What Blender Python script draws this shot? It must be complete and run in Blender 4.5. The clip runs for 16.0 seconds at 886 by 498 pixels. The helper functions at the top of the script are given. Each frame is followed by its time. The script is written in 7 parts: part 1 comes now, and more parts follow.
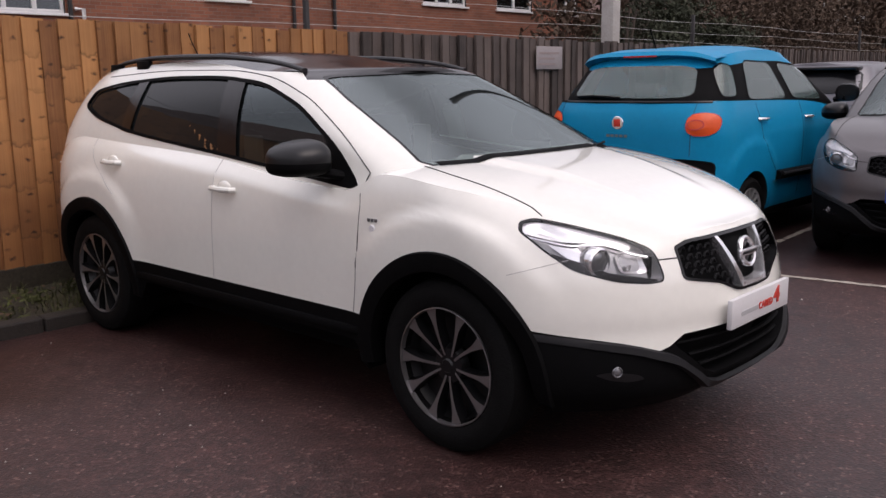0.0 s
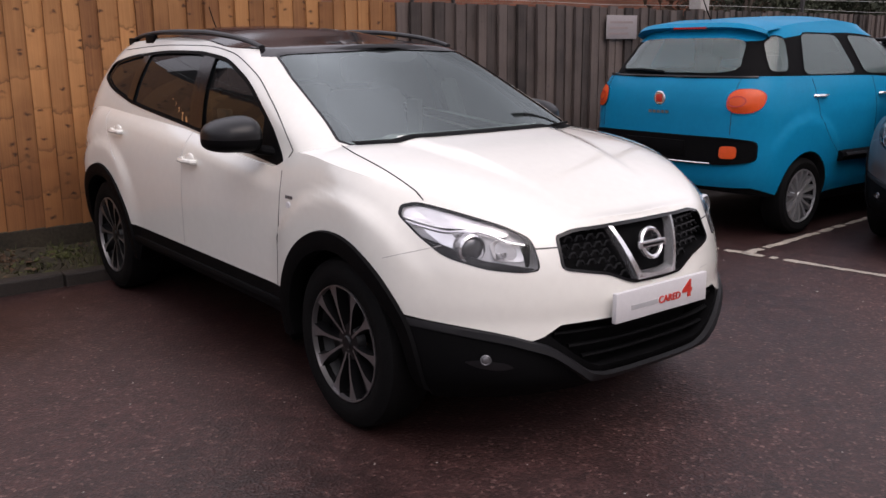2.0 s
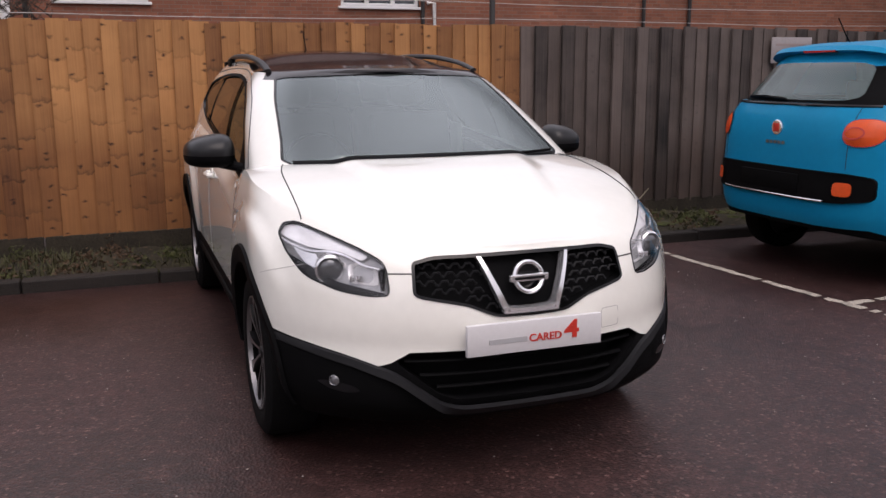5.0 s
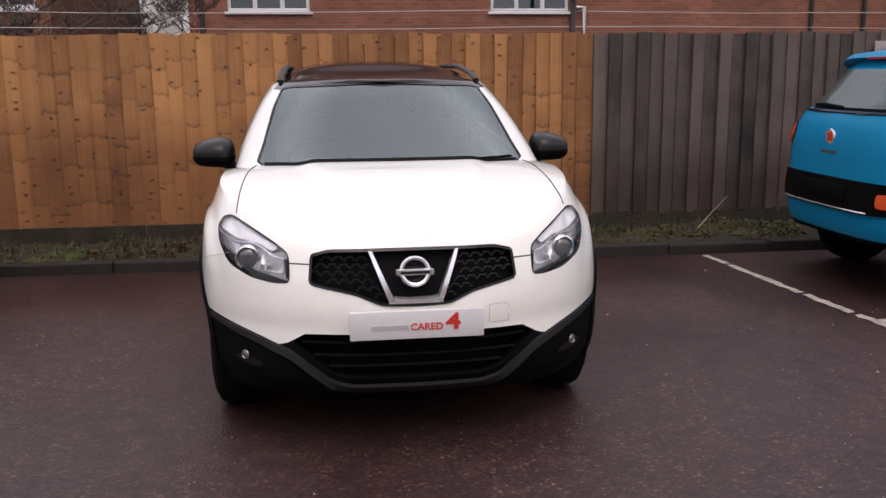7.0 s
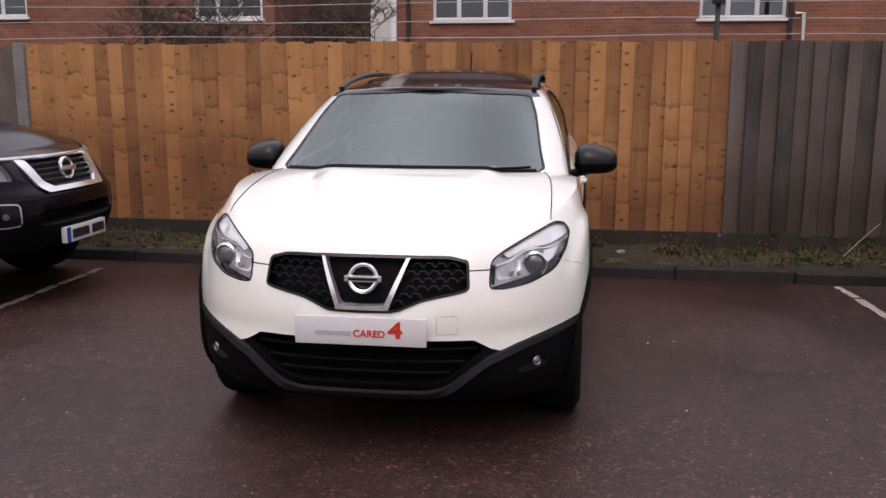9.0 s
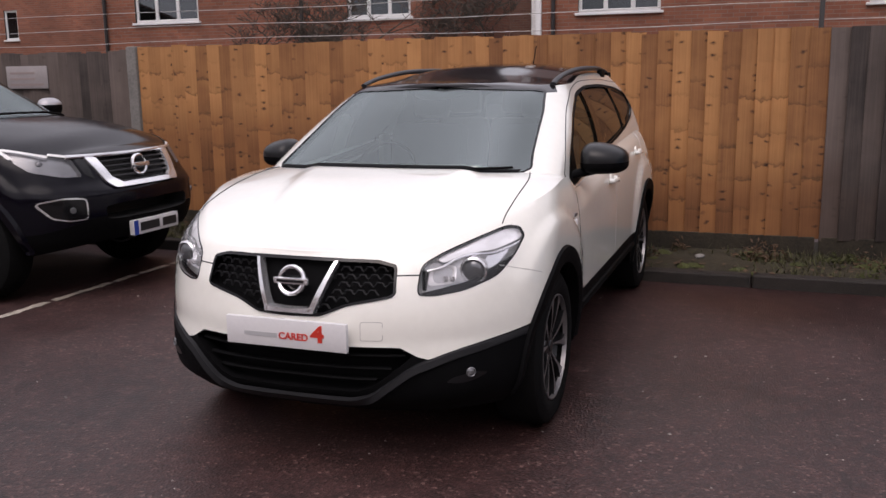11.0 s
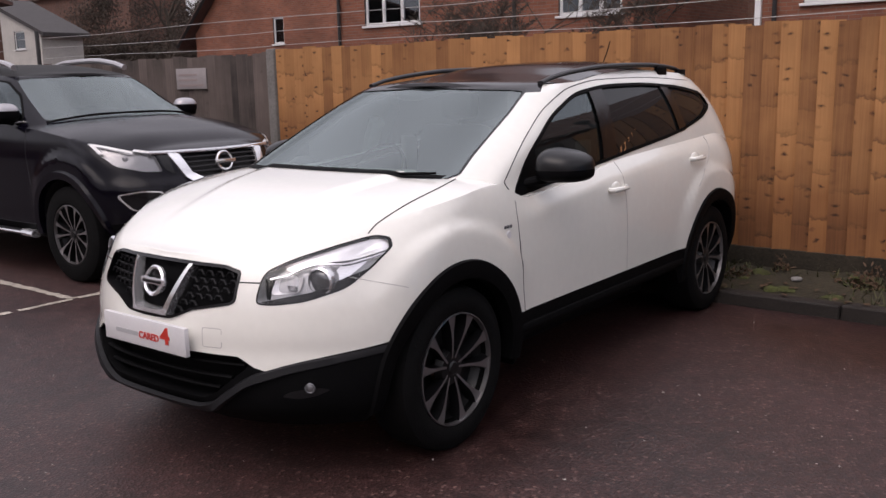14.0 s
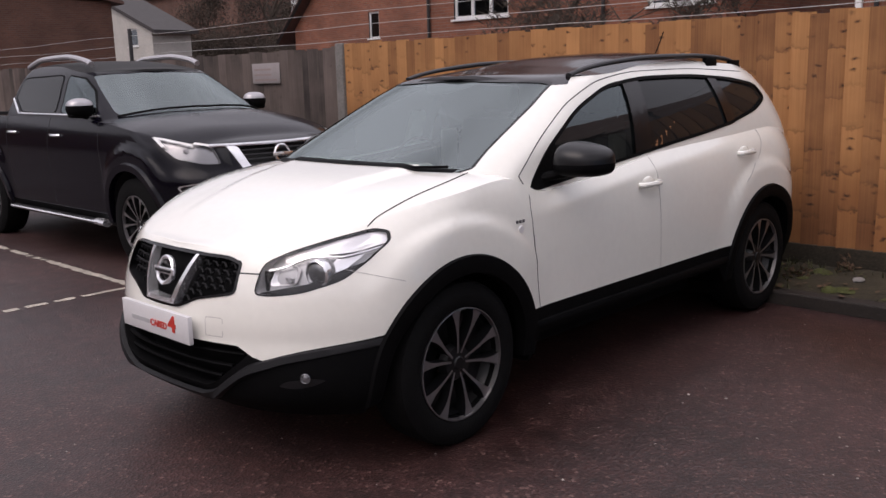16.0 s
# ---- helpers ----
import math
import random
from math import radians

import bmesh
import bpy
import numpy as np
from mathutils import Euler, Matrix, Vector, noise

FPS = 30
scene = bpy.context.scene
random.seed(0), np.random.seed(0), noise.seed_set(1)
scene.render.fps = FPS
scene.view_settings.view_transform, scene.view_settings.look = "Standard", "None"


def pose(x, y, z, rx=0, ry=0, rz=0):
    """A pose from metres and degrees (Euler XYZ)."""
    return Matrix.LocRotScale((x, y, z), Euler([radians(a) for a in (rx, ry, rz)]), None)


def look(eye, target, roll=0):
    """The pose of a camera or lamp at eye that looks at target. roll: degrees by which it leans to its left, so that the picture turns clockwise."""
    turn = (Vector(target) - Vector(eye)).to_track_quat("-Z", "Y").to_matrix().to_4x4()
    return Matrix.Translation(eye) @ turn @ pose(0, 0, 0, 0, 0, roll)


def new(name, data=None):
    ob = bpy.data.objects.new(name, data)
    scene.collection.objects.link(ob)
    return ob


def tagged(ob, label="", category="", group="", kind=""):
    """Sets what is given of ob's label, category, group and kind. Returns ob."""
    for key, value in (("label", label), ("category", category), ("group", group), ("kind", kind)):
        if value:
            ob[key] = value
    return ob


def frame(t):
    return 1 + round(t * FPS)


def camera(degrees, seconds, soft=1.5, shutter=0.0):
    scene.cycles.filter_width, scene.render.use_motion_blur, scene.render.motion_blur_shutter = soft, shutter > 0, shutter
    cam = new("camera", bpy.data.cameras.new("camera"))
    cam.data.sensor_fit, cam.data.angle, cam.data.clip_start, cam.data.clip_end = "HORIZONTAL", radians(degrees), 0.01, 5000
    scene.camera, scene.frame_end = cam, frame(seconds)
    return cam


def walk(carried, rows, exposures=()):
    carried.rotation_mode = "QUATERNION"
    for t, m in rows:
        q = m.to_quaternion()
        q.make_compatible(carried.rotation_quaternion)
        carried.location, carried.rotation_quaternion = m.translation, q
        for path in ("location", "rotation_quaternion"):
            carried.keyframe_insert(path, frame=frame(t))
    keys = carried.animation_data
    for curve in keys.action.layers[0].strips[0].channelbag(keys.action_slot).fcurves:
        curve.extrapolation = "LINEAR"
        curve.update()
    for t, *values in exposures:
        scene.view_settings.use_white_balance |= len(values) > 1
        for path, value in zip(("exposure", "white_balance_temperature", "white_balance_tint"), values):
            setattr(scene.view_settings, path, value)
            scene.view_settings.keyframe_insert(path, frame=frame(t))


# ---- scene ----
cam = camera(52.6, 16.0)
PATH = [
    (0, (-3.325, -2.259, 1.445), (-1.874, -0.933, 1.075), -0.8),
    (0.5, (-3.12, -2.392, 1.442), (-1.692, -1.044, 1.063), -1.7),
    (1, (-2.946, -2.559, 1.471), (-1.598, -1.135, 1.08), -0.4),
    (1.5, (-2.775, -2.714, 1.465), (-1.516, -1.223, 1.023), -1.0),
    (2, (-2.628, -2.927, 1.504), (-1.429, -1.389, 1.06), -0.5),
    (2.5, (-2.432, -3.13, 1.512), (-1.294, -1.543, 1.082), -0.5),
    (3, (-2.227, -3.227, 1.521), (-1.146, -1.6, 1.093), 0.5),
    (3.5, (-2.023, -3.36, 1.527), (-1.043, -1.668, 1.108), 0.5),
    (4, (-1.821, -3.549, 1.534), (-0.976, -1.783, 1.122), 1.0),
    (4.2, (-1.74, -3.55, 1.501), (-0.922, -1.769, 1.103), 0.9),
    (6.3, (-0.69, -4.013, 1.51), (-0.281, -2.096, 1.111), -1.0),
    (6.5, (-0.6, -4.081, 1.537), (-0.219, -2.156, 1.147), -0.6),
    (7, (-0.34, -4.24, 1.539), (-0.083, -2.294, 1.154), -0.5),
    (7.5, (-0.074, -4.273, 1.533), (0.041, -2.31, 1.168), -0.8),
    (8, (0.199, -4.288, 1.543), (0.169, -2.319, 1.195), -1.2),
    (8.2, (0.332, -4.33, 1.545), (0.248, -2.363, 1.193), -0.6),
    (10.3, (1.407, -3.899, 1.518), (0.862, -2.009, 1.156), -0.8),
    (10.5, (1.499, -3.931, 1.524), (0.916, -2.052, 1.163), -0.6),
    (11, (1.73, -3.81, 1.543), (1.051, -1.967, 1.167), -0.8),
    (11.5, (2.02, -3.7, 1.542), (1.227, -1.902, 1.172), 0.2),
    (12, (2.252, -3.553, 1.527), (1.355, -1.799, 1.185), 0.3),
    (12.5, (2.458, -3.377, 1.544), (1.465, -1.678, 1.185), -0.0),
    (13, (2.721, -3.219, 1.537), (1.646, -1.573, 1.171), 0.1),
    (13.5, (2.877, -3.043, 1.516), (1.74, -1.437, 1.157), -0.3),
    (14, (2.99, -2.845, 1.521), (1.789, -1.289, 1.152), -1.2),
    (14.5, (3.137, -2.717, 1.52), (1.867, -1.215, 1.157), -1.2),
    (15, (3.23, -2.635, 1.519), (1.909, -1.182, 1.138), -1.5),
    (15.5, (3.277, -2.607, 1.513), (1.927, -1.182, 1.133), -1.4),
    (16, (3.27, -2.579, 1.511), (1.901, -1.171, 1.133), -1.6),
]
walk(cam, [(t, look(eye, target, roll)) for t, eye, target, roll in PATH], [(0.0, 0.45, 6500, 20), (16.0, 0.45, 6500, 20)])

from mathutils.bvhtree import BVHTree

# ---- daylight: overcast sky ----
world = bpy.data.worlds.new("sky")
scene.world = world
world.use_nodes = True
wn = world.node_tree
sky = wn.nodes.new("ShaderNodeTexSky")
sky.sky_type = "NISHITA"
sky.sun_disc = False
sky.sun_elevation = radians(56)
sky.sun_rotation = radians(178)
sky.air_density, sky.dust_density, sky.ozone_density = 1.0, 6.0, 1.0
grey = wn.nodes.new("ShaderNodeMixRGB")
grey.inputs["Fac"].default_value = 0.78
grey.inputs["Color2"].default_value = (7.2, 7.2, 7.4, 1)
wn.links.new(sky.outputs["Color"], grey.inputs["Color1"])
# broken cloud, darker towards the horizon
wco = wn.nodes.new("ShaderNodeTexCoord")
wno = wn.nodes.new("ShaderNodeTexNoise")
wno.inputs["Scale"].default_value = 2.2
wno.inputs["Detail"].default_value = 1.5
wn.links.new(wco.outputs["Generated"], wno.inputs["Vector"])
wra = wn.nodes.new("ShaderNodeMapRange")
wra.inputs["From Min"].default_value, wra.inputs["From Max"].default_value = 0.3, 0.7
wra.inputs["To Min"].default_value, wra.inputs["To Max"].default_value = 0.5, 1.36
wn.links.new(wno.outputs["Fac"], wra.inputs["Value"])
wmu = wn.nodes.new("ShaderNodeMixRGB")
wmu.blend_type = "MULTIPLY"
wmu.inputs["Fac"].default_value = 1.0
wn.links.new(grey.outputs["Color"], wmu.inputs["Color1"])
wn.links.new(wra.outputs["Result"], wmu.inputs["Color2"])
# an overcast sky is far brighter overhead than at the horizon
wsp = wn.nodes.new("ShaderNodeSeparateXYZ")
wn.links.new(wco.outputs["Generated"], wsp.inputs[0])
wgr = wn.nodes.new("ShaderNodeMapRange")
wgr.inputs["From Min"].default_value, wgr.inputs["From Max"].default_value = 0.0, 1.0
wgr.inputs["To Min"].default_value, wgr.inputs["To Max"].default_value = 0.62, 1.5
wn.links.new(wsp.outputs["Z"], wgr.inputs["Value"])
wov = wn.nodes.new("ShaderNodeMixRGB")
wov.blend_type = "MULTIPLY"
wov.inputs["Fac"].default_value = 1.0
wn.links.new(wmu.outputs["Color"], wov.inputs["Color1"])
wn.links.new(wgr.outputs["Result"], wov.inputs["Color2"])
wn.links.new(wov.outputs["Color"], wn.nodes["Background"].inputs["Color"])
wn.nodes["Background"].inputs["Strength"].default_value = 0.1

sun_data = bpy.data.lights.new("sun", "SUN")
sun_data.energy, sun_data.angle, sun_data.color = 0.62, radians(50), (1.0, 0.96, 0.9)
sun = new("sun", sun_data)
sun.matrix_world = pose(0, 0, 20, 34, 0, 2)


# ---- materials ----
def material(name, color, rough=0.5, metal=0.0, var=0.0, scale=8.0, bump=0.0, bscale=60.0, coat=0.0, spec=0.5, island=0.0):
    """A node material: base colour varied at two scales, with fine relief."""
    m = bpy.data.materials.new(name)
    m.use_nodes = True
    n, l = m.node_tree.nodes, m.node_tree.links
    b = n["Principled BSDF"]
    b.inputs["Base Color"].default_value = (*color, 1)
    b.inputs["Roughness"].default_value = rough
    b.inputs["Metallic"].default_value = metal
    b.inputs["Coat Weight"].default_value = coat
    b.inputs["Coat Roughness"].default_value = 0.03
    b.inputs["Specular IOR Level"].default_value = spec
    co = n.new("ShaderNodeTexCoord")
    if var > 0:
        a, c = n.new("ShaderNodeTexNoise"), n.new("ShaderNodeTexNoise")
        a.inputs["Scale"].default_value, c.inputs["Scale"].default_value = scale, scale * 9
        a.inputs["Detail"].default_value = c.inputs["Detail"].default_value = 4
        l.new(co.outputs["Object"], a.inputs["Vector"])
        l.new(co.outputs["Object"], c.inputs["Vector"])
        s = n.new("ShaderNodeMath")
        s.operation = "ADD"
        l.new(a.outputs["Fac"], s.inputs[0])
        l.new(c.outputs["Fac"], s.inputs[1])
        if island > 0:
            oi = n.new("ShaderNodeObjectInfo")
            k = n.new("ShaderNodeMath")
            k.operation = "MULTIPLY_ADD"
            l.new(oi.outputs["Random"], k.inputs[0])
            k.inputs[1].default_value = island
            l.new(s.outputs[0], k.inputs[2])
            s = k
        r = n.new("ShaderNodeMapRange")
        r.inputs["From Min"].default_value, r.inputs["From Max"].default_value = 0.6, 1.4 + island
        r.inputs["To Min"].default_value, r.inputs["To Max"].default_value = 1 - var, 1 + var
        l.new(s.outputs[0], r.inputs["Value"])
        x = n.new("ShaderNodeMixRGB")
        x.blend_type = "MULTIPLY"
        x.inputs["Fac"].default_value = 1
        x.inputs["Color1"].default_value = (*color, 1)
        l.new(r.outputs["Result"], x.inputs["Color2"])
        l.new(x.outputs["Color"], b.inputs["Base Color"])
    if bump > 0:
        t = n.new("ShaderNodeTexNoise")
        t.inputs["Scale"].default_value = bscale
        t.inputs["Detail"].default_value = 3
        l.new(co.outputs["Object"], t.inputs["Vector"])
        u = n.new("ShaderNodeBump")
        u.inputs["Strength"].default_value = bump
        u.inputs["Distance"].default_value = 0.01
        l.new(t.outputs["Fac"], u.inputs["Height"])
        l.new(u.outputs["Normal"], b.inputs["Normal"])
    return m


def glass(name, tint, clear, rough=0.02, ior=1.6, sheen=(1, 1, 1)):
    """A thin pane: clear by the given share, with a mirror coat that grows towards grazing angles."""
    m = bpy.data.materials.new(name)
    m.use_nodes = True
    n, l = m.node_tree.nodes, m.node_tree.links
    out = n["Material Output"]
    n.remove(n["Principled BSDF"])
    tr, df, mx = n.new("ShaderNodeBsdfTransparent"), n.new("ShaderNodeBsdfDiffuse"), n.new("ShaderNodeMixShader")
    tr.inputs["Color"].default_value = (*tint, 1)
    df.inputs["Color"].default_value = (0.012, 0.014, 0.015, 1)
    mx.inputs["Fac"].default_value = clear
    l.new(df.outputs[0], mx.inputs[1])
    l.new(tr.outputs[0], mx.inputs[2])
    gl, fr, m2 = n.new("ShaderNodeBsdfGlossy"), n.new("ShaderNodeFresnel"), n.new("ShaderNodeMixShader")
    gl.inputs["Roughness"].default_value = rough
    gl.inputs["Color"].default_value = (*sheen, 1)
    fr.inputs["IOR"].default_value = ior
    l.new(fr.outputs[0], m2.inputs["Fac"])
    l.new(mx.outputs[0], m2.inputs[1])
    l.new(gl.outputs[0], m2.inputs[2])
    l.new(m2.outputs[0], out.inputs["Surface"])
    return m


WHITE = material("white_paint", (0.81, 0.80, 0.745), 0.22, 0, 0.03, 3, coat=1.0)
BLUE = material("turquoise_paint", (0.0, 0.218, 0.42), 0.35, 0, 0.06, 3, coat=0.05, spec=0.09)
NAVY = material("dark_metallic_paint", (0.0032, 0.0029, 0.0060), 0.16, 0.0, 0.15, 60, coat=0.0, spec=0.21)
GREY = material("grey_metallic_paint", (0.10, 0.090, 0.095), 0.34, 0.3, 0.08, 40, coat=0.3)
SILVER = material("silver_paint", (0.15, 0.145, 0.16), 0.32, 0.4, 0.05, 30, coat=0.3)
PLASTIC = material("black_plastic", (0.0034, 0.0034, 0.0038), 0.62, 0, 0.25, 20, 0.15, 400, spec=0.06)
LIP = material("lip_plastic", (0.014, 0.014, 0.0155), 0.5, 0, 0.15, 20, spec=0.15)
CAPBLACK = material("mirror_cap_black", (0.008, 0.008, 0.009), 0.32, 0, 0.2, 12, spec=0.36)
SATIN = material("satin_grey_plastic", (0.020, 0.020, 0.022), 0.45, 0, 0.15, 20, spec=0.28)
GLOSSBLACK = material("gloss_black", (0.006, 0.006, 0.007), 0.18, var=0.1, scale=10, spec=0.4)
ROOFGLASS = material("roof_glass", (0.010, 0.008, 0.010), 0.10, var=0.1, scale=4, spec=0.6)
CABIN = material("cabin_black", (0.010, 0.010, 0.011), 0.8, var=0.2, scale=15)
TRIMGREY = material("cabin_grey", (0.16, 0.16, 0.16), 0.8, var=0.15, scale=20)
CHROME = material("chrome", (0.86, 0.86, 0.88), 0.16, 0.8, 0.04, 20)
ALLOY = material("machined_alloy", (0.275, 0.265, 0.27), 0.36, 0.85, 0.1, 40)
DARKALLOY = material("black_alloy", (0.008, 0.008, 0.009), 0.35, 0.3, 0.1, 40)
RUBBER = material("tyre_rubber", (0.005, 0.005, 0.0052), 0.75, 0, 0.3, 30, 0.3, 120, spec=0.10)
# panel gaps drawn as dark tubes, their shade put into the colour
SEAM = material("seam_gap_shade", (0.02, 0.02, 0.02), 0.8, var=0.1)
MATRIX = material("lamp_reflector", (0.88, 0.88, 0.90), 0.18, 0.3, 0.08, 50)
PALETRIM = material("pale_pillar_trim", (0.42, 0.41, 0.37), 0.8, var=0.1, scale=8)
FOG = material("fog_lamp_glass", (0.19, 0.19, 0.20), 0.12, 0.5, 0.1, 40)
FAINT = material("faint_panel_gap", (0.38, 0.37, 0.36), 0.7, var=0.05)
LAMPDARK = material("smoked_lamp_bowl", (0.26, 0.26, 0.27), 0.2, 0.5, 0.2, 40)
# near-black for backings and recess faces; their shade is in the colour
VOID = material("recess_shade_black", (0.004, 0.004, 0.0045), 0.7, 0, 0.2, 20, spec=0.08)
ORANGE = material("orange_lens", (0.66, 0.085, 0.018), 0.25, 0, 0.12, 30, coat=0.05, spec=0.3)
RED = material("red_lens", (0.45, 0.02, 0.015), 0.2, 0, 0.1, 30, coat=0.5)
REDPRINT = material("red_print", (0.55, 0.035, 0.02), 0.5, var=0.05)
GREYPRINT = material("grey_print", (0.42, 0.42, 0.43), 0.5, var=0.05)
NOTICE = material("faded_notice", (0.30, 0.27, 0.27), 0.6, var=0.12, scale=6)
PLATE = material("plate_white", (0.66, 0.65, 0.66), 0.4, var=0.04)
BLACKPRINT = material("black_print", (0.02, 0.02, 0.02), 0.5, var=0.05)
BLUEPRINT = material("blue_print", (0.02, 0.06, 0.35), 0.5, var=0.05)
WSGLASS = glass("windscreen_glass", (0.58, 0.72, 0.72), 0.85, ior=2.6, sheen=(0.84, 0.94, 0.94))
PRIVACY = glass("privacy_glass", (0.05, 0.048, 0.05), 0.07, ior=1.30)
SIDEGLASS = glass("side_glass", (0.32, 0.36, 0.35), 0.55, ior=1.75, sheen=(0.85, 0.97, 1.0))
LENS = glass("lamp_glass", (0.97, 0.97, 0.98), 0.99, ior=1.32)
LAMPGREY = material("lamp_silver", (0.47, 0.47, 0.48), 0.22, 0.35, 0.2, 40)
PROJECTOR = material("projector", (0.16, 0.165, 0.175), 0.04, 0.5, 0.05)


# ---- building helpers ----
def part(name, bm, mat, parent=None, label="", smooth=35):
    """One mesh object from a bmesh, under a thing or a part."""
    me = bpy.data.meshes.new(name)
    bm.to_mesh(me)
    bm.free()
    for m in mat if isinstance(mat, (list, tuple)) else [mat]:
        me.materials.append(m)
    if smooth:
        me.shade_smooth()
        me.set_sharp_from_angle(angle=radians(smooth))
    ob = new(name, me)
    ob.parent = parent
    return tagged(ob, label)


def same_mesh(name, me, parent, m, label=""):
    ob = new(name, me)
    ob.parent = parent
    ob.matrix_basis = m
    return tagged(ob, label)


def empty(name, m, label, category, group="", kind=""):
    ob = new(name)
    ob.empty_display_size = 0.2
    ob.matrix_world = m
    return tagged(ob, label, category, group, kind)


def curve(*pairs):
    """A smooth function through (a, b) pairs, with no overshoot."""
    xs, ys = np.array(pairs, float).T
    d = np.diff(ys) / np.diff(xs)
    k = np.zeros(len(xs))
    k[0], k[-1] = d[0], d[-1]
    for i in range(1, len(xs) - 1):
        k[i] = 0 if d[i - 1] * d[i] <= 0 else 2 * d[i - 1] * d[i] / (d[i - 1] + d[i])

    def f(x):
        x = min(max(x, xs[0]), xs[-1])
        i = min(max(int(np.searchsorted(xs, x)) - 1, 0), len(xs) - 2)
        h = xs[i + 1] - xs[i]
        t = (x - xs[i]) / h
        return float((2 * t**3 - 3 * t**2 + 1) * ys[i] + (t**3 - 2 * t**2 + t) * h * k[i] + (3 * t**2 - 2 * t**3) * ys[i + 1] + (t**3 - t**2) * h * k[i + 1])

    return f


def box(bm, x0, x1, y0, y1, z0, z1, bevel=0.0, m=None):
    g = bmesh.ops.create_cube(bm, size=1, matrix=(m or Matrix()) @ Matrix.LocRotScale(((x0 + x1) / 2, (y0 + y1) / 2, (z0 + z1) / 2), None, (x1 - x0, y1 - y0, z1 - z0)))
    if bevel:
        es = list({e for v in g["verts"] for e in v.link_edges})
        bmesh.ops.bevel(bm, geom=es, offset=bevel, segments=2, affect="EDGES", profile=0.5)
    return bm


def boxes(*rows, bevel=0.0, m=None):
    bm = bmesh.new()
    for r in rows:
        box(bm, *r, bevel=bevel, m=m)
    return bm


def tube(bm, pts, r, n=8, closed=False, flat=1.0):
    """A round bar along points; flat squashes it in height."""
    pts = [Vector(p) for p in pts]
    rings = []
    for i, p in enumerate(pts):
        a = pts[i - 1] if (i > 0 or closed) else p
        b = pts[(i + 1) % len(pts)] if (i < len(pts) - 1 or closed) else p
        d = (b - a).normalized()
        side = d.cross(Vector((0, 0, 1)))
        side = side.normalized() if side.length > 1e-3 else Vector((1, 0, 0))
        up = side.cross(d)
        rr = r(i / max(1, len(pts) - 1)) if callable(r) else r
        rings.append([bm.verts.new(p + side * (rr * math.cos(6.2832 * k / n)) + up * (rr * flat * math.sin(6.2832 * k / n))) for k in range(n)])
    for i in range(len(rings) if closed else len(rings) - 1):
        a, b = rings[i], rings[(i + 1) % len(rings)]
        for k in range(n):
            bm.faces.new((a[k], a[(k + 1) % n], b[(k + 1) % n], b[k]))
    if not closed:
        bm.faces.new(rings[0][::-1])
        bm.faces.new(rings[-1])
    bmesh.ops.recalc_face_normals(bm, faces=bm.faces)
    return bm


def lathe(bm, prof, n=40, axis="x", closed=True):
    """Turns a profile of (radius, offset) round an axis."""
    rings = []
    for k in range(n):
        a = 6.28318530718 * k / n
        rings.append([bm.verts.new((o, r * math.cos(a), r * math.sin(a)) if axis == "x" else (r * math.cos(a), r * math.sin(a), o)) for r, o in prof])
    m = len(prof)
    for k in range(n):
        a, b = rings[k], rings[(k + 1) % n]
        for j in range(m if closed else m - 1):
            bm.faces.new((a[j], a[(j + 1) % m], b[(j + 1) % m], b[j]))
    bmesh.ops.recalc_face_normals(bm, faces=bm.faces)
    return bm


def rounded(pts, n=6, cut=0.3):
    """A closed outline through corners, each rounded off."""
    out = []
    k = len(pts)
    for i in range(k):
        p, a, b = np.array(pts[i], float), np.array(pts[i - 1], float), np.array(pts[(i + 1) % k], float)
        p0, p1 = p + (a - p) * cut, p + (b - p) * cut
        for t in np.linspace(0, 1, n):
            out.append(tuple((1 - t) ** 2 * p0 + 2 * t * (1 - t) * p + t**2 * p1))
    return dense(out)


def dense(pts, step=0.04):
    out = []
    for i, p in enumerate(pts):
        q = pts[(i + 1) % len(pts)]
        n = max(1, int(math.dist(p, q) / step))
        out += [tuple(np.array(p) + (np.array(q) - np.array(p)) * j / n) for j in range(n)]
    return out


def patch(outline, place, rings=8, thick=0.0, way=None):
    """A curved panel: the outline and rings inside it, each point laid on a surface by place(a, b). With thick it gets a rim."""
    bm = bmesh.new()
    c = np.mean(outline, axis=0)
    rows = []
    for j in range(rings, 0, -1):
        rows.append([bm.verts.new(place(*(c + (np.array(p) - c) * j / rings))) for p in outline])
    mid = bm.verts.new(place(*c))
    n = len(outline)
    for a, b in zip(rows, rows[1:]):
        for i in range(n):
            bm.faces.new((a[i], a[(i + 1) % n], b[(i + 1) % n], b[i]))
    for i in range(n):
        bm.faces.new((rows[-1][i], rows[-1][(i + 1) % n], mid))
    if thick:
        low = [bm.verts.new(v.co + Vector(way) * thick) for v in rows[0]]
        for i in range(n):
            bm.faces.new((rows[0][(i + 1) % n], rows[0][i], low[i], low[(i + 1) % n]))
    bmesh.ops.recalc_face_normals(bm, faces=bm.faces)
    # face away from the middle of the vehicle
    if sum(f.normal.dot(f.calc_center_median() - Vector((0, 1.3, 0.8))) for f in bm.faces) < 0:
        bmesh.ops.reverse_faces(bm, faces=bm.faces)
    return bm


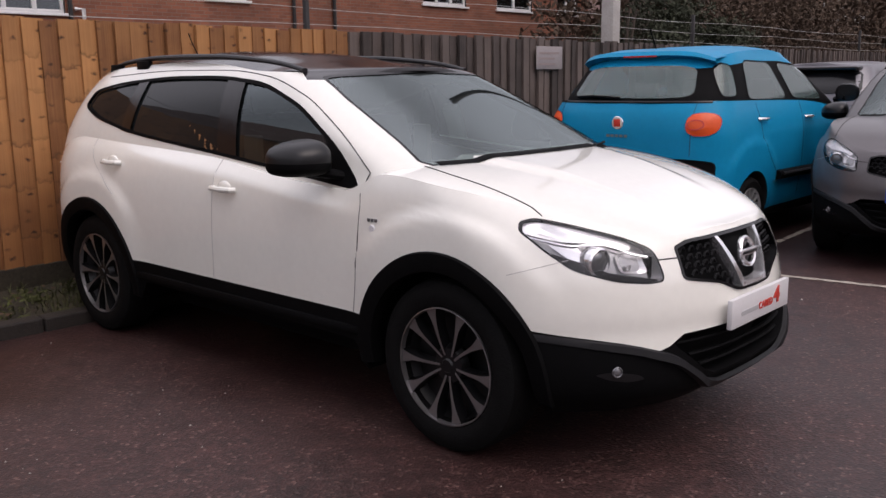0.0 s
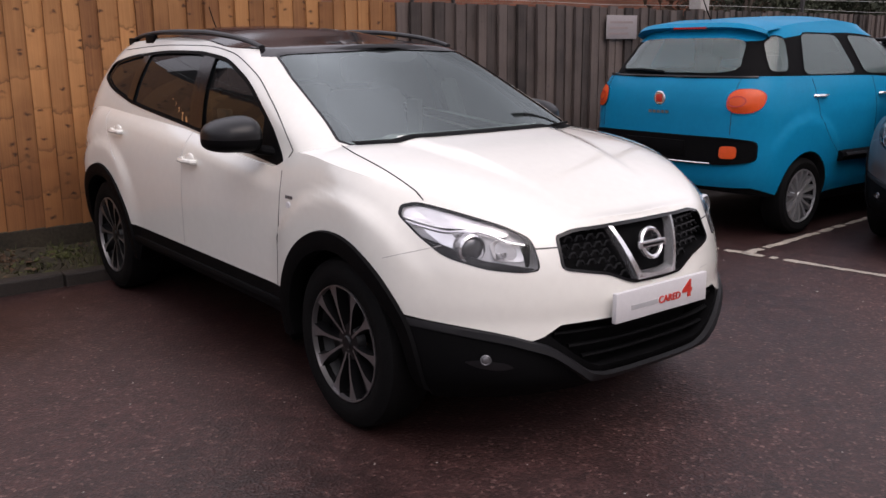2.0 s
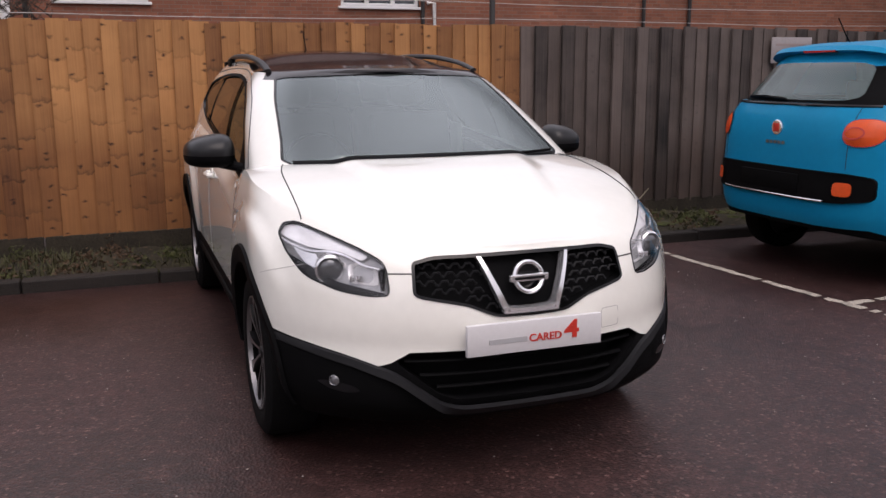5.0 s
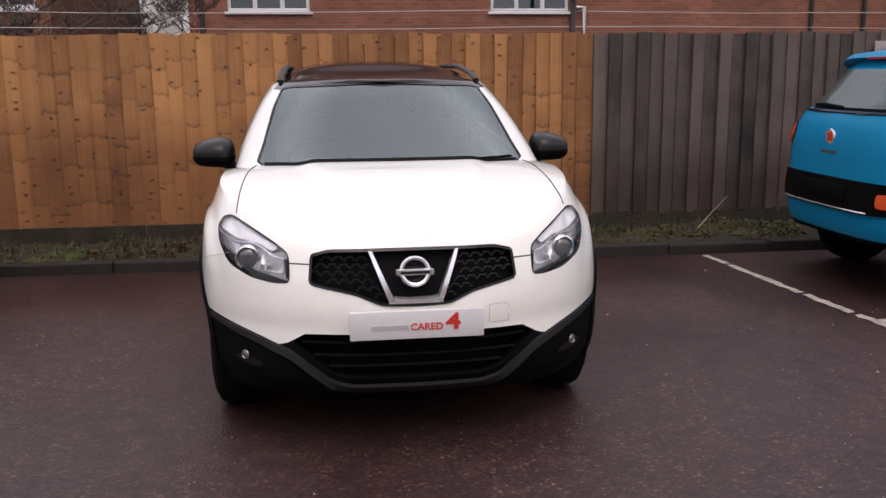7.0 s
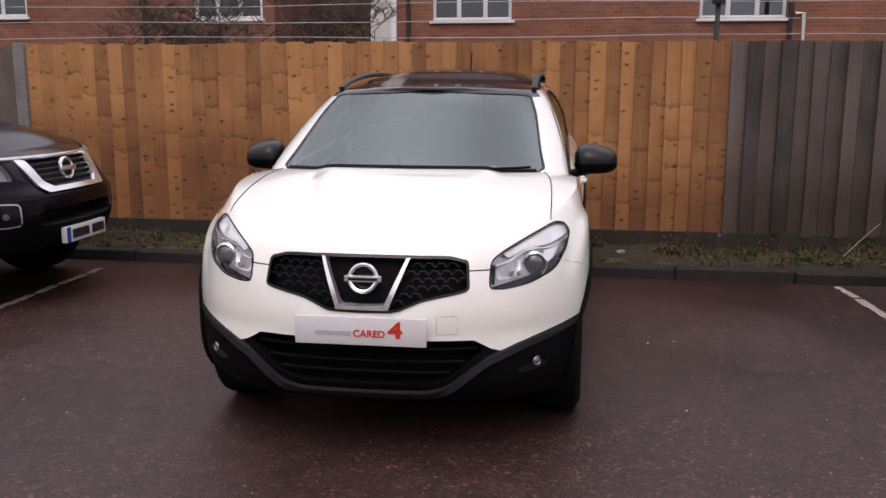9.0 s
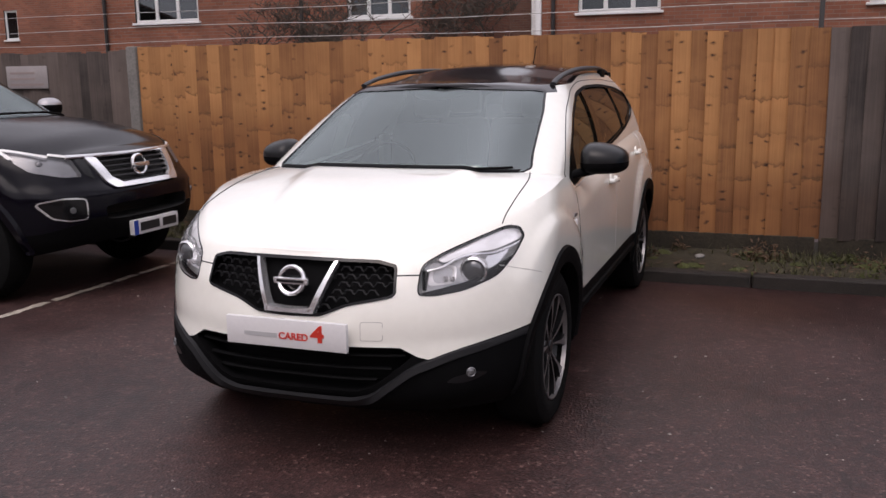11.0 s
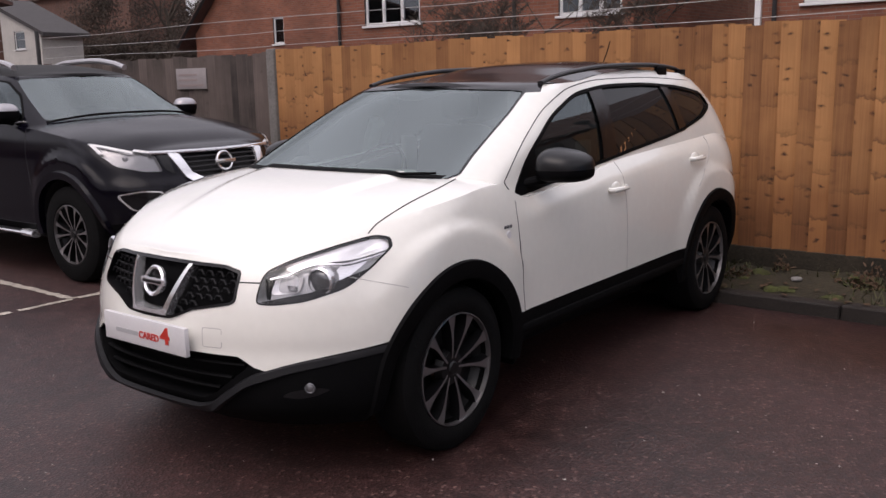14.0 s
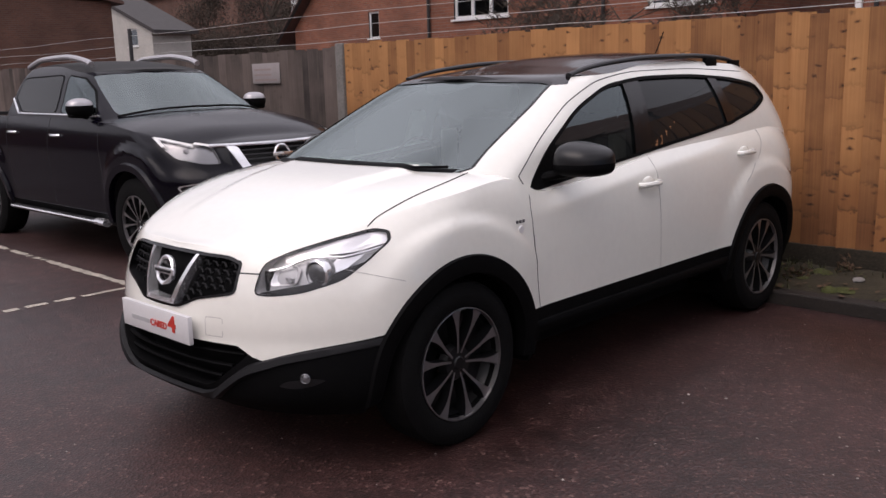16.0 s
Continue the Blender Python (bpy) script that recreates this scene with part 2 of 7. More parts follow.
def band(outline, place, wide, closed=True, lift=0.0):
    """A flat strip that follows an outline on a surface; wide > 0 grows outwards."""
    bm = bmesh.new()
    c = np.mean(outline, axis=0)
    n = len(outline)
    a, b = [], []
    for i, p in enumerate(outline):
        p = np.array(p, float)
        q = np.array(outline[(i + 1) % n] if closed or i < n - 1 else outline[i], float) - np.array(outline[i - 1] if closed or i > 0 else outline[i], float)
        nrm = np.array([q[1], -q[0]]) / (np.linalg.norm(q) + 1e-9)
        if nrm @ (p - c) < 0:
            nrm = -nrm
        a.append(bm.verts.new(place(*p)))
        b.append(bm.verts.new(place(*(p + nrm * wide))))
    for i in range(n if closed else n - 1):
        j = (i + 1) % n
        bm.faces.new((a[i], a[j], b[j], b[i]))
    bmesh.ops.recalc_face_normals(bm, faces=bm.faces)
    return bm


def prism(bm, outline, axis, lo, hi):
    """A closed block: an outline pulled along an axis. For x the outline is (y, z), for y (x, z), for z (x, y)."""
    def at(p, h):
        return (h, *p) if axis == "x" else (p[0], h, p[1]) if axis == "y" else (*p, h)
    a, b = [bm.verts.new(at(p, lo)) for p in outline], [bm.verts.new(at(p, hi)) for p in outline]
    n = len(outline)
    fs = [bm.faces.new(a), bm.faces.new(b[::-1])]
    fs += [bm.faces.new((a[i], b[i], b[(i + 1) % n], a[(i + 1) % n])) for i in range(n)]
    bmesh.ops.recalc_face_normals(bm, faces=fs)
    return bm


def cut(ob, cutters, mat):
    """Takes closed blocks out of an object; the cut faces get mat."""
    for bm in cutters:
        me = bpy.data.meshes.new("cutter")
        bm.to_mesh(me)
        bm.free()
        me.materials.append(mat)
        tool = new("cutter", me)
        bpy.context.view_layer.update()
        tool.matrix_world = ob.matrix_world.copy()
        mod = ob.modifiers.new("cut", "BOOLEAN")
        mod.operation, mod.object, mod.solver = "DIFFERENCE", tool, "EXACT"
        mod.material_mode = "TRANSFER"
        bpy.context.view_layer.update()
        dg = bpy.context.evaluated_depsgraph_get()
        got = bpy.data.meshes.new_from_object(ob.evaluated_get(dg))
        ob.modifiers.clear()
        old = ob.data
        ob.data = got
        bpy.data.meshes.remove(old)
        bpy.data.objects.remove(tool)
        bpy.data.meshes.remove(me)
    ob.data.shade_smooth()
    ob.data.set_sharp_from_angle(angle=radians(32))


# ---- vehicles: a body shell from a few profile curves ----
class Shell:
    """x across (left of the car is +), y from nose (-) to tail, z up; the front axle is at y = 0."""

    def __init__(self, W, yf, yr, low, clad, shoulder, crown, Wc, yfc, yrc, edge, roof, Lf=0.65, Lr=0.6, q=2.2, qr=3.0, Lc=0.45, qc=3.0, Lrc=0.35, flare=(), cap=2.4, bulge=None, full=0.0, crease=0.0):
        self.W = W
        self.yf = yf
        self.yr = yr
        self.low = low
        self.clad = clad
        self.shoulder = shoulder
        self.crown = crown
        self.Wc = Wc
        self.yfc = yfc
        self.yrc = yrc
        self.edge = edge
        self.roof = roof
        self.Lf = Lf
        self.Lr = Lr
        self.q = q
        self.qr = qr
        self.Lc = Lc
        self.qc = qc
        self.Lrc = Lrc
        self.flare = flare
        self.cap = cap
        self.bulge = bulge
        self.full = full
        self.crease = crease

    def plan(self, y, a, b, Lf, q, Lr, qr):
        u, v = min(max((y - a) / Lf, 0), 1), min(max((b - y) / Lr, 0), 1)
        return (1 - (1 - u) ** 2) ** (1 / q) * (1 - (1 - v) ** 2) ** (1 / qr)

    def X(self, y, z):
        """Half width of the lower body."""
        w = self.W(z)
        if self.crease:
            # the flank leans in above a line that follows the shoulder
            k = min(max((y - 0.35) / 0.4, 0), 1)
            w -= self.crease * k * k * (3 - 2 * k) * max(0.0, z - self.shoulder(y) + 0.085)
        for yc, zc, amount in self.flare:
            d = (0.635 - math.hypot(y - yc, z - zc)) / 0.038
            d = min(max(d, 0), 1)
            k = min(max((abs(y - yc) - 0.28) / 0.36, 0), 1)
            d *= 1 - k * k * (3 - 2 * k)
            w += amount * d * d * (3 - 2 * d)
        return w * self.plan(y, self.yf(z), self.yr(z), self.Lf, self.q + self.full * min(1, max(0, (0.56 - z) / 0.18)), self.Lr, self.qr)

    def Y(self, x, z, out=0.0):
        """The front surface of the lower body."""
        a, b = self.yf(z), self.yf(z) + self.Lf
        x = min(abs(x), self.X(b, z) - 1e-4)
        for _ in range(40):
            c = (a + b) / 2
            a, b = (c, b) if self.X(c, z) < x else (a, c)
        return a - out

    def Yr(self, x, z, out=0.0):
        """The rear surface of the lower body."""
        a, b = self.yr(z) - self.Lr, self.yr(z)
        x = min(abs(x), self.X(a, z) - 1e-4)
        for _ in range(40):
            c = (a + b) / 2
            a, b = (c, b) if self.X(c, z) > x else (a, c)
        return a + out

    def Xc(self, y, z):
        """Half width of the cabin."""
        return self.Wc(z) * self.plan(y, self.yfc(z), self.yrc(z), self.Lc, self.qc, self.Lrc, self.qr)

    def Yc(self, x, z, out=0.0):
        a, b = self.yfc(z), self.yfc(z) + self.Lc
        x = min(abs(x), self.Xc(b, z) - 1e-4)
        for _ in range(40):
            c = (a + b) / 2
            a, b = (c, b) if self.Xc(c, z) < x else (a, c)
        return a - out

    def Ycr(self, x, z, out=0.0):
        a, b = self.yrc(z) - self.Lrc, self.yrc(z)
        x = min(abs(x), self.Xc(a, z) - 1e-4)
        for _ in range(40):
            c = (a + b) / 2
            a, b = (c, b) if self.Xc(c, z) > x else (a, c)
        return a + out

    def top(self, x, y):
        """The bonnet and what lies at its level behind it."""
        zs = self.shoulder(y)
        xs = max(self.X(y, zs), 1e-3)
        return zs + self.crown(y) * (1 - min(1, abs(x) / xs) ** self.cap) + self.rise(x, y)

    def rise(self, x, y):
        """The raised middle panel of the bonnet."""
        if not self.bulge:
            return 0.0
        xr, amount = self.bulge
        d = min(max((xr(y) - abs(x)) / 0.035 + 0.5, 0), 1)
        return amount(y) * d * d * (3 - 2 * d)

    def body(self, ns=120, n0=9, n1=24, nc=26):
        """The closed lower body. Faces under the cladding line get slot 1."""
        bm = bmesh.new()
        t = np.linspace(0, 1, ns)
        s = 0.55 * (0.5 - 0.5 * np.cos(np.pi * t)) + 0.45 * t
        s = np.where(t < 0.5, np.minimum(s, t), np.maximum(s, t)) ** 1.0
        zmid = 0.55
        a, b = self.yf(zmid), self.yr(zmid)
        rows = []
        for i in range(ns):
            y0 = a + (b - a) * s[i]
            x0 = self.X(y0, zmid)
            zc, zl, zs = self.clad(x0, y0), self.low(y0), self.shoulder(y0)
            zz = [zl + (zc - zl) * j / n0 for j in range(n0)] + [zc + (zs - zc) * (j / n1) for j in range(n1 + 1)]
            col = []
            for z in zz:
                fa, fb = self.yf(z), self.yr(z)
                y = fa + (fb - fa) * s[i]
                col.append((self.X(y, z), y, z))
            x, y, z = col[-1]
            up = [(x * c, y, z + self.crown(y) * (1 - c**self.cap) + self.rise(x * c, y)) for c in (1 - (np.arange(1, nc + 1) / nc) ** 1.15)]
            dn = [(col[0][0] * c, col[0][1], col[0][2]) for c in (0.0, 0.5)]
            rows.append(dn + col + up)
        vs = {}
        for side in (1, -1):
            for i, r in enumerate(rows):
                for j, (x, y, z) in enumerate(r):
                    if side == -1 and (j == 0 or j == len(r) - 1):
                        vs[side, i, j] = vs[1, i, j]
                    else:
                        vs[side, i, j] = bm.verts.new((side * x, y, z))
        m = len(rows[0])
        for side in (1, -1):
            for i in range(ns - 1):
                for j in range(m - 1):
                    q = [vs[side, i, j], vs[side, i + 1, j], vs[side, i + 1, j + 1], vs[side, i, j + 1]]
                    f = bm.faces.new(q if side == -1 else q[::-1])
                    f.material_index = 1 if j < n0 + 2 else 0
        bmesh.ops.remove_doubles(bm, verts=bm.verts, dist=0.0006)
        bmesh.ops.holes_fill(bm, edges=[e for e in bm.edges if e.is_boundary], sides=0)
        bmesh.ops.recalc_face_normals(bm, faces=bm.faces)
        return bm

    def cabin(self, base, thick=0.045, ns=70, nz=16, nc=10, band=0):
        """The hollow cabin shell, open below. The roof panel gets slot 1."""
        bm = bmesh.new()
        t = np.linspace(0, 1, ns)
        s = 0.6 * (0.5 - 0.5 * np.cos(np.pi * t)) + 0.4 * t

        def sheet(inset):
            rows = []
            zm = 1.3
            for i in range(ns):
                a, b = self.yfc(zm), self.yrc(zm)
                y0 = a + (b - a) * s[i]
                zb, ze = base(y0), self.edge(y0) - inset
                col = []
                for j in range(nz + 1):
                    z = zb + (ze - zb) * j / nz
                    fa, fb = self.yfc(z) + inset * 1.6, self.yrc(z) - inset
                    y = fa + (fb - fa) * s[i]
                    x = max(0.0, self.Wc(z) - inset) * self.plan(y, fa, fb, self.Lc, self.qc, self.Lrc, self.qr)
                    col.append((x, y, z))
                x, y, z = col[-1]
                rows.append(col + [(x * c, y, z + (self.roof(y)) * (1 - c**2.8)) for c in 1 - np.arange(1, nc + 1) / nc])
            return rows

        def skin(rows, flip):
            vs = {}
            for side in (1, -1):
                for i, r in enumerate(rows):
                    for j, (x, y, z) in enumerate(r):
                        vs[side, i, j] = vs[1, i, j] if side == -1 and j == len(r) - 1 else bm.verts.new((side * x, y, z))
            m = len(rows[0])
            for side in (1, -1):
                for i in range(ns - 1):
                    for j in range(m - 1):
                        q = [vs[side, i, j], vs[side, i + 1, j], vs[side, i + 1, j + 1], vs[side, i, j + 1]]
                        f = bm.faces.new(q if (side == -1) != flip else q[::-1])
                        f.material_index = (2 if flip else (1 if j >= nz - band else 0))
            return vs

        a, b = skin(sheet(0.0), False), skin(sheet(thick), True)
        for side in (1, -1):
            for i in range(ns - 1):
                bm.faces.new((a[side, i, 0], a[side, i + 1, 0], b[side, i + 1, 0], b[side, i, 0]))
        bmesh.ops.remove_doubles(bm, verts=bm.verts, dist=0.0006)
        bmesh.ops.holes_fill(bm, edges=[e for e in bm.edges if e.is_boundary], sides=0)
        bmesh.ops.recalc_face_normals(bm, faces=bm.faces)
        return bm


def wheel(car, m, radius, rim, wide, spokes, style, face_mat):
    """A wheel with its outer face towards +x of m: barrel with tyre, spokes and cap."""
    bm = bmesh.new()
    lathe(bm, [(rim * 0.94, -wide * 0.5), (rim * 0.94, wide * 0.30), (rim * 0.86, wide * 0.12), (rim * 0.3, wide * 0.06), (rim * 0.3, -wide * 0.1), (rim * 0.8, -wide * 0.15), (rim * 0.86, -wide * 0.5)], 40)
    barrel = part("wheel", bm, DARKALLOY, car)
    barrel.matrix_basis = m
    h = wide / 2
    bm = bmesh.new()
    lathe(bm, [(rim, -h * 0.9), (rim + 0.012, -h), (radius * 0.88, -h * 1.04), (radius * 0.975, -h * 0.86), (radius, -h * 0.6), (radius, h * 0.6), (radius * 0.975, h * 0.86), (radius * 0.88, h * 1.04), (rim + 0.014, h), (rim, h * 0.9), (rim * 0.97, 0)], 56)
    part("tyre", bm, RUBBER, barrel)
    bm = bmesh.new()
    lip = 0.985 if style == "twin" else 0.965
    lathe(bm, [(rim * 1.005, h * 0.86), (rim * 1.005, h * 0.98), (rim * lip, h * 0.99), (rim * (lip - 0.015), h * 0.8)], 56)
    part("rim", bm, face_mat, barrel)
    for k in range(spokes):
        if style == "twin":
            ang = 6.2832 * (k // 2) / (spokes // 2) + (1 if k % 2 else -1) * 3.1416 / spokes
            r0, r1, w0, w1 = 0.16 * rim, 0.975 * rim, 0.0045, 0.036 * 10 / spokes
            skew = -0.10 if k % 2 else 0.10
        else:
            ang, skew = 6.2832 * k / spokes, 0.0
            r0, r1, w0, w1 = 0.2 * rim, 0.96 * rim, 0.009, 0.016
        bm = bmesh.new()
        rr = np.linspace(r0, r1, 13)
        sec = []
        for r in rr:
            f = (r - r0) / (r1 - r0)
            w = w0 + (w1 - w0) * f**1.5
            wide_to = {-1: w, 1: w}
            if style == "twin":
                # the side towards its mate closes in a round end, the other runs out straight
                mate = -1 if k % 2 else 1
                wide_to = {mate: w0 + (w1 - w0) * (0.10 * f + 0.90 * max(0.0, (f - 0.45) / 0.55) ** 2.6), -mate: w0 + 0.5 * (w1 - w0) * (0.3 * f + 0.7 * f**4)}
            x = h * (0.72 + 0.18 * math.sin(math.pi * 0.5 * f))
            a = ang + skew * (1 - f)
            d, n = Vector((0, math.cos(a), math.sin(a))), Vector((0, -math.sin(a), math.cos(a)))
            sec.append([bm.verts.new(d * r + n * (sg * wide_to[sg] * ww) + Vector((x - dp, 0, 0))) for sg, ww, dp in ((-1, 1.25, 0.05), (-1, 1, 0), (1, 1, 0), (1, 1.25, 0.05))])
        for p, q in zip(sec, sec[1:]):
            for j in range(4):
                f = bm.faces.new((p[j], p[(j + 1) % 4], q[(j + 1) % 4], q[j]))
                f.material_index = 0 if j == 1 else 1
        bm.faces.new(sec[0])
        bm.faces.new(sec[-1])
        bmesh.ops.recalc_face_normals(bm, faces=bm.faces)
        part("spoke", bm, [face_mat, DARKALLOY if style == "twin" else face_mat], barrel, smooth=20)
    bm = bmesh.new()
    lathe(bm, [(0.001, h * 0.80), (0.024, h * 0.80), (0.030, h * 0.74), (0.07, h * 0.70), (0.085, h * 0.4), (0.001, h * 0.4)], 24)
    part("hub_cap", bm, DARKALLOY if style == "twin" else face_mat, barrel)
    return barrel


def text_mesh(body, size, deep=0.0015, bold=0.0):
    cu = bpy.data.curves.new("lettering", "FONT")
    cu.body, cu.size, cu.extrude, cu.align_x, cu.align_y = body, size, deep, "LEFT", "CENTER"
    cu.offset = bold
    ob = new("lettering", cu)
    bpy.context.view_layer.update()
    me = bpy.data.meshes.new_from_object(ob.evaluated_get(bpy.context.evaluated_depsgraph_get()))
    bpy.data.objects.remove(ob)
    return me


# ---- setting ----
def fence_y(x):
    return 3.81 + 0.0 * x


def asphalt():
    """Damp tarmac: pale and rusty chips in a dark binder, worn patches, wet sheen."""
    m = bpy.data.materials.new("asphalt")
    m.use_nodes = True
    n, l = m.node_tree.nodes, m.node_tree.links
    b = n["Principled BSDF"]
    co = n.new("ShaderNodeTexCoord")
    chips, big, mid = n.new("ShaderNodeTexVoronoi"), n.new("ShaderNodeTexNoise"), n.new("ShaderNodeTexNoise")
    chips.inputs["Scale"].default_value = 80
    big.inputs["Scale"].default_value, big.inputs["Detail"].default_value = 0.55, 6
    mid.inputs["Scale"].default_value, mid.inputs["Detail"].default_value = 9, 5
    for t in (chips, big, mid):
        l.new(co.outputs["Object"], t.inputs["Vector"])
    sep = n.new("ShaderNodeSeparateColor")
    l.new(chips.outputs["Color"], sep.inputs[0])
    ramp = n.new("ShaderNodeValToRGB")
    e = ramp.color_ramp.elements
    e[0].position, e[0].color = 0.0, (0.0262, 0.0104, 0.0096, 1)
    e[1].position, e[1].color = 1.0, (0.16, 0.092, 0.080, 1)
    for p, c in ((0.55, (0.0430, 0.0176, 0.0163, 1)), (0.84, (0.061, 0.0262, 0.0238, 1)), (0.95, (0.084, 0.043, 0.038, 1))):
        k = e.new(p)
        k.color = c
    l.new(sep.outputs[0], ramp.inputs["Fac"])
    add = n.new("ShaderNodeMath")
    add.operation = "ADD"
    l.new(big.outputs["Fac"], add.inputs[0])
    l.new(mid.outputs["Fac"], add.inputs[1])
    r = n.new("ShaderNodeMapRange")
    r.inputs["From Min"].default_value, r.inputs["From Max"].default_value = 0.7, 1.35
    r.inputs["To Min"].default_value, r.inputs["To Max"].default_value = 0.34, 1.22
    l.new(add.outputs[0], r.inputs["Value"])
    x = n.new("ShaderNodeMixRGB")
    x.blend_type, x.inputs["Fac"].default_value = "MULTIPLY", 1
    l.new(ramp.outputs["Color"], x.inputs["Color1"])
    l.new(r.outputs["Result"], x.inputs["Color2"])
    l.new(x.outputs["Color"], b.inputs["Base Color"])
    w = n.new("ShaderNodeMapRange")
    w.inputs["From Min"].default_value, w.inputs["From Max"].default_value = 0.35, 0.65
    w.inputs["To Min"].default_value, w.inputs["To Max"].default_value = 0.36, 0.62
    l.new(big.outputs["Fac"], w.inputs["Value"])
    l.new(w.outputs["Result"], b.inputs["Roughness"])
    u = n.new("ShaderNodeBump")
    u.inputs["Strength"].default_value, u.inputs["Distance"].default_value = 0.45, 0.005
    b.inputs["Specular IOR Level"].default_value = 0.55
    l.new(chips.outputs["Distance"], u.inputs["Height"])
    l.new(u.outputs["Normal"], b.inputs["Normal"])
    return m


def timber(name, pale, dark, knot, rail_stain, spread, knotty):
    """Sawn boards: grain along the board, knots, dark bleeding below the nail lines, each board its own shade."""
    m = bpy.data.materials.new(name)
    m.use_nodes = True
    n, l = m.node_tree.nodes, m.node_tree.links
    b = n["Principled BSDF"]
    b.inputs["Roughness"].default_value = 0.8
    co, oi = n.new("ShaderNodeTexCoord"), n.new("ShaderNodeObjectInfo")
    off = n.new("ShaderNodeVectorMath")
    off.operation = "MULTIPLY_ADD"
    comb = n.new("ShaderNodeCombineXYZ")
    for i in range(3):
        l.new(oi.outputs["Random"], comb.inputs[i])
    l.new(comb.outputs[0], off.inputs[0])
    off.inputs[1].default_value = (37, 19, 53)
    l.new(co.outputs["Object"], off.inputs[2])
    st = n.new("ShaderNodeMapping")
    st.inputs["Scale"].default_value = (90, 60, 1.6)
    l.new(off.outputs[0], st.inputs["Vector"])
    grain = n.new("ShaderNodeTexNoise")
    grain.inputs["Scale"].default_value, grain.inputs["Detail"].default_value, grain.inputs["Distortion"].default_value = 1.0, 6, 0.6
    l.new(st.outputs[0], grain.inputs["Vector"])
    wv = n.new("ShaderNodeTexNoise")
    wv.inputs["Scale"].default_value = 22.0
    l.new(off.outputs[0], wv.inputs["Vector"])
    wm = n.new("ShaderNodeVectorMath")
    wm.operation = "MULTIPLY_ADD"
    l.new(wv.outputs["Color"], wm.inputs[0])
    wm.inputs[1].default_value = (0.045, 0.0, 0.045)
    l.new(off.outputs[0], wm.inputs[2])
    s2 = n.new("ShaderNodeMapping")
    s2.inputs["Rotation"].default_value = (radians(90), 0, 0)
    s2.inputs["Scale"].default_value = (0.8, 1.0, 1.5)
    l.new(wm.outputs[0], s2.inputs["Vector"])
    kn = n.new("ShaderNodeTexVoronoi")
    kn.voronoi_dimensions = "2D"
    kn.inputs["Scale"].default_value = 8.5
    l.new(s2.outputs[0], kn.inputs["Vector"])
    kc = n.new("ShaderNodeSeparateColor")
    l.new(kn.outputs["Color"], kc.inputs[0])
    few = n.new("ShaderNodeMapRange")
    few.inputs["From Min"].default_value, few.inputs["From Max"].default_value = 0.62, 0.80
    l.new(kc.outputs[0], few.inputs["Value"])
    blot = n.new("ShaderNodeTexNoise")
    blot.inputs["Scale"].default_value, blot.inputs["Detail"].default_value = 3.0, 5
    l.new(off.outputs[0], blot.inputs["Vector"])
    # board shade
    sh = n.new("ShaderNodeMapRange")
    sh.inputs["To Min"].default_value, sh.inputs["To Max"].default_value = 0.2 - spread, 0.2 + spread
    l.new(oi.outputs["Random"], sh.inputs["Value"])
    a1 = n.new("ShaderNodeMath")
    a1.operation = "MULTIPLY_ADD"
    l.new(grain.outputs["Fac"], a1.inputs[0])
    a1.inputs[1].default_value = 0.6
    l.new(sh.outputs["Result"], a1.inputs[2])
    a2 = n.new("ShaderNodeMath")
    a2.operation = "MULTIPLY_ADD"
    l.new(blot.outputs["Fac"], a2.inputs[0])
    a2.inputs[1].default_value = 0.9
    l.new(a1.outputs[0], a2.inputs[2])
    nm = n.new("ShaderNodeMapRange")
    nm.inputs["From Min"].default_value, nm.inputs["From Max"].default_value = 0.30, 1.45
    l.new(a2.outputs[0], nm.inputs["Value"])
    ramp = n.new("ShaderNodeValToRGB")
    e = ramp.color_ramp.elements
    e[0].position, e[0].color = 0.0, (*dark, 1)
    e[1].position, e[1].color = 1.0, (*pale, 1)
    l.new(nm.outputs["Result"], ramp.inputs["Fac"])
    kr = n.new("ShaderNodeMapRange")
    kr.inputs["From Min"].default_value, kr.inputs["From Max"].default_value = 0.03, 0.20
    kr.inputs["To Min"].default_value, kr.inputs["To Max"].default_value = knotty, 0.0
    l.new(kn.outputs["Distance"], kr.inputs["Value"])
    kf = n.new("ShaderNodeMath")
    kf.operation = "MULTIPLY"
    l.new(kr.outputs["Result"], kf.inputs[0])
    l.new(few.outputs["Result"], kf.inputs[1])
    mk = n.new("ShaderNodeMixRGB")
    l.new(kf.outputs[0], mk.inputs["Fac"])
    l.new(ramp.outputs["Color"], mk.inputs["Color1"])
    mk.inputs["Color2"].default_value = (*knot, 1)
    last = mk
    # tide marks: scalloped dark lines across each board, at heights that drift along the fence
    sp, lp = n.new("ShaderNodeSeparateXYZ"), n.new("ShaderNodeSeparateXYZ")
    l.new(co.outputs["Object"], sp.inputs[0])
    l.new(oi.outputs["Location"], lp.inputs[0])

    def calc(op, p, q, r=None):
        k = n.new("ShaderNodeMath")
        k.operation = op
        for i, v in enumerate((p, q, r)):
            if v is None:
                continue
            if isinstance(v, (int, float)):
                k.inputs[i].default_value = v
            else:
                l.new(v, k.inputs[i])
        return k.outputs[0]

    mid = calc("SUBTRACT", sp.outputs["X"], 0.066)
    arch = calc("MULTIPLY", calc("MULTIPLY", mid, mid), calc("MULTIPLY_ADD", oi.outputs["Random"], -9.0, 3.0))
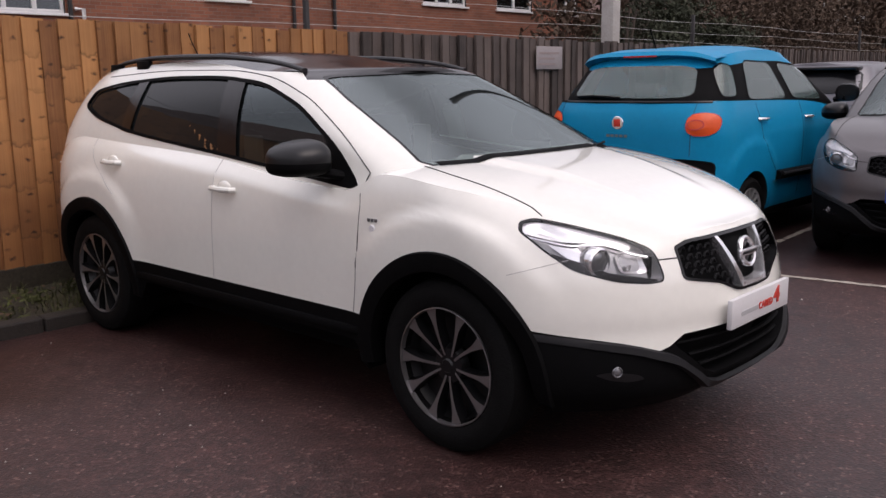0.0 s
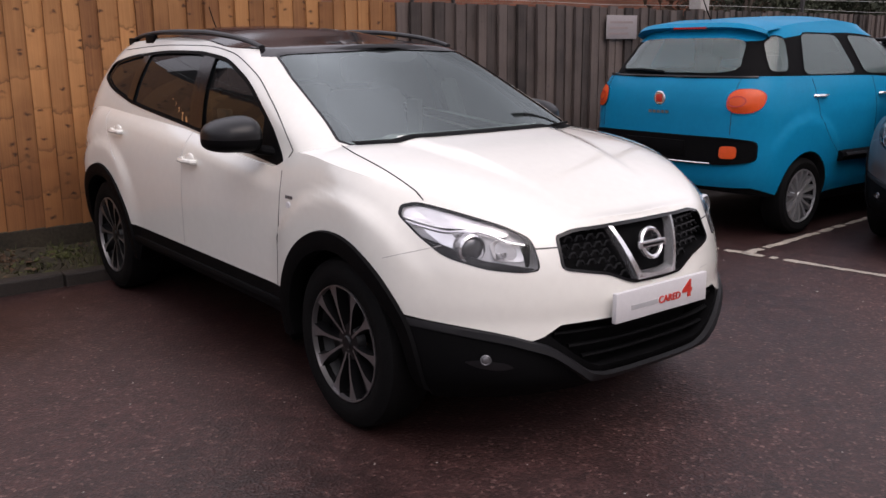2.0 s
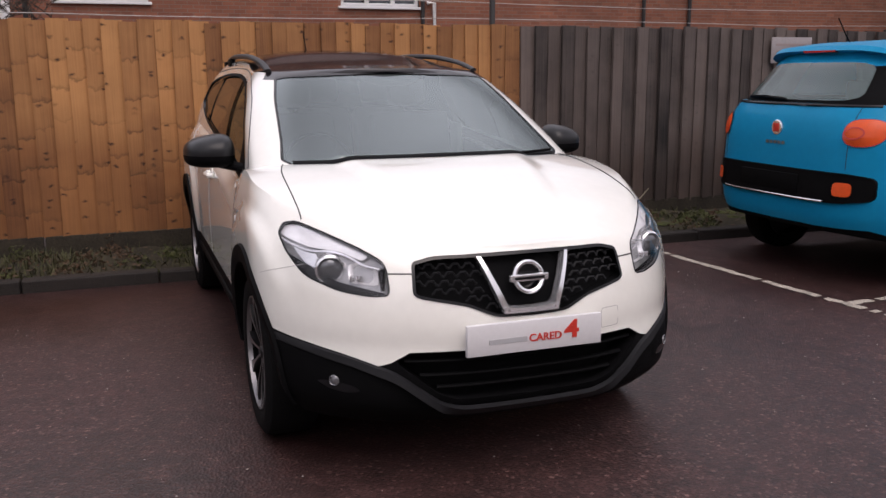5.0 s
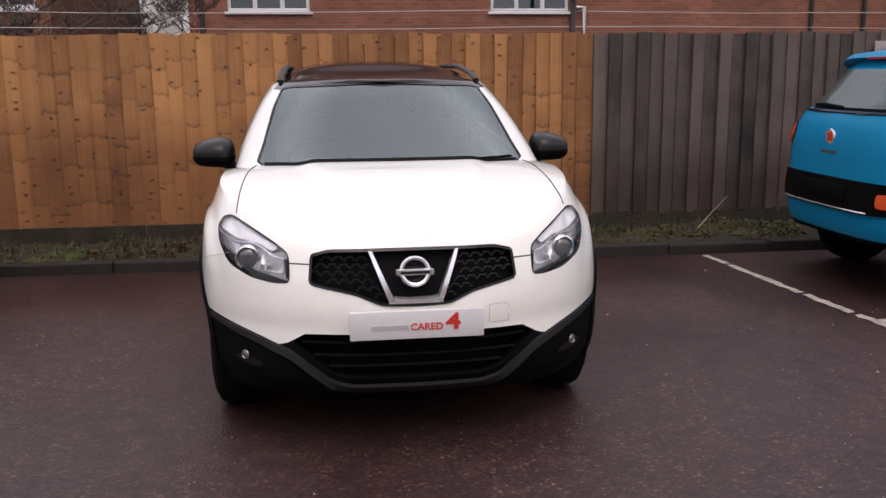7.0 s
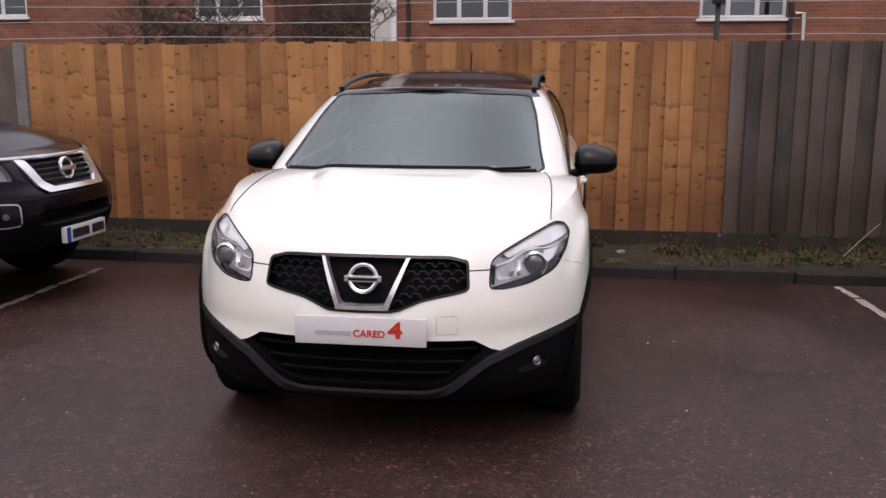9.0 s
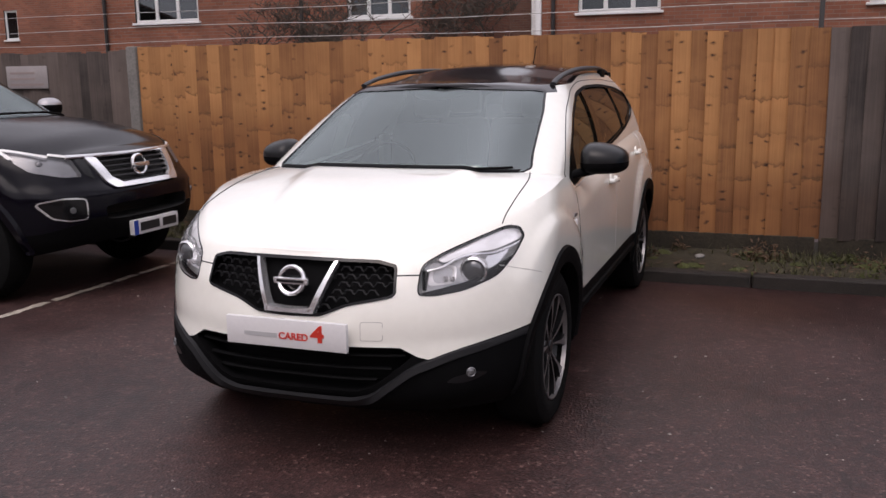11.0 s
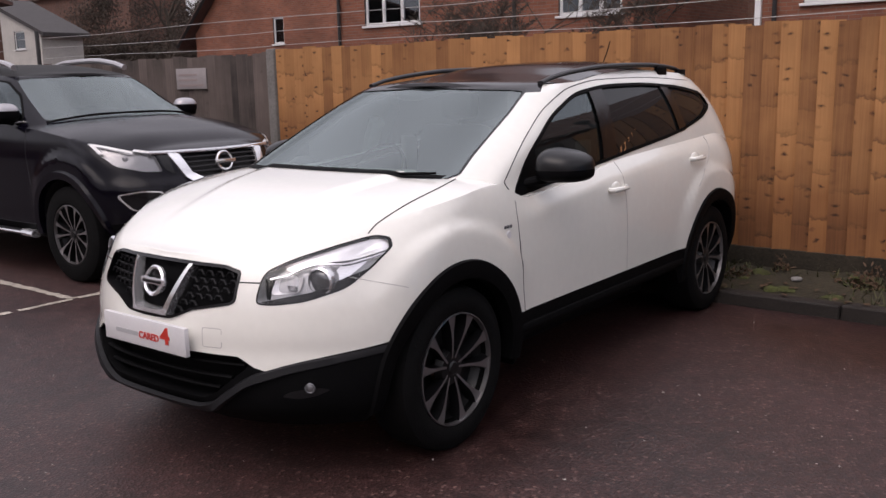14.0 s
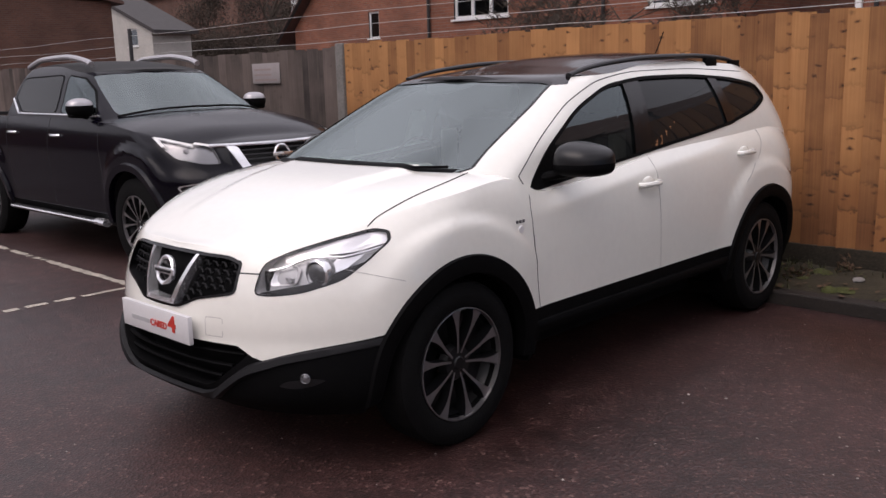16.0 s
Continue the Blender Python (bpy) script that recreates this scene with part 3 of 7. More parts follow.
    for z, seed in ((0.22, 1.7), (0.52, 5.6), (0.80, 4.1), (1.08, 7.3), (1.36, 2.9)):
        along = n.new("ShaderNodeTexNoise")
        along.noise_dimensions = "1D"
        along.inputs["Detail"].default_value = 1.0
        l.new(calc("MULTIPLY_ADD", lp.outputs["X"], 1.4, seed * 10), along.inputs["W"])
        jump = calc("MULTIPLY_ADD", oi.outputs["Random"], 0.14, z - 0.06)
        line = calc("ADD", calc("MULTIPLY_ADD", along.outputs["Fac"], 0.30, jump), calc("MULTIPLY_ADD", wv.outputs["Fac"], 0.09, -0.195))
        d = calc("ADD", calc("SUBTRACT", sp.outputs["Z"], line), arch)
        tone = n.new("ShaderNodeValToRGB")
        te = tone.color_ramp.elements
        te[0].position, te[0].color = 0.0, (0.5, 0.5, 0.5, 1)
        te[1].position, te[1].color = 1.0, (0.5, 0.5, 0.5, 1)
        for p, v in ((0.40, 0.5 + 0.03 * rail_stain), (0.475, 0.5 + 0.05 * rail_stain), (0.496, 0.5 - 0.26 * rail_stain), (0.510, 0.5 - 0.16 * rail_stain), (0.54, 0.5 - 0.05 * rail_stain), (0.70, 0.5 - 0.02 * rail_stain)):
            te.new(p).color = (v, v * 0.985, v * 0.97, 1)
        l.new(calc("MULTIPLY_ADD", d, 1.0 / 0.6, 0.5), tone.inputs["Fac"])
        gate = n.new("ShaderNodeMapRange")
        gate.inputs["From Min"].default_value, gate.inputs["From Max"].default_value = 0.38, 0.58
        patchy = n.new("ShaderNodeTexNoise")
        patchy.noise_dimensions = "1D"
        l.new(calc("MULTIPLY_ADD", lp.outputs["X"], 2.3, seed * 31), patchy.inputs["W"])
        l.new(patchy.outputs["Fac"], gate.inputs["Value"])
        dbl = n.new("ShaderNodeMixRGB")
        dbl.blend_type, dbl.inputs["Fac"].default_value = "ADD", 1.0
        l.new(tone.outputs["Color"], dbl.inputs["Color1"])
        l.new(tone.outputs["Color"], dbl.inputs["Color2"])
        mm = n.new("ShaderNodeMixRGB")
        mm.blend_type = "MULTIPLY"
        l.new(gate.outputs["Result"], mm.inputs["Fac"])
        l.new(last.outputs["Color"], mm.inputs["Color1"])
        l.new(dbl.outputs["Color"], mm.inputs["Color2"])
        last = mm
    # a darker, redder foot, to an uneven height on each board
    foot_height = calc("MULTIPLY_ADD", blot.outputs["Fac"], 0.55, calc("MULTIPLY_ADD", oi.outputs["Random"], 0.30, 0.10))
    if rail_stain > 0:
        # the darker foot reaches higher towards the left end
        deeper = n.new("ShaderNodeMapRange")
        deeper.inputs["From Min"].default_value, deeper.inputs["From Max"].default_value = -0.6, -2.4
        deeper.inputs["To Max"].default_value = 0.42
        l.new(lp.outputs["X"], deeper.inputs["Value"])
        foot_height = calc("ADD", foot_height, deeper.outputs["Result"])
    tinted = n.new("ShaderNodeMapRange")
    tinted.inputs["From Min"].default_value, tinted.inputs["From Max"].default_value = -0.22, 0.10
    tinted.inputs["To Min"].default_value, tinted.inputs["To Max"].default_value = 0.8, 0.0
    l.new(calc("SUBTRACT", sp.outputs["Z"], foot_height), tinted.inputs["Value"])
    dm = n.new("ShaderNodeMixRGB")
    dm.blend_type = "MULTIPLY"
    dm.inputs["Color2"].default_value = (0.56, 0.47, 0.42, 1)
    l.new(tinted.outputs["Result"], dm.inputs["Fac"])
    l.new(last.outputs["Color"], dm.inputs["Color1"])
    last = dm
    l.new(last.outputs["Color"], b.inputs["Base Color"])
    u = n.new("ShaderNodeBump")
    u.inputs["Strength"].default_value, u.inputs["Distance"].default_value = 0.35, 0.004
    l.new(grain.outputs["Fac"], u.inputs["Height"])
    l.new(u.outputs["Normal"], b.inputs["Normal"])
    return m


def brickwork(name, c1, c2, mortar):
    m = bpy.data.materials.new(name)
    m.use_nodes = True
    n, l = m.node_tree.nodes, m.node_tree.links
    b = n["Principled BSDF"]
    b.inputs["Roughness"].default_value = 0.85
    co = n.new("ShaderNodeTexCoord")
    sp, cb = n.new("ShaderNodeSeparateXYZ"), n.new("ShaderNodeCombineXYZ")
    l.new(co.outputs["Object"], sp.inputs[0])
    ad = n.new("ShaderNodeMath")
    ad.operation = "ADD"
    l.new(sp.outputs["X"], ad.inputs[0])
    l.new(sp.outputs["Y"], ad.inputs[1])
    l.new(ad.outputs[0], cb.inputs[0])
    l.new(sp.outputs["Z"], cb.inputs[1])
    br = n.new("ShaderNodeTexBrick")
    br.inputs["Scale"].default_value = 1.0
    br.inputs["Brick Width"].default_value, br.inputs["Row Height"].default_value = 0.225, 0.075
    br.inputs["Mortar Size"].default_value = 0.006
    br.inputs["Color1"].default_value, br.inputs["Color2"].default_value, br.inputs["Mortar"].default_value = (*c1, 1), (*c2, 1), (*mortar, 1)
    l.new(cb.outputs[0], br.inputs["Vector"])
    no = n.new("ShaderNodeTexNoise")
    no.inputs["Scale"].default_value, no.inputs["Detail"].default_value = 0.8, 6
    l.new(co.outputs["Object"], no.inputs["Vector"])
    r = n.new("ShaderNodeMapRange")
    r.inputs["From Min"].default_value, r.inputs["From Max"].default_value = 0.3, 0.7
    r.inputs["To Min"].default_value, r.inputs["To Max"].default_value = 0.75, 1.2
    l.new(no.outputs["Fac"], r.inputs["Value"])
    x = n.new("ShaderNodeMixRGB")
    x.blend_type, x.inputs["Fac"].default_value = "MULTIPLY", 1
    l.new(br.outputs["Color"], x.inputs["Color1"])
    l.new(r.outputs["Result"], x.inputs["Color2"])
    l.new(x.outputs["Color"], b.inputs["Base Color"])
    u = n.new("ShaderNodeBump")
    u.inputs["Strength"].default_value, u.inputs["Distance"].default_value = 0.4, 0.006
    u.invert = True
    l.new(br.outputs["Fac"], u.inputs["Height"])
    l.new(u.outputs["Normal"], b.inputs["Normal"])
    return m


ASPHALT = asphalt()
NEWWOOD = timber("new_softwood", (0.485, 0.236, 0.086), (0.150, 0.058, 0.020), (0.040, 0.015, 0.007), 1.0, 0.42, 0.95)
OLDWOOD = timber("weathered_softwood", (0.150, 0.117, 0.104), (0.006, 0.0045, 0.004), (0.010, 0.008, 0.007), 0.0, 0.36, 0.25)
CONCRETE = material("concrete", (0.16, 0.15, 0.14), 0.85, 0, 0.3, 5, 0.4, 70)
KERB = material("damp_kerb_concrete", (0.016, 0.012, 0.0098), 0.8, 0, 0.6, 7, 0.4, 70, island=0.15)
SOIL = material("soil_and_moss", (0.027, 0.0215, 0.011), 0.95, 0, 0.7, 4, 0.8, 40)
ALGAE = material("algae_stained_concrete", (0.026, 0.020, 0.0115), 0.85, 0, 0.8, 5, 0.4, 60)
MOSS = material("moss_cushion", (0.050, 0.056, 0.014), 0.95, 0, 0.5, 12, 0.9, 60)
GRASS = material("grass_blades", (0.055, 0.055, 0.019), 0.8, 0, 0.5, 3)
DEAD = material("dead_leaves", (0.075, 0.042, 0.022), 0.85, 0, 0.4, 8)
LINE = material("worn_line_paint", (0.37, 0.33, 0.28), 0.7, 0, 0.5, 9, 0.3, 140)
BRICK = brickwork("red_brick", (0.25, 0.092, 0.052), (0.18, 0.064, 0.038), (0.19, 0.13, 0.10))
BRICKDARK = brickwork("brown_brick", (0.13, 0.06, 0.04), (0.10, 0.045, 0.032), (0.12, 0.09, 0.075))
WHITEBRICK = brickwork("white_painted_brick", (0.84, 0.83, 0.82), (0.80, 0.79, 0.78), (0.62, 0.61, 0.60))
UPVC = material("white_upvc", (0.72, 0.72, 0.72), 0.35, var=0.05)
PANE = glass("house_pane", (0.45, 0.48, 0.50), 0.7, ior=2.3, sheen=(0.86, 0.93, 1.0))
ROOM = material("unlit_room", (0.05, 0.05, 0.052), 0.9, var=0.4, scale=1.5)
NET = material("net_curtain", (0.60, 0.61, 0.62), 0.9, var=0.15, scale=6)
PIPE = material("black_pipe", (0.02, 0.018, 0.018), 0.5, var=0.2)
TILES = material("roof_tiles", (0.10, 0.055, 0.045), 0.8, 0, 0.3, 3, 0.5, 14)
SLATE = material("dark_slate", (0.035, 0.03, 0.03), 0.7, 0, 0.3, 3, 0.5, 14)
PALESTEEL = material("pale_steel", (0.42, 0.41, 0.43), 0.35, 0.5, 0.1, 20)
WIRE = material("wire", (0.42, 0.41, 0.40), 0.5, 0.4, 0.2, 30)
BARK = material("bark", (0.055, 0.042, 0.032), 0.9, 0, 0.35, 6, 0.6, 30)
LEAF = material("evergreen_leaf", (0.030, 0.036, 0.018), 0.8, 0, 0.5, 1.2)
LEAFBROWN = material("winter_leaf", (0.062, 0.038, 0.023), 0.85, 0, 0.35, 1.2)

bm = bmesh.new()
n = 60
g = [[bm.verts.new((600 * (i / n * 2 - 1) ** 3, 600 * (j / n * 2 - 1) ** 3, 0)) for j in range(n + 1)] for i in range(n + 1)]
for i in range(n):
    for j in range(n):
        bm.faces.new((g[i][j], g[i + 1][j], g[i + 1][j + 1], g[i][j + 1]))
tagged(part("ground", bm, ASPHALT, None, "dark damp asphalt car park", smooth=0), category="ground", kind="structure")


def painted_line(a, b, wide=0.076, seed=0):
    """A worn bay line with ragged edges and a few gaps."""
    rng = random.Random(seed)
    a, b = Vector((*a, 0.004)), Vector((*b, 0.004))
    d = (b - a).normalized()
    s = Vector((-d.y, d.x, 0))
    k = max(4, int((b - a).length / 0.05))
    bm = bmesh.new()
    prev = None
    for i in range(k + 1):
        p = a + (b - a) * i / k
        w0, w1 = wide / 2 * rng.uniform(0.55, 1.1), wide / 2 * rng.uniform(0.55, 1.1)
        now = (bm.verts.new(p + s * w0), bm.verts.new(p - s * w1))
        if prev and rng.random() > 0.09:
            bm.faces.new((prev[0], prev[1], now[1], now[0]))
        prev = now
    bmesh.ops.recalc_face_normals(bm, faces=bm.faces)
    for f in bm.faces:
        if f.normal.z < 0:
            f.normal_flip()
    return tagged(part("bay_line", bm, LINE, None, "worn white parking bay line on asphalt", smooth=0), category="road marking", kind="structure")


painted_line((-3.10, -1.9), (-3.07, 2.66), seed=1)
painted_line((-3.09, 0.565), (-8.2, 0.575), seed=2)
painted_line((2.84, 2.86), (3.0, 0.95), seed=3)
painted_line((3.0, 0.95), (3.22, -0.75), seed=4)
painted_line((3.05, 0.735), (8.2, 1.02), seed=5)
painted_line((3.22, -0.75), (3.34, -3.2), seed=6)

# kerb stones
KY = 2.97
kerb = tagged(new("kerb"), "row of damp concrete kerb stones", "kerb", kind="structure")
bm = bmesh.new()
box(bm, 0, 0.905, 0, 0.125, -0.05, 0.092, bevel=0.012)
me = bpy.data.meshes.new("kerb_stone")
bm.to_mesh(me)
bm.free()
me.materials.append(KERB)
for i in range(30):
    x = -13 + 0.915 * i
    same_mesh("kerb_stone", me, kerb, pose(x, KY - 0.012 * x + random.uniform(-0.006, 0.006), random.uniform(-0.008, 0.004), 0, 0, -0.7 + random.uniform(-0.4, 0.4)))

# verge behind it: lumpy soil with grass and litter
bm = bmesh.new()
nx, ny = 260, 12


def verge_z(x, y):
    f = min(1, max(0, (y - KY - 0.1) / 0.9))
    return 0.075 + 0.05 * f + 0.05 * (noise.noise(Vector((x * 1.7, y * 2.5, 0))) + 0.5 * noise.noise(Vector((x * 6, y * 6, 3))))


g = []
for i in range(nx + 1):
    x = -13 + 27 * i / nx
    y0, y1 = KY - 0.012 * x + 0.11, fence_y(x) + 0.4
    g.append([bm.verts.new((x, y0 + (y1 - y0) * j / ny, verge_z(x, y0 + (y1 - y0) * j / ny) if j else 0.06)) for j in range(ny + 1)])
for i in range(nx):
    for j in range(ny):
        bm.faces.new((g[i][j], g[i + 1][j], g[i + 1][j + 1], g[i][j + 1]))
tagged(part("verge", bm, SOIL, None, "dark mossy soil strip between kerb and fence"), category="verge", kind="structure")
rng = random.Random(5)
verts, faces = [], []
for k in range(420):
    x = rng.uniform(-8, 9)
    y = rng.uniform(KY - 0.012 * x + 0.12, fence_y(x) - 0.06)
    if noise.noise(Vector((x * 0.9, y * 1.5, 4.0))) < rng.uniform(-0.3, 0.3):
        continue
    r, h, z = rng.uniform(0.03, 0.10), rng.uniform(0.012, 0.04), verge_z(x, y) - 0.008
    i = len(verts)
    m = 9
    for ring in range(3):
        for q in range(m):
            a = 6.2832 * (q + 0.5 * ring) / m
            rr = r * (1.0, 0.72, 0.35)[ring] * rng.uniform(0.8, 1.2)
            verts.append((x + rr * math.cos(a), y + rr * math.sin(a) * 0.8, z + h * (0.0, 0.65, 0.95)[ring]))
    verts.append((x, y, z + h))
    for ring in range(2):
        for q in range(m):
            faces.append((i + ring * m + q, i + ring * m + (q + 1) % m, i + (ring + 1) * m + (q + 1) % m, i + (ring + 1) * m + q))
    faces += [(i + 2 * m + q, i + 2 * m + (q + 1) % m, i + 3 * m) for q in range(m)]
me = bpy.data.meshes.new("moss")
me.from_pydata(verts, [], faces)
me.materials.append(MOSS)
me.shade_smooth()
tagged(new("moss", me), "olive cushions of moss along the fence foot", "moss", kind="stuff")
verts, faces = [], []
for k in range(15000):
    x = rng.uniform(-8, 9)
    y = rng.uniform(KY - 0.012 * x + 0.10, fence_y(x) - 0.03)
    dens = noise.noise(Vector((x * 1.3, y * 2.0, 9.0)))
    if dens < rng.uniform(-0.35, 0.35):
        continue
    z = verge_z(x, y) - 0.01
    hgt, a = rng.uniform(0.02, 0.075) * (1.0 + 0.8 * max(0, dens)), rng.uniform(0, 6.28)
    w, lean = rng.uniform(0.003, 0.006), rng.uniform(0.01, 0.09)
    dx, dy = math.cos(a), math.sin(a)
    i = len(verts)
    verts += [(x - dy * w, y + dx * w, z), (x + dy * w, y - dx * w, z), (x + dx * lean * 0.5 + dy * w * 0.7, y + dy * lean * 0.5 - dx * w * 0.7, z + hgt * 0.6), (x + dx * lean * 0.5 - dy * w * 0.7, y + dy * lean * 0.5 + dx * w * 0.7, z + hgt * 0.6), (x + dx * lean, y + dy * lean, z + hgt)]
    faces += [(i, i + 1, i + 2, i + 3), (i + 3, i + 2, i + 4)]
me = bpy.data.meshes.new("grass")
me.from_pydata(verts, [], faces)
me.materials.append(GRASS)
tagged(new("grass", me), "thin tufts of short winter grass on the verge", "grass", kind="stuff")
verts, faces = [], []
for k in range(700):
    x = rng.uniform(-8, 9)
    y = rng.uniform(KY - 0.012 * x + 0.03, fence_y(x) - 0.05)
    z, s, a = max(0.1, verge_z(x, y) + 0.008), rng.uniform(0.012, 0.035), rng.uniform(0, 6.28)
    i = len(verts)
    for q in range(4):
        b = a + q * 1.571
        verts.append((x + s * math.cos(b) * (1 if q % 2 else 0.6), y + s * math.sin(b), z + rng.uniform(0, 0.012)))
    faces.append((i, i + 1, i + 2, i + 3))
me = bpy.data.meshes.new("leaf_litter")
me.from_pydata(verts, [], faces)
me.materials.append(DEAD)
tagged(new("leaf_litter", me), "scattered brown dead leaves on the verge", "leaf litter", kind="stuff")
# low weeds in uneven clumps, olive and brown
for mat, count, seed, z_up, label in ((MOSS, 70, 61, 0.13, "olive clumps of low weeds on the verge"), (DEAD, 45, 62, 0.17, "brown clumps of withered weeds on the verge")):
    wr = random.Random(seed)
    verts, faces = [], []
    for k in range(count):
        cx = wr.uniform(-7.5, 9)
        cy = wr.uniform(KY - 0.012 * cx + 0.16, fence_y(cx) - 0.08)
        cr, ch = wr.uniform(0.06, 0.20), wr.uniform(0.5, 1.0) * z_up
        for q in range(60):
            a, r = wr.uniform(0, 6.28), cr * wr.random() ** 0.5
            x, y = cx + r * math.cos(a), cy + 0.7 * r * math.sin(a)
            if y > fence_y(x) - 0.05:
                continue
            z = verge_z(x, y) + ch * wr.random() * (1 - (r / cr) ** 2)
            d = Vector((wr.gauss(0, 1), wr.gauss(0, 1), wr.gauss(0, 0.7))).normalized() * wr.uniform(0.012, 0.030)
            e = d.cross(Vector((wr.gauss(0, 1), wr.gauss(0, 1), wr.gauss(0, 1)))).normalized() * 0.008
            p, i = Vector((x, y, z)), len(verts)
            verts += [p - d, p + e, p + d, p - e]
            faces.append((i, i + 1, i + 2, i + 3))
    me = bpy.data.meshes.new("weeds")
    me.from_pydata(verts, [], faces)
    me.materials.append(mat)
    tagged(new("weeds", me), label, "weeds", kind="stuff")
# a dry stalk leaning on the fence and a pale stone by the kerb
tagged(part("dry_stalk", tube(bmesh.new(), [(3.06, 3.56, 0.10), (3.20, 3.555, 0.26), (3.335, 3.55, 0.40)], lambda f: 0.006 - 0.003 * f, 6), material("dry_straw", (0.34, 0.30, 0.22), 0.8, var=0.2), None, "pale dry stalk leaning in the verge"), category="stalk")
bm = bmesh.new()
bmesh.ops.create_icosphere(bm, subdivisions=2, radius=0.04, matrix=Matrix.LocRotScale((1.23, 3.42, 0.125), None, (1.0, 0.7, 0.45)))
for v in bm.verts:
    v.co += Vector((1, 1, 0.5)) * 0.010 * noise.noise(v.co * 30)
tagged(part("stone", bm, material("pale_stone", (0.20, 0.19, 0.18), 0.8, var=0.3, scale=30), None, "pale stone lying beside the kerb"), category="stone")
# chips and grit on the tarmac
verts, faces = [], []
for k in range(900):
    x, y = rng.uniform(-5, 5), rng.uniform(-3.2, 2.9)
    s, a = rng.uniform(0.002, 0.007), rng.uniform(0, 6.28)
    if k < 25:
        s *= 2.0
    i = len(verts)
    for q in range(4):
        verts.append((x + s * math.cos(a + q * 1.571), y + s * math.sin(a + q * 1.571) * 0.7, 0.001))
    verts.append((x, y, s * 0.8))
    faces += [(i, i + 1, i + 4), (i + 1, i + 2, i + 4), (i + 2, i + 3, i + 4), (i + 3, i, i + 4)]
me = bpy.data.meshes.new("grit")
me.from_pydata(verts, [], faces)
me.materials.append(material("pale_grit", (0.30, 0.27, 0.25), 0.8, var=0.4))
tagged(new("grit", me), "pale grit and small litter on asphalt", "grit", kind="stuff")


# ---- fence: new boards between weathered ones ----
def fence_run(name, x0, x1, mat, label, top, seed, gravel):
    rng = random.Random(seed)
    f = empty(name, Matrix(), label, "fence", "fence along the car park", "structure")
    turn = 0.0
    meshes = []
    for k in range(4):
        bm = bmesh.new()
        w, hgt = 0.158, top - 0.235
        t0, t1 = 0.004, 0.030 if mat == NEWWOOD else 0.034
        zs = [0.0, 0.42, 0.98, 1.48, hgt - 0.004 * k]
        rows = []
        bow = (0.004, -0.003, 0.002, -0.005)[k]
        for i, z in enumerate(zs):
            o = bow * math.sin(3.1416 * z / hgt)
            rows.append([bm.verts.new(p) for p in ((o, -t1, z), (o + w, -t0, z), (o + w, 0.0, z), (o, 0.0, z))])
        for a, b in zip(rows, rows[1:]):
            for j in range(4):
                bm.faces.new((a[j], a[(j + 1) % 4], b[(j + 1) % 4], b[j]))
        bm.faces.new(rows[0][::-1])
        bm.faces.new(rows[-1])
        bmesh.ops.recalc_face_normals(bm, faces=bm.faces)
        me = bpy.data.meshes.new("board")
        bm.to_mesh(me)
        bm.free()
        me.materials.append(mat)
        meshes.append(me)
    x, count = x0, 0
    while x < x1 - 0.06 and count < 300:
        same_mesh("board", rng.choice(meshes), f, pose(x, fence_y(x) - (0.0 if mat == NEWWOOD else 0.014 * (count % 2)), 0.235 + rng.uniform(-0.012, 0.012), rng.uniform(-0.3, 0.3), rng.uniform(-0.25, 0.25), turn + rng.uniform(-1.2, 2.2)))
        x += rng.uniform(0.122, 0.138)
        count += 1
    for z in (0.42, 1.0, 1.6):
        part("rail", tube(bmesh.new(), [(x0, fence_y(x0) + 0.045, z + 0.1), (x1, fence_y(x1) + 0.045, z + 0.1)], 0.04, 4), mat, f)
    if gravel:
        x = x0
        while x < x1:
            b = min(x1, x + 2.4)
            part("gravel_board", boxes((0, b - x - 0.01, 0.0, 0.04, 0.0, 0.2), bevel=0.006, m=pose(x, fence_y(x) - 0.03, 0.055, 0, 0, turn)), CONCRETE if gravel > 1 else ALGAE, f, smooth=0)
            x += 2.4
    return f


fence_run("board_fence", -4.30, 2.09, NEWWOOD, "new golden softwood board fence with dark knots", 1.885, 1, 1)
fence_run("old_board_fence", 2.11, 26.0, OLDWOOD, "weathered grey board fence, darkened at its foot", 1.885, 2, 1)
fence_run("old_board_fence", -16.0, -4.42, OLDWOOD, "weathered grey board fence beside concrete post", 1.855, 3, 1)
tagged(part("fence_post", boxes((-0.06, 0.06, -0.06, 0.06, 0.0, 1.89), bevel=0.015, m=pose(-4.36, fence_y(-4.36) - 0.01, 0)), CONCRETE, None, "pale concrete fence post between old and new boards"), category="post", kind="structure")


def notice(x, z0, z1, w, seed):
    rng = random.Random(seed)
    y = fence_y(x) - 0.062
    s = tagged(part("notice_sign", boxes((0, w, -0.004, 0.004, z0, z1), bevel=0.003, m=pose(x, y, 0)), NOTICE, None, "small white notice with faded red print on the fence"), category="sign")
    for k in range(3):
        z = z1 - 0.07 - 0.06 * k
        part("print_bar", boxes((0.05, w - 0.05 - rng.uniform(0, 0.12), -0.006, -0.003, z - 0.014, z + 0.008), m=pose(x, y, 0)), material("faded_print", (0.285, 0.225, 0.22), 0.6), s)
    return s


notice(4.81, 1.55, 1.80, 0.49, 1)
notice(-5.99, 1.485, 1.72, 0.55, 2)

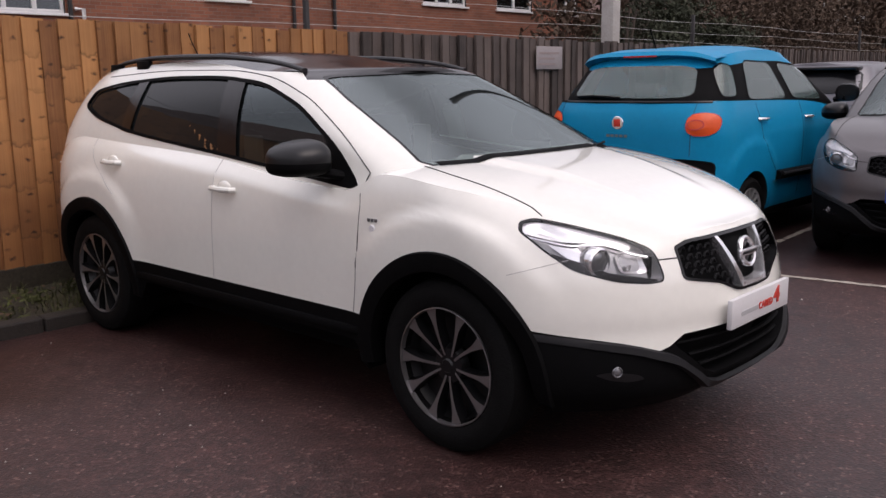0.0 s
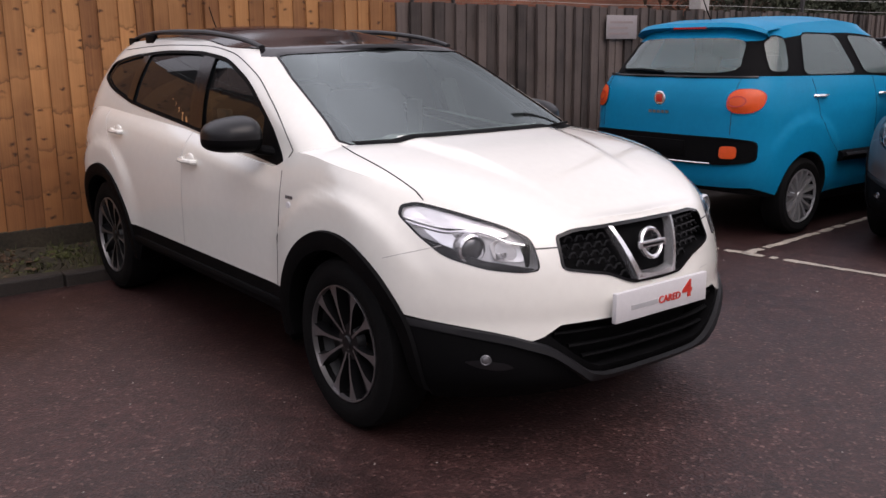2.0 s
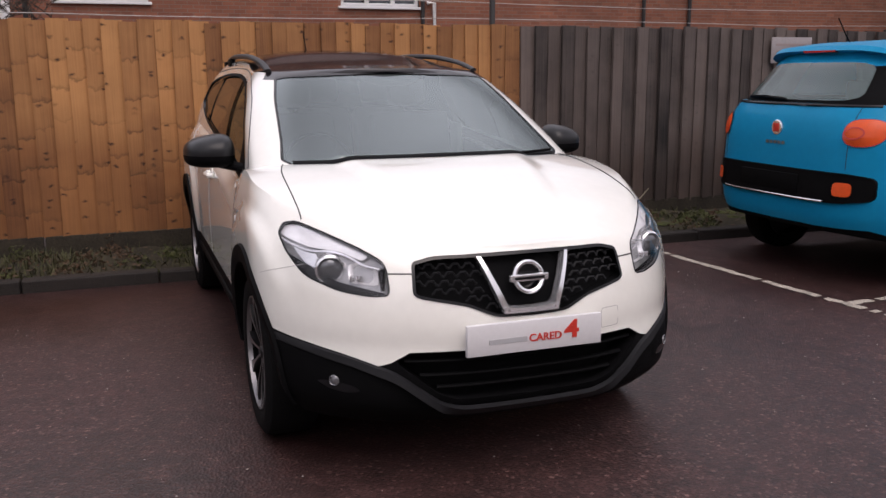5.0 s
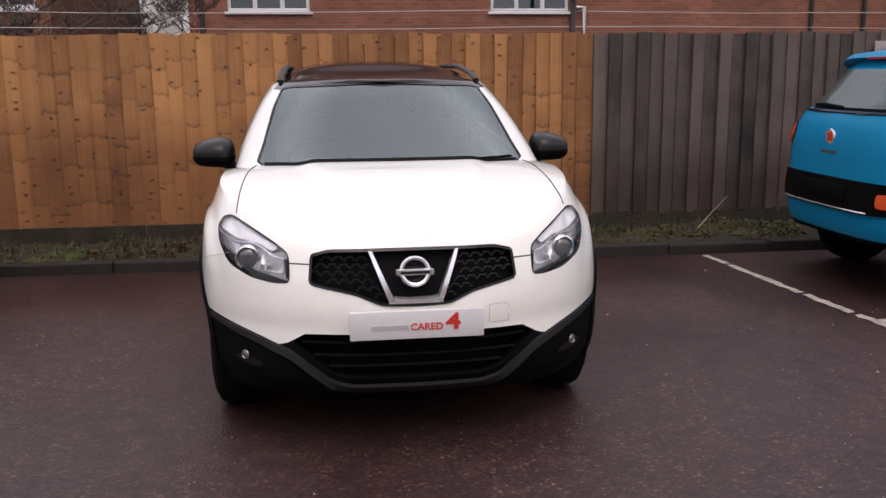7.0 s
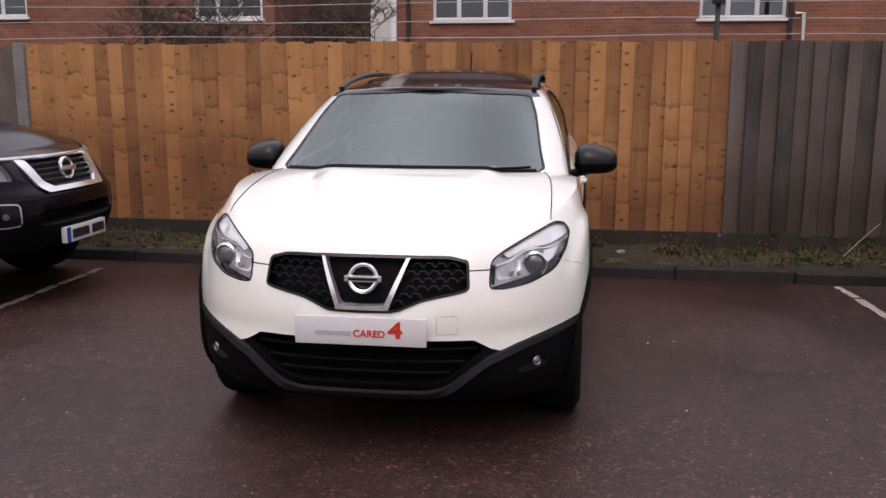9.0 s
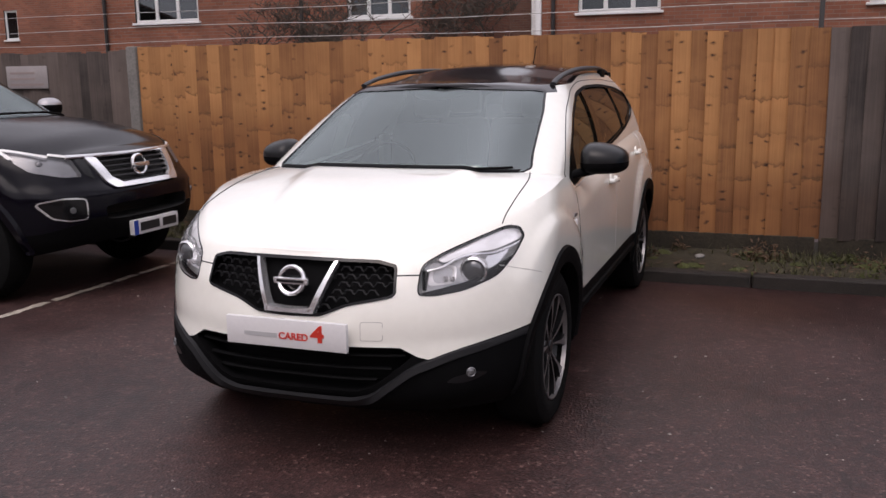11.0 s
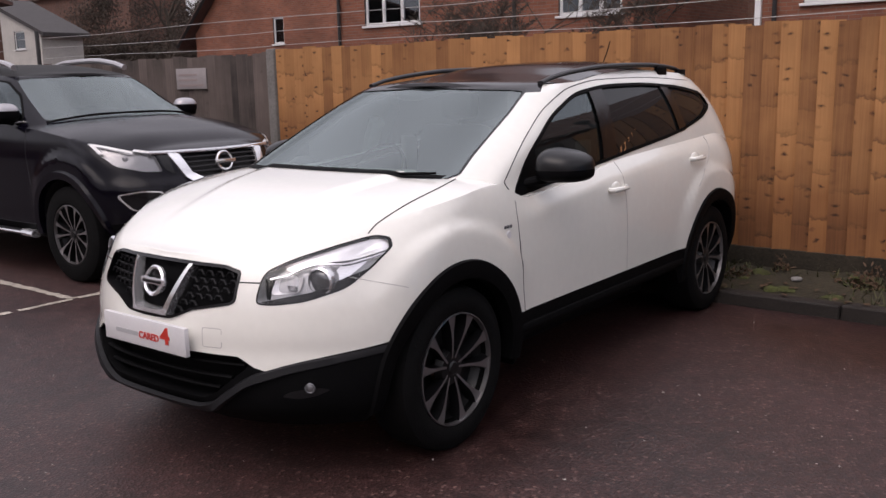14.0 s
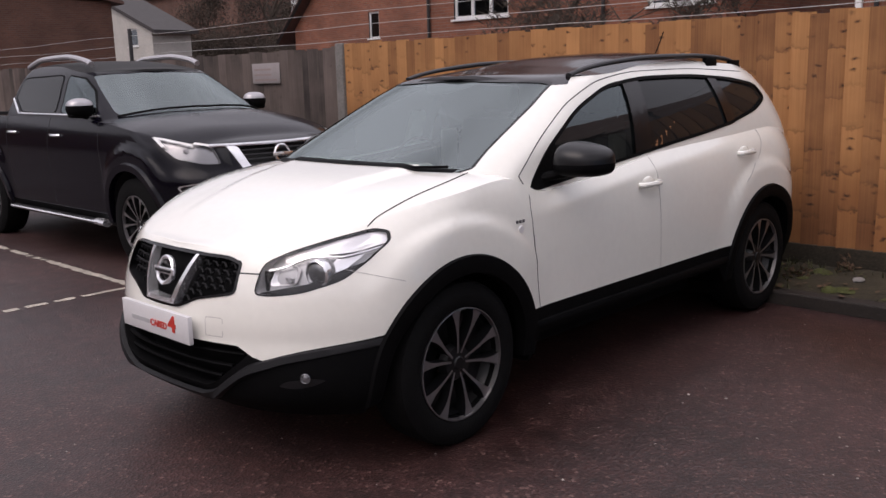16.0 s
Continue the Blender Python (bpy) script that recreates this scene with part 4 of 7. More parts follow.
# wires on steel posts behind the fence
wf = empty("wire_strands", Matrix(), "three strands of wire on steel posts above the fence", "wire fence", kind="structure")
for z in (1.955, 2.10, 2.255):
    pts = []
    for i in range(121):
        x = -20 + 0.35 * i
        pts.append((x, fence_y(x) + 0.5, z + 0.012 * math.sin(x * 1.1 + z * 9) + 0.01 * noise.noise(Vector((x, z, 0)))))
    part("wire", tube(bmesh.new(), pts, 0.0032, 5), WIRE, wf)
for x in (-17.0, -10.0, 2.05, 9.5, 17.0):
    part("wire_post", boxes((x - 0.02, x + 0.02, fence_y(x) + 0.46, fence_y(x) + 0.51, 0.0, 2.36 if x != 2.05 else 2.24), bevel=0.004), PIPE, wf)

part("post_lamp", boxes((2.00, 2.10, fence_y(2.05) + 0.40, fence_y(2.05) + 0.52, 2.22, 2.31), bevel=0.012), PIPE, wf)

# stout pale column beside the fence, with a dark box on it
col = empty("lamp_column", pose(6.80, 4.05, 0), "pale concrete column with dark fitting behind the fence", "column")
part("shaft", boxes((-0.09, 0.09, -0.09, 0.09, 0, 2.42), bevel=0.02), material("pale_render", (0.36, 0.34, 0.32), 0.8, var=0.2, scale=5, bump=0.3), col)
part("pole", tube(bmesh.new(), [(0, 0, 2.4), (0, 0, 6.5)], 0.07, 14), PIPE, col)


# ---- buildings ----
def window(house, x, y, z, w, h, lights, cloth):
    """A casement window set into the wall plane y, with frame, mullions, sill, panes and sheets behind."""
    win = part("window", boxes((x, x + w, y + 0.05, y + 0.11, z, z + 0.07), (x, x + w, y + 0.05, y + 0.11, z + h - 0.07, z + h), (x, x + 0.07, y + 0.05, y + 0.11, z + 0.06, z + h - 0.06), (x + w - 0.07, x + w, y + 0.05, y + 0.11, z + 0.06, z + h - 0.06), bevel=0.008), UPVC, house)
    for k in range(1, lights):
        q = x + w * k / lights
        part("mullion", boxes((q - 0.045, q + 0.045, y + 0.045, y + 0.11, z + 0.06, z + h - 0.06), bevel=0.008), UPVC, win)
    for k in range(lights):
        a, b = x + w * k / lights + 0.03, x + w * (k + 1) / lights - 0.03
        part("pane", boxes((a, b, y + 0.078, y + 0.084, z + 0.05, z + h - 0.05)), PANE, win)
        # net curtain, and dark flats that stand in for the unlit room
        part("curtain", boxes((a, b, y + 0.20, y + 0.21, z, z + h)), NET if (k + cloth) % 3 else ROOM, win)
    part("sill", boxes((x - 0.06, x + w + 0.06, y - 0.07, y + 0.08, z - 0.055, z), bevel=0.01), UPVC, win)
    return win


def house(name, x0, x1, y, deep, eave, ridge, wins, mat, label, pipes=()):
    h = empty(name, Matrix(), label, "house")
    wall = part("wall", boxes((x0, x1, y, y + deep, 0, eave)), mat, h, smooth=0)
    cutters = []
    for x, z, w, hh, lights, cloth in wins:
        cutters.append(boxes((x, x + w, y - 0.5, y + 0.25, z, z + hh)))
    if cutters:
        cut(wall, cutters, ROOM)
        wall.data.shade_flat()
    for x, z, w, hh, lights, cloth in wins:
        window(h, x, y, z, w, hh, lights, cloth)
    bm = bmesh.new()
    prism(bm, [(y - 0.45, eave - 0.12), (y + deep / 2, ridge), (y + deep + 0.45, eave - 0.12), (y + deep + 0.45, eave + 0.02), (y + deep / 2, ridge + 0.16), (y - 0.45, eave + 0.02)], "x", x0 - 0.3, x1 + 0.3)
    part("roof", bm, TILES, h, smooth=0)
    for x in pipes:
        part("downpipe", tube(bmesh.new(), [(x, y - 0.07, 0), (x, y - 0.07, eave - 0.05)], 0.045, 10), PIPE, h)
    part("gutter", tube(bmesh.new(), [(x0 - 0.2, y - 0.4, eave - 0.06), (x1 + 0.2, y - 0.4, eave - 0.06)], 0.06, 8), PIPE, h)
    return h


house("brick_house", -2.98, 23.1, 15.1, 7.0, 5.0, 7.8, [(-2.19, 2.81, 1.67, 1.15, 3, 0), (3.28, 2.81, 1.70, 1.15, 3, 1), (8.15, 3.27, 1.1, 1.05, 2, 1), (15.0, 3.50, 1.8, 1.0, 3, 2), (18.2, 3.50, 1.75, 1.0, 2, 1), (21.3, 3.50, 1.15, 1.0, 2, 2)], BRICK, "long red brick house with white casement windows", (-2.70, 5.05, 10.5, 11.76))
house("brick_house", -14.3, -5.65, 15.1, 7.0, 5.0, 7.8, [(-7.47, 2.88, 1.55, 1.1, 3, 1), (-13.28, 2.96, 1.85, 1.15, 3, 0)], BRICK, "red brick house with white casement windows", (-14.15, -8.6))
# gabled annex behind the left house, with one slim window
annex = empty("brick_annex", Matrix(), "gabled red brick annex with one slim window", "house")
bm = bmesh.new()
prism(bm, [(-30.2, 0.0), (-16.5, 0.0), (-16.5, 9.0), (-24.6, 9.0), (-30.2, 3.75)], "y", 22.7, 29.0)
wall = part("wall", bm, BRICK, annex, smooth=0)
cut(wall, [boxes((-25.2, -24.58, 22.2, 22.95, 3.12, 4.18))], ROOM)
wall.data.shade_flat()
window(annex, -25.2, 22.7, 3.12, 0.62, 1.06, 1, 1)
bm = bmesh.new()
prism(bm, [(-31.0, 3.10), (-24.6, 9.10), (-24.6, 9.40), (-31.0, 3.40)], "y", 22.3, 29.3)
part("roof", bm, TILES, annex, smooth=0)
part("bargeboard", tube(bmesh.new(), [(-31.0, 22.28, 3.2), (-24.6, 22.28, 9.2)], 0.09, 4), PIPE, annex)
house("white_brick_house", -5.75, 3.0, 25.0, 6.0, 7.5, 9.0, [], WHITEBRICK, "white painted brick gable between the houses")
house("brown_brick_house", -14.0, -5.9, 25.5, 6.0, 6.5, 8.5, [], BRICKDARK, "brown brick house seen in the gap")
cottage = empty("white_cottage", Matrix(), "white rendered cottage gable far behind the fence", "house")
bm = bmesh.new()
prism(bm, [(-60.0, 0.0), (-47.6, 0.0), (-47.6, 4.7), (-53.4, 6.75), (-60.0, 4.5)], "y", 25.2, 27.8)
wall = part("wall", bm, material("white_render", (0.44, 0.42, 0.39), 0.8, var=0.15, scale=1), cottage, smooth=0)
cut(wall, [boxes((-50.6, -49.4, 24.8, 25.45, 3.85, 4.9))], ROOM)
wall.data.shade_flat()
window(cottage, -50.6, 25.2, 3.85, 1.2, 1.05, 1, 0)
bm = bmesh.new()
prism(bm, [(-47.0, 4.50), (-53.4, 6.75), (-60.6, 4.30), (-60.6, 4.52), (-53.4, 7.0), (-47.0, 4.72)], "y", 25.0, 28.0)
part("roof", bm, SLATE, cottage, smooth=0)
house("far_brick_house", -150.0, -80.0, 53.0, 7.0, 11.5, 15.5, [(-132 + 6 * k, 5.6, 1.6, 1.2, 2, k) for k in range(6)], BRICKDARK, "row of far brown brick houses behind trees")
house("far_brick_house", 34.0, 70.0, 30.0, 7.0, 5.0, 8.0, [], BRICKDARK, "far brown brick house behind the hedge")
# white upright trim at the corner of the long house
tagged(part("corner_board", boxes((-3.08, -2.96, 15.03, 15.16, 0, 4.9), bevel=0.01), UPVC, None, "white corner board on the brick house"), category="trim", kind="structure")
# L-shaped white waste pipe
tagged(part("waste_pipe", tube(bmesh.new(), [(5.15, 15.06, 2.9), (5.30, 15.0, 2.9), (5.30, 15.0, 1.8)], 0.04, 8), UPVC, None, "white plastic waste pipe on brick wall"), category="pipe")


# ---- trees and hedge ----
def bare_tree(x, y, height, spread, seed, label, depth=5, twig=0.006, slim=1.0):
    rng = random.Random(seed)
    t = empty("bare_tree", pose(x, y, 0), label, "tree")
    limbs = bmesh.new()

    def grow(p, d, length, r, k):
        pts = [p]
        for _ in range(4):
            d = (d + Vector((rng.uniform(-1, 1), rng.uniform(-1, 1), rng.uniform(-0.3, 0.7))) * 0.16).normalized()
            pts.append(pts[-1] + d * length / 4)
        tube(limbs, pts, lambda f: r * (1 - 0.45 * f), 6 if k > 2 else 4)
        if k:
            for _ in range(3 if k > 1 else 4):
                at = pts[rng.choice((2, 3, 4))]
                a = rng.uniform(0, 6.28)
                dd = (d * 0.7 + Vector((math.cos(a), math.sin(a), rng.uniform(0.0, 0.6))) * spread).normalized()
                grow(at, dd, length * rng.uniform(0.6, 0.8), max(twig, r * 0.55), k - 1)

    base = bmesh.new()
    tube(base, [(0, 0, -0.05), (0.03, 0.02, height * 0.15), (0.02, -0.03, height * 0.3)], lambda f: height * 0.022 * slim * (1.25 - 0.45 * f), 10)
    part("trunk", base, BARK, t)
    grow(Vector((0.02, -0.03, height * 0.28)), Vector((0, 0, 1)), height * 0.3, height * 0.016 * slim, depth)
    part("crown", limbs, BARK, t)
    return t


def leafy(name, x, y, sx, sy, z0, z1, count, mat, seed, label, size=0.09):
    """A shrub or evergreen: stems and a crown of many small leaves with gaps and an uneven outline."""
    rng = random.Random(seed)
    t = empty(name, pose(x, y, 0), label, "tree" if z1 > 3.2 else "hedge")
    for k in range(max(3, int(sx))):
        st = bmesh.new()
        px, py = rng.uniform(-0.7, 0.7) * sx, rng.uniform(-0.5, 0.5) * sy
        tube(st, [(px, py, 0), (px + rng.uniform(-0.2, 0.2), py, z0 + 0.3 * (z1 - z0)), (px + rng.uniform(-0.5, 0.5), py, z0 + 0.75 * (z1 - z0))], lambda f: 0.07 * (1 - 0.7 * f), 6)
        part("stem", st, BARK, t)
    clumps = []
    for k in range(max(12, int(14 * sx))):
        a = rng.uniform(0, 6.28)
        r = math.sqrt(rng.random())
        px, py = r * sx * math.cos(a), r * sy * math.sin(a)
        top = z0 + (z1 - z0) * (1 - 0.55 * r * r) * rng.uniform(0.75, 1.1)
        clumps.append((px, py, rng.uniform(z0 + 0.2, max(z0 + 0.3, top)), rng.uniform(0.25, 0.6) if sx < 4 else rng.uniform(0.6, 1.9)))
    verts, faces = [], []
    for k in range(count):
        cx, cy, cz, cr = rng.choice(clumps)
        v = Vector((rng.gauss(0, 1), rng.gauss(0, 1), rng.gauss(0, 0.8))).normalized() * cr * 1.15 * rng.random() ** 0.45
        p = Vector((cx, cy, cz)) + v
        d1 = Vector((rng.gauss(0, 1), rng.gauss(0, 1), rng.gauss(0, 1))).normalized() * size * rng.uniform(0.5, 1.2)
        d2 = d1.cross(Vector((rng.gauss(0, 1), rng.gauss(0, 1), rng.gauss(0, 1)))).normalized() * size * 0.4
        i = len(verts)
        verts += [p - d1, p + d2, p + d1, p - d2]
        faces.append((i, i + 1, i + 2, i + 3))
    me = bpy.data.meshes.new("crown")
    me.from_pydata(verts, [], faces)
    me.materials.append(mat)
    c = new("crown", me)
    c.parent = t
    return t


bare_tree(-3.5, 7.2, 3.1, 1.3, 11, "bare shrubby tree in front of the brick house", 6, 0.0045, 0.6)
bare_tree(-2.2, 8.4, 3.3, 1.2, 41, "bare twiggy shrub in front of the brick house", 6, 0.0045, 0.6)
bare_tree(-4.9, 8.0, 3.2, 1.2, 42, "bare twiggy shrub in front of the brick house", 6, 0.0045, 0.6)
bare_tree(-30.0, 27.0, 9.0, 0.7, 12, "tall bare tree beyond the car park", 5, 0.012)
bare_tree(-46.0, 33.0, 11.0, 0.7, 13, "tall bare tree beyond the car park", 5, 0.015)
bare_tree(17.0, 9.5, 6.0, 0.8, 14, "bare brown tree behind the fence", 5)
TWIGS = material("dark_twigs", (0.048, 0.035, 0.026), 0.9, 0, 0.3, 0.6)
leafy("evergreen", -60.0, 38.0, 5.5, 2.5, 0.5, 11.5, 50000, TWIGS, 21, "dark dense tree beyond the car park", 0.10)
leafy("evergreen", -47.5, 37.0, 5.2, 2.5, 0.5, 9.0, 60000, TWIGS, 22, "dark dense tree beyond the car park", 0.09)
leafy("evergreen", -40.0, 33.0, 5.0, 2.5, 0.5, 6.2, 45000, TWIGS, 23, "dark brown tree beyond the car park", 0.09)
bare_tree(-70.0, 34.0, 11.0, 0.7, 15, "tall bare tree beyond the car park", 5, 0.02)
leafy("hedge", 14.0, 7.0, 3.4, 1.2, 0.3, 3.6, 30000, LEAF, 24, "dark green overgrown hedge behind the fence", 0.06)
leafy("hedge", 20.5, 7.5, 5.0, 1.4, 0.3, 4.0, 40000, LEAFBROWN, 25, "brown overgrown hedge behind the fence", 0.065)
leafy("evergreen", 25.0, 12.0, 8.0, 2.2, 0.5, 7.5, 26000, LEAFBROWN, 26, "brown winter trees behind the hedge", 0.14)
leafy("evergreen", 37.0, 12.0, 10.0, 2.5, 0.5, 8.5, 34000, LEAFBROWN, 27, "brown winter trees behind the hedge", 0.14)

# brick ranges added round the yard, mostly unseen, to darken reflections and horizon
house("added_range", -34.0, 36.0, -22.0, 7.0, 3.0, 4.3, [], BRICKDARK, "plain brown brick range added to close and darken the surroundings")
wall_w = house("added_range", -40.0, -34.0, -16.0, 32.0, 5.0, 8.0, [], BRICKDARK, "plain brown brick range added to close and darken the surroundings")
wall_e = house("added_range", 36.0, 42.0, -16.0, 24.0, 5.0, 8.0, [], BRICKDARK, "plain brown brick range added to close and darken the surroundings")


# ---- the two crossovers ----
def crossover(m, paint, label, print_plate):
    car = empty("crossover", m @ pose(0, 0, -0.012), label, "car")
    sh = Shell(
        W=curve((0.18, 0.80), (0.30, 0.842), (0.45, 0.864), (0.60, 0.869), (0.75, 0.872), (0.88, 0.867), (0.97, 0.857), (1.06, 0.834), (1.14, 0.795), (1.25, 0.74)),
        yf=curve((0.18, -0.60), (0.24, -0.72), (0.30, -0.80), (0.34, -0.848), (0.50, -0.868), (0.60, -0.868), (0.72, -0.845), (0.82, -0.805), (0.88, -0.765), (0.93, -0.70), (1.1, -0.45)),
        yr=curve((0.18, 3.40), (0.32, 3.52), (0.50, 3.58), (0.75, 3.58), (0.95, 3.57), (1.10, 3.54), (1.25, 3.49)),
        low=curve((-0.85, 0.262), (-0.5, 0.250), (0.40, 0.255), (0.52, 0.375), (2.22, 0.385), (2.36, 0.27), (3.0, 0.26), (3.67, 0.31)),
        clad=None,
        shoulder=curve((-0.80, 0.888), (-0.60, 0.984), (-0.35, 1.048), (0.0, 1.088), (0.05, 1.086), (0.20, 1.05), (0.40, 1.008), (0.66, 1.02), (1.31, 1.088), (2.5, 1.175), (3.2, 1.22), (3.7, 1.18)),
        crown=curve((-0.80, 0.0), (-0.74, 0.008), (-0.64, 0.024), (-0.5, 0.038), (-0.2, 0.045), (0.15, 0.047), (0.5, 0.033), (1.0, 0.0), (3.7, 0.0)),
        Wc=curve((0.9, 0.826), (0.98, 0.818), (1.05, 0.798), (1.10, 0.786), (1.20, 0.764), (1.30, 0.733), (1.40, 0.688), (1.48, 0.640), (1.54, 0.592), (1.60, 0.54)),
        yfc=curve((0.9, -0.25), (1.12, 0.14), (1.30, 0.50), (1.45, 0.80), (1.52, 0.96), (1.60, 1.2)),
        yrc=curve((0.9, 3.57), (1.12, 3.54), (1.25, 3.48), (1.40, 3.38), (1.50, 3.29), (1.56, 3.21)),
        edge=curve((0.3, 1.495), (1.05, 1.512), (1.5, 1.555), (2.1, 1.572), (2.8, 1.555), (3.4, 1.51)),
        roof=curve((0.8, 0.02), (1.1, 0.032), (1.5, 0.058), (2.2, 0.068), (3.0, 0.05), (3.4, 0.025)),
        flare=((0.0, 0.345, 0.021), (2.765, 0.345, 0.022)), cap=4.0, qr=4.2, Lc=0.37, qc=3.3, Lrc=0.45, full=0.7, crease=0.42,
        bulge=(curve((-0.8, 0.22), (0.2, 0.44)), curve((-0.60, 0.0), (-0.40, 0.006), (-0.1, 0.017), (0.3, 0.014))),
    )
    front = curve((0.0, 0.552), (0.43, 0.548), (0.47, 0.522), (0.51, 0.494), (0.56, 0.506), (0.62, 0.527), (0.72, 0.549), (0.80, 0.565), (0.89, 0.588))
    sh.clad = lambda x, y: front(x) if y < -0.2 else (0.50 if y < 2.8 else 0.50 + 0.06 * min(1, (y - 2.8) / 0.4))
    fixed = (0.0, 2.765)

    body = part("body", sh.body(), [paint, PLASTIC], car)
    cutters = []
    for side in (1, -1):
        for y in fixed:
            bm = bmesh.new()
            prism(bm, [(y + 0.452 * math.cos(a), 0.345 + 0.452 * math.sin(a)) for a in np.linspace(0, 6.2832, 49)[:-1]], "x", side * 0.60, side * 1.1)
            cutters.append(bm)
    lamp = rounded([(0.488, 0.742), (0.490, 0.852), (0.56, 0.895), (0.66, 0.938), (0.735, 0.966), (0.778, 0.955), (0.803, 0.918), (0.79, 0.86), (0.748, 0.79), (0.65, 0.750), (0.55, 0.737)], 4, 0.3)
    sockets = []
    for side in (1, -1):
        bm = bmesh.new()
        prism(bm, [(side * x, z) for x, z in lamp], "y", -1.0, -0.30)
        sockets.append(bm)
    grille = rounded([(-0.33, 0.872), (0.0, 0.876), (0.33, 0.872), (0.408, 0.853), (0.418, 0.738), (0.24, 0.705), (0.135, 0.662), (0.0, 0.658), (-0.135, 0.662), (-0.24, 0.705), (-0.418, 0.738), (-0.408, 0.853)], 4, 0.18)
    mouth = rounded([(-0.488, 0.515), (-0.43, 0.547), (0.43, 0.547), (0.488, 0.515), (0.345, 0.398), (0.27, 0.368), (-0.27, 0.368), (-0.345, 0.398)], 4, 0.2)
    bm = bmesh.new()
    prism(bm, grille, "y", -1.0, -0.68)
    cutters.append(bm)
    bm = bmesh.new()
    prism(bm, mouth, "y", -1.0, -0.66)
    cutters.append(bm)
    bm = bmesh.new()
    prism(bm, [(0.66, 0.42), (0.5, 0.30), (0.25, 0.23), (0.0, 0.21), (-0.25, 0.23), (-0.5, 0.30), (-0.66, 0.42), (-0.70, 0.6), (-0.71, 3.1), (-0.6, 3.32), (0.6, 3.32), (0.71, 3.1), (0.70, 0.6)], "z", 0.55, 1.5)
    cutters.append(bm)
    cut(body, sockets, LAMPGREY)
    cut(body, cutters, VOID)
    skin = BVHTree.FromPolygons([v.co for v in body.data.vertices], [p.vertices for p in body.data.polygons])

    def drop(x, y, lift=0.0015):
        hit = skin.ray_cast(Vector((x, y, 1.6)), Vector((0, 0, -1)))
        return (x, y, (hit[0].z if hit[0] else 1.0) + lift)

    # cabin with its window openings
    dlo = rounded([(0.485, 1.005), (0.80, 1.035), (1.5, 1.103), (2.40, 1.183), (2.85, 1.262), (3.03, 1.335), (2.97, 1.43), (2.66, 1.475), (2.2, 1.500), (1.7, 1.497), (1.32, 1.462), (0.98, 1.355), (0.68, 1.185)], 4, 0.3)
    shield = rounded([(-0.625, 1.104), (0.0, 1.09), (0.625, 1.104), (0.672, 1.128), (0.648, 1.20), (0.606, 1.38), (0.560, 1.488), (0.0, 1.508), (-0.560, 1.488), (-0.606, 1.38), (-0.648, 1.20), (-0.672, 1.128)], 4, 0.15)
    hatch = rounded([(-0.56, 1.16), (0.56, 1.16), (0.48, 1.44), (-0.48, 1.44)], 4, 0.2)
    cabin = part("cabin_frame", sh.cabin(lambda y: 0.93 if y > 0.3 else 1.0), [paint, ROOFGLASS, CABIN], car)
    for poly in cabin.data.polygons:
        if poly.material_index == 0 and poly.center.z > 1.47 and abs(poly.center.x) < 0.60 and poly.center.y < 1.5:
            poly.material_index = 1
    tools = []
    for side in (1, -1):
        bm = bmesh.new()
        prism(bm, dlo, "x", side * 0.3, side * 1.1)
        tools.append(bm)
    bm = bmesh.new()
    prism(bm, shield, "y", -0.5, 1.45)
    tools.append(bm)
    bm = bmesh.new()
    prism(bm, hatch, "y", 3.0, 4.0)
    tools.append(bm)
    cut(cabin, tools, GLOSSBLACK)
    half = curve((1.08, 0.645), (1.128, 0.668), (1.20, 0.648), (1.38, 0.606), (1.488, 0.560), (1.52, 0.54))
    bm = bmesh.new()
    rows = []
    for t in np.linspace(0, 1, 22):
        row = []
        for e in np.linspace(-1, 1, 41):
            zb, zt = 1.09 + 0.016 * e * e, 1.508 - 0.020 * e * e
            z = zb + (zt - zb) * t
            x = e * half(z)
            row.append(bm.verts.new((x, sh.Yc(x, z, -0.008), z)))
        rows.append(row)
    for p, q in zip(rows, rows[1:]):
        for j in range(40):
            bm.faces.new((p[j], p[j + 1], q[j + 1], q[j]))
    part("windscreen", bm, WSGLASS, car, "clear raked windscreen").visible_shadow = False
    part("windscreen_border", band(shield, lambda x, z: (x, sh.Yc(x, z, 0.002), z), -0.009), GLOSSBLACK, car)
    part("rear_window", patch(hatch, lambda x, z: (x, sh.Ycr(x, z, -0.008), z), 6), PRIVACY, car).visible_shadow = False
    # the sun-shade band of the mirror
    part("mirror_mount", patch(rounded([(-0.20, 1.49), (0.20, 1.49), (0.15, 1.462), (0.07, 1.435), (-0.07, 1.435), (-0.15, 1.462)], 4, 0.3), lambda x, z: (x, sh.Yc(x, z, -0.015), z), 3), CABIN, car)

    def zone(a, b):
        """The part of the side glass between two lengths."""
        return [(min(max(y, a), b), z) for y, z in dlo]

    def on(side, out):
        return lambda y, z: (side * (sh.Xc(y, z) + out), y, z)

    for side in (1, -1):
        part("front_side_window", patch(zone(0.4, 1.50), on(side, -0.010), 8), SIDEGLASS, car).visible_shadow = False
        part("rear_side_window", patch(zone(1.50, 2.50), on(side, -0.010), 8), PRIVACY, car).visible_shadow = False
        part("quarter_window", patch(zone(2.50, 3.3), on(side, -0.010), 8), PRIVACY, car).visible_shadow = False
        top = curve((1.3, 1.455), (1.7, 1.497), (2.2, 1.50), (2.70, 1.475))
        bot = curve((0.5, 1.01), (1.5, 1.103), (2.40, 1.183), (2.88, 1.26))
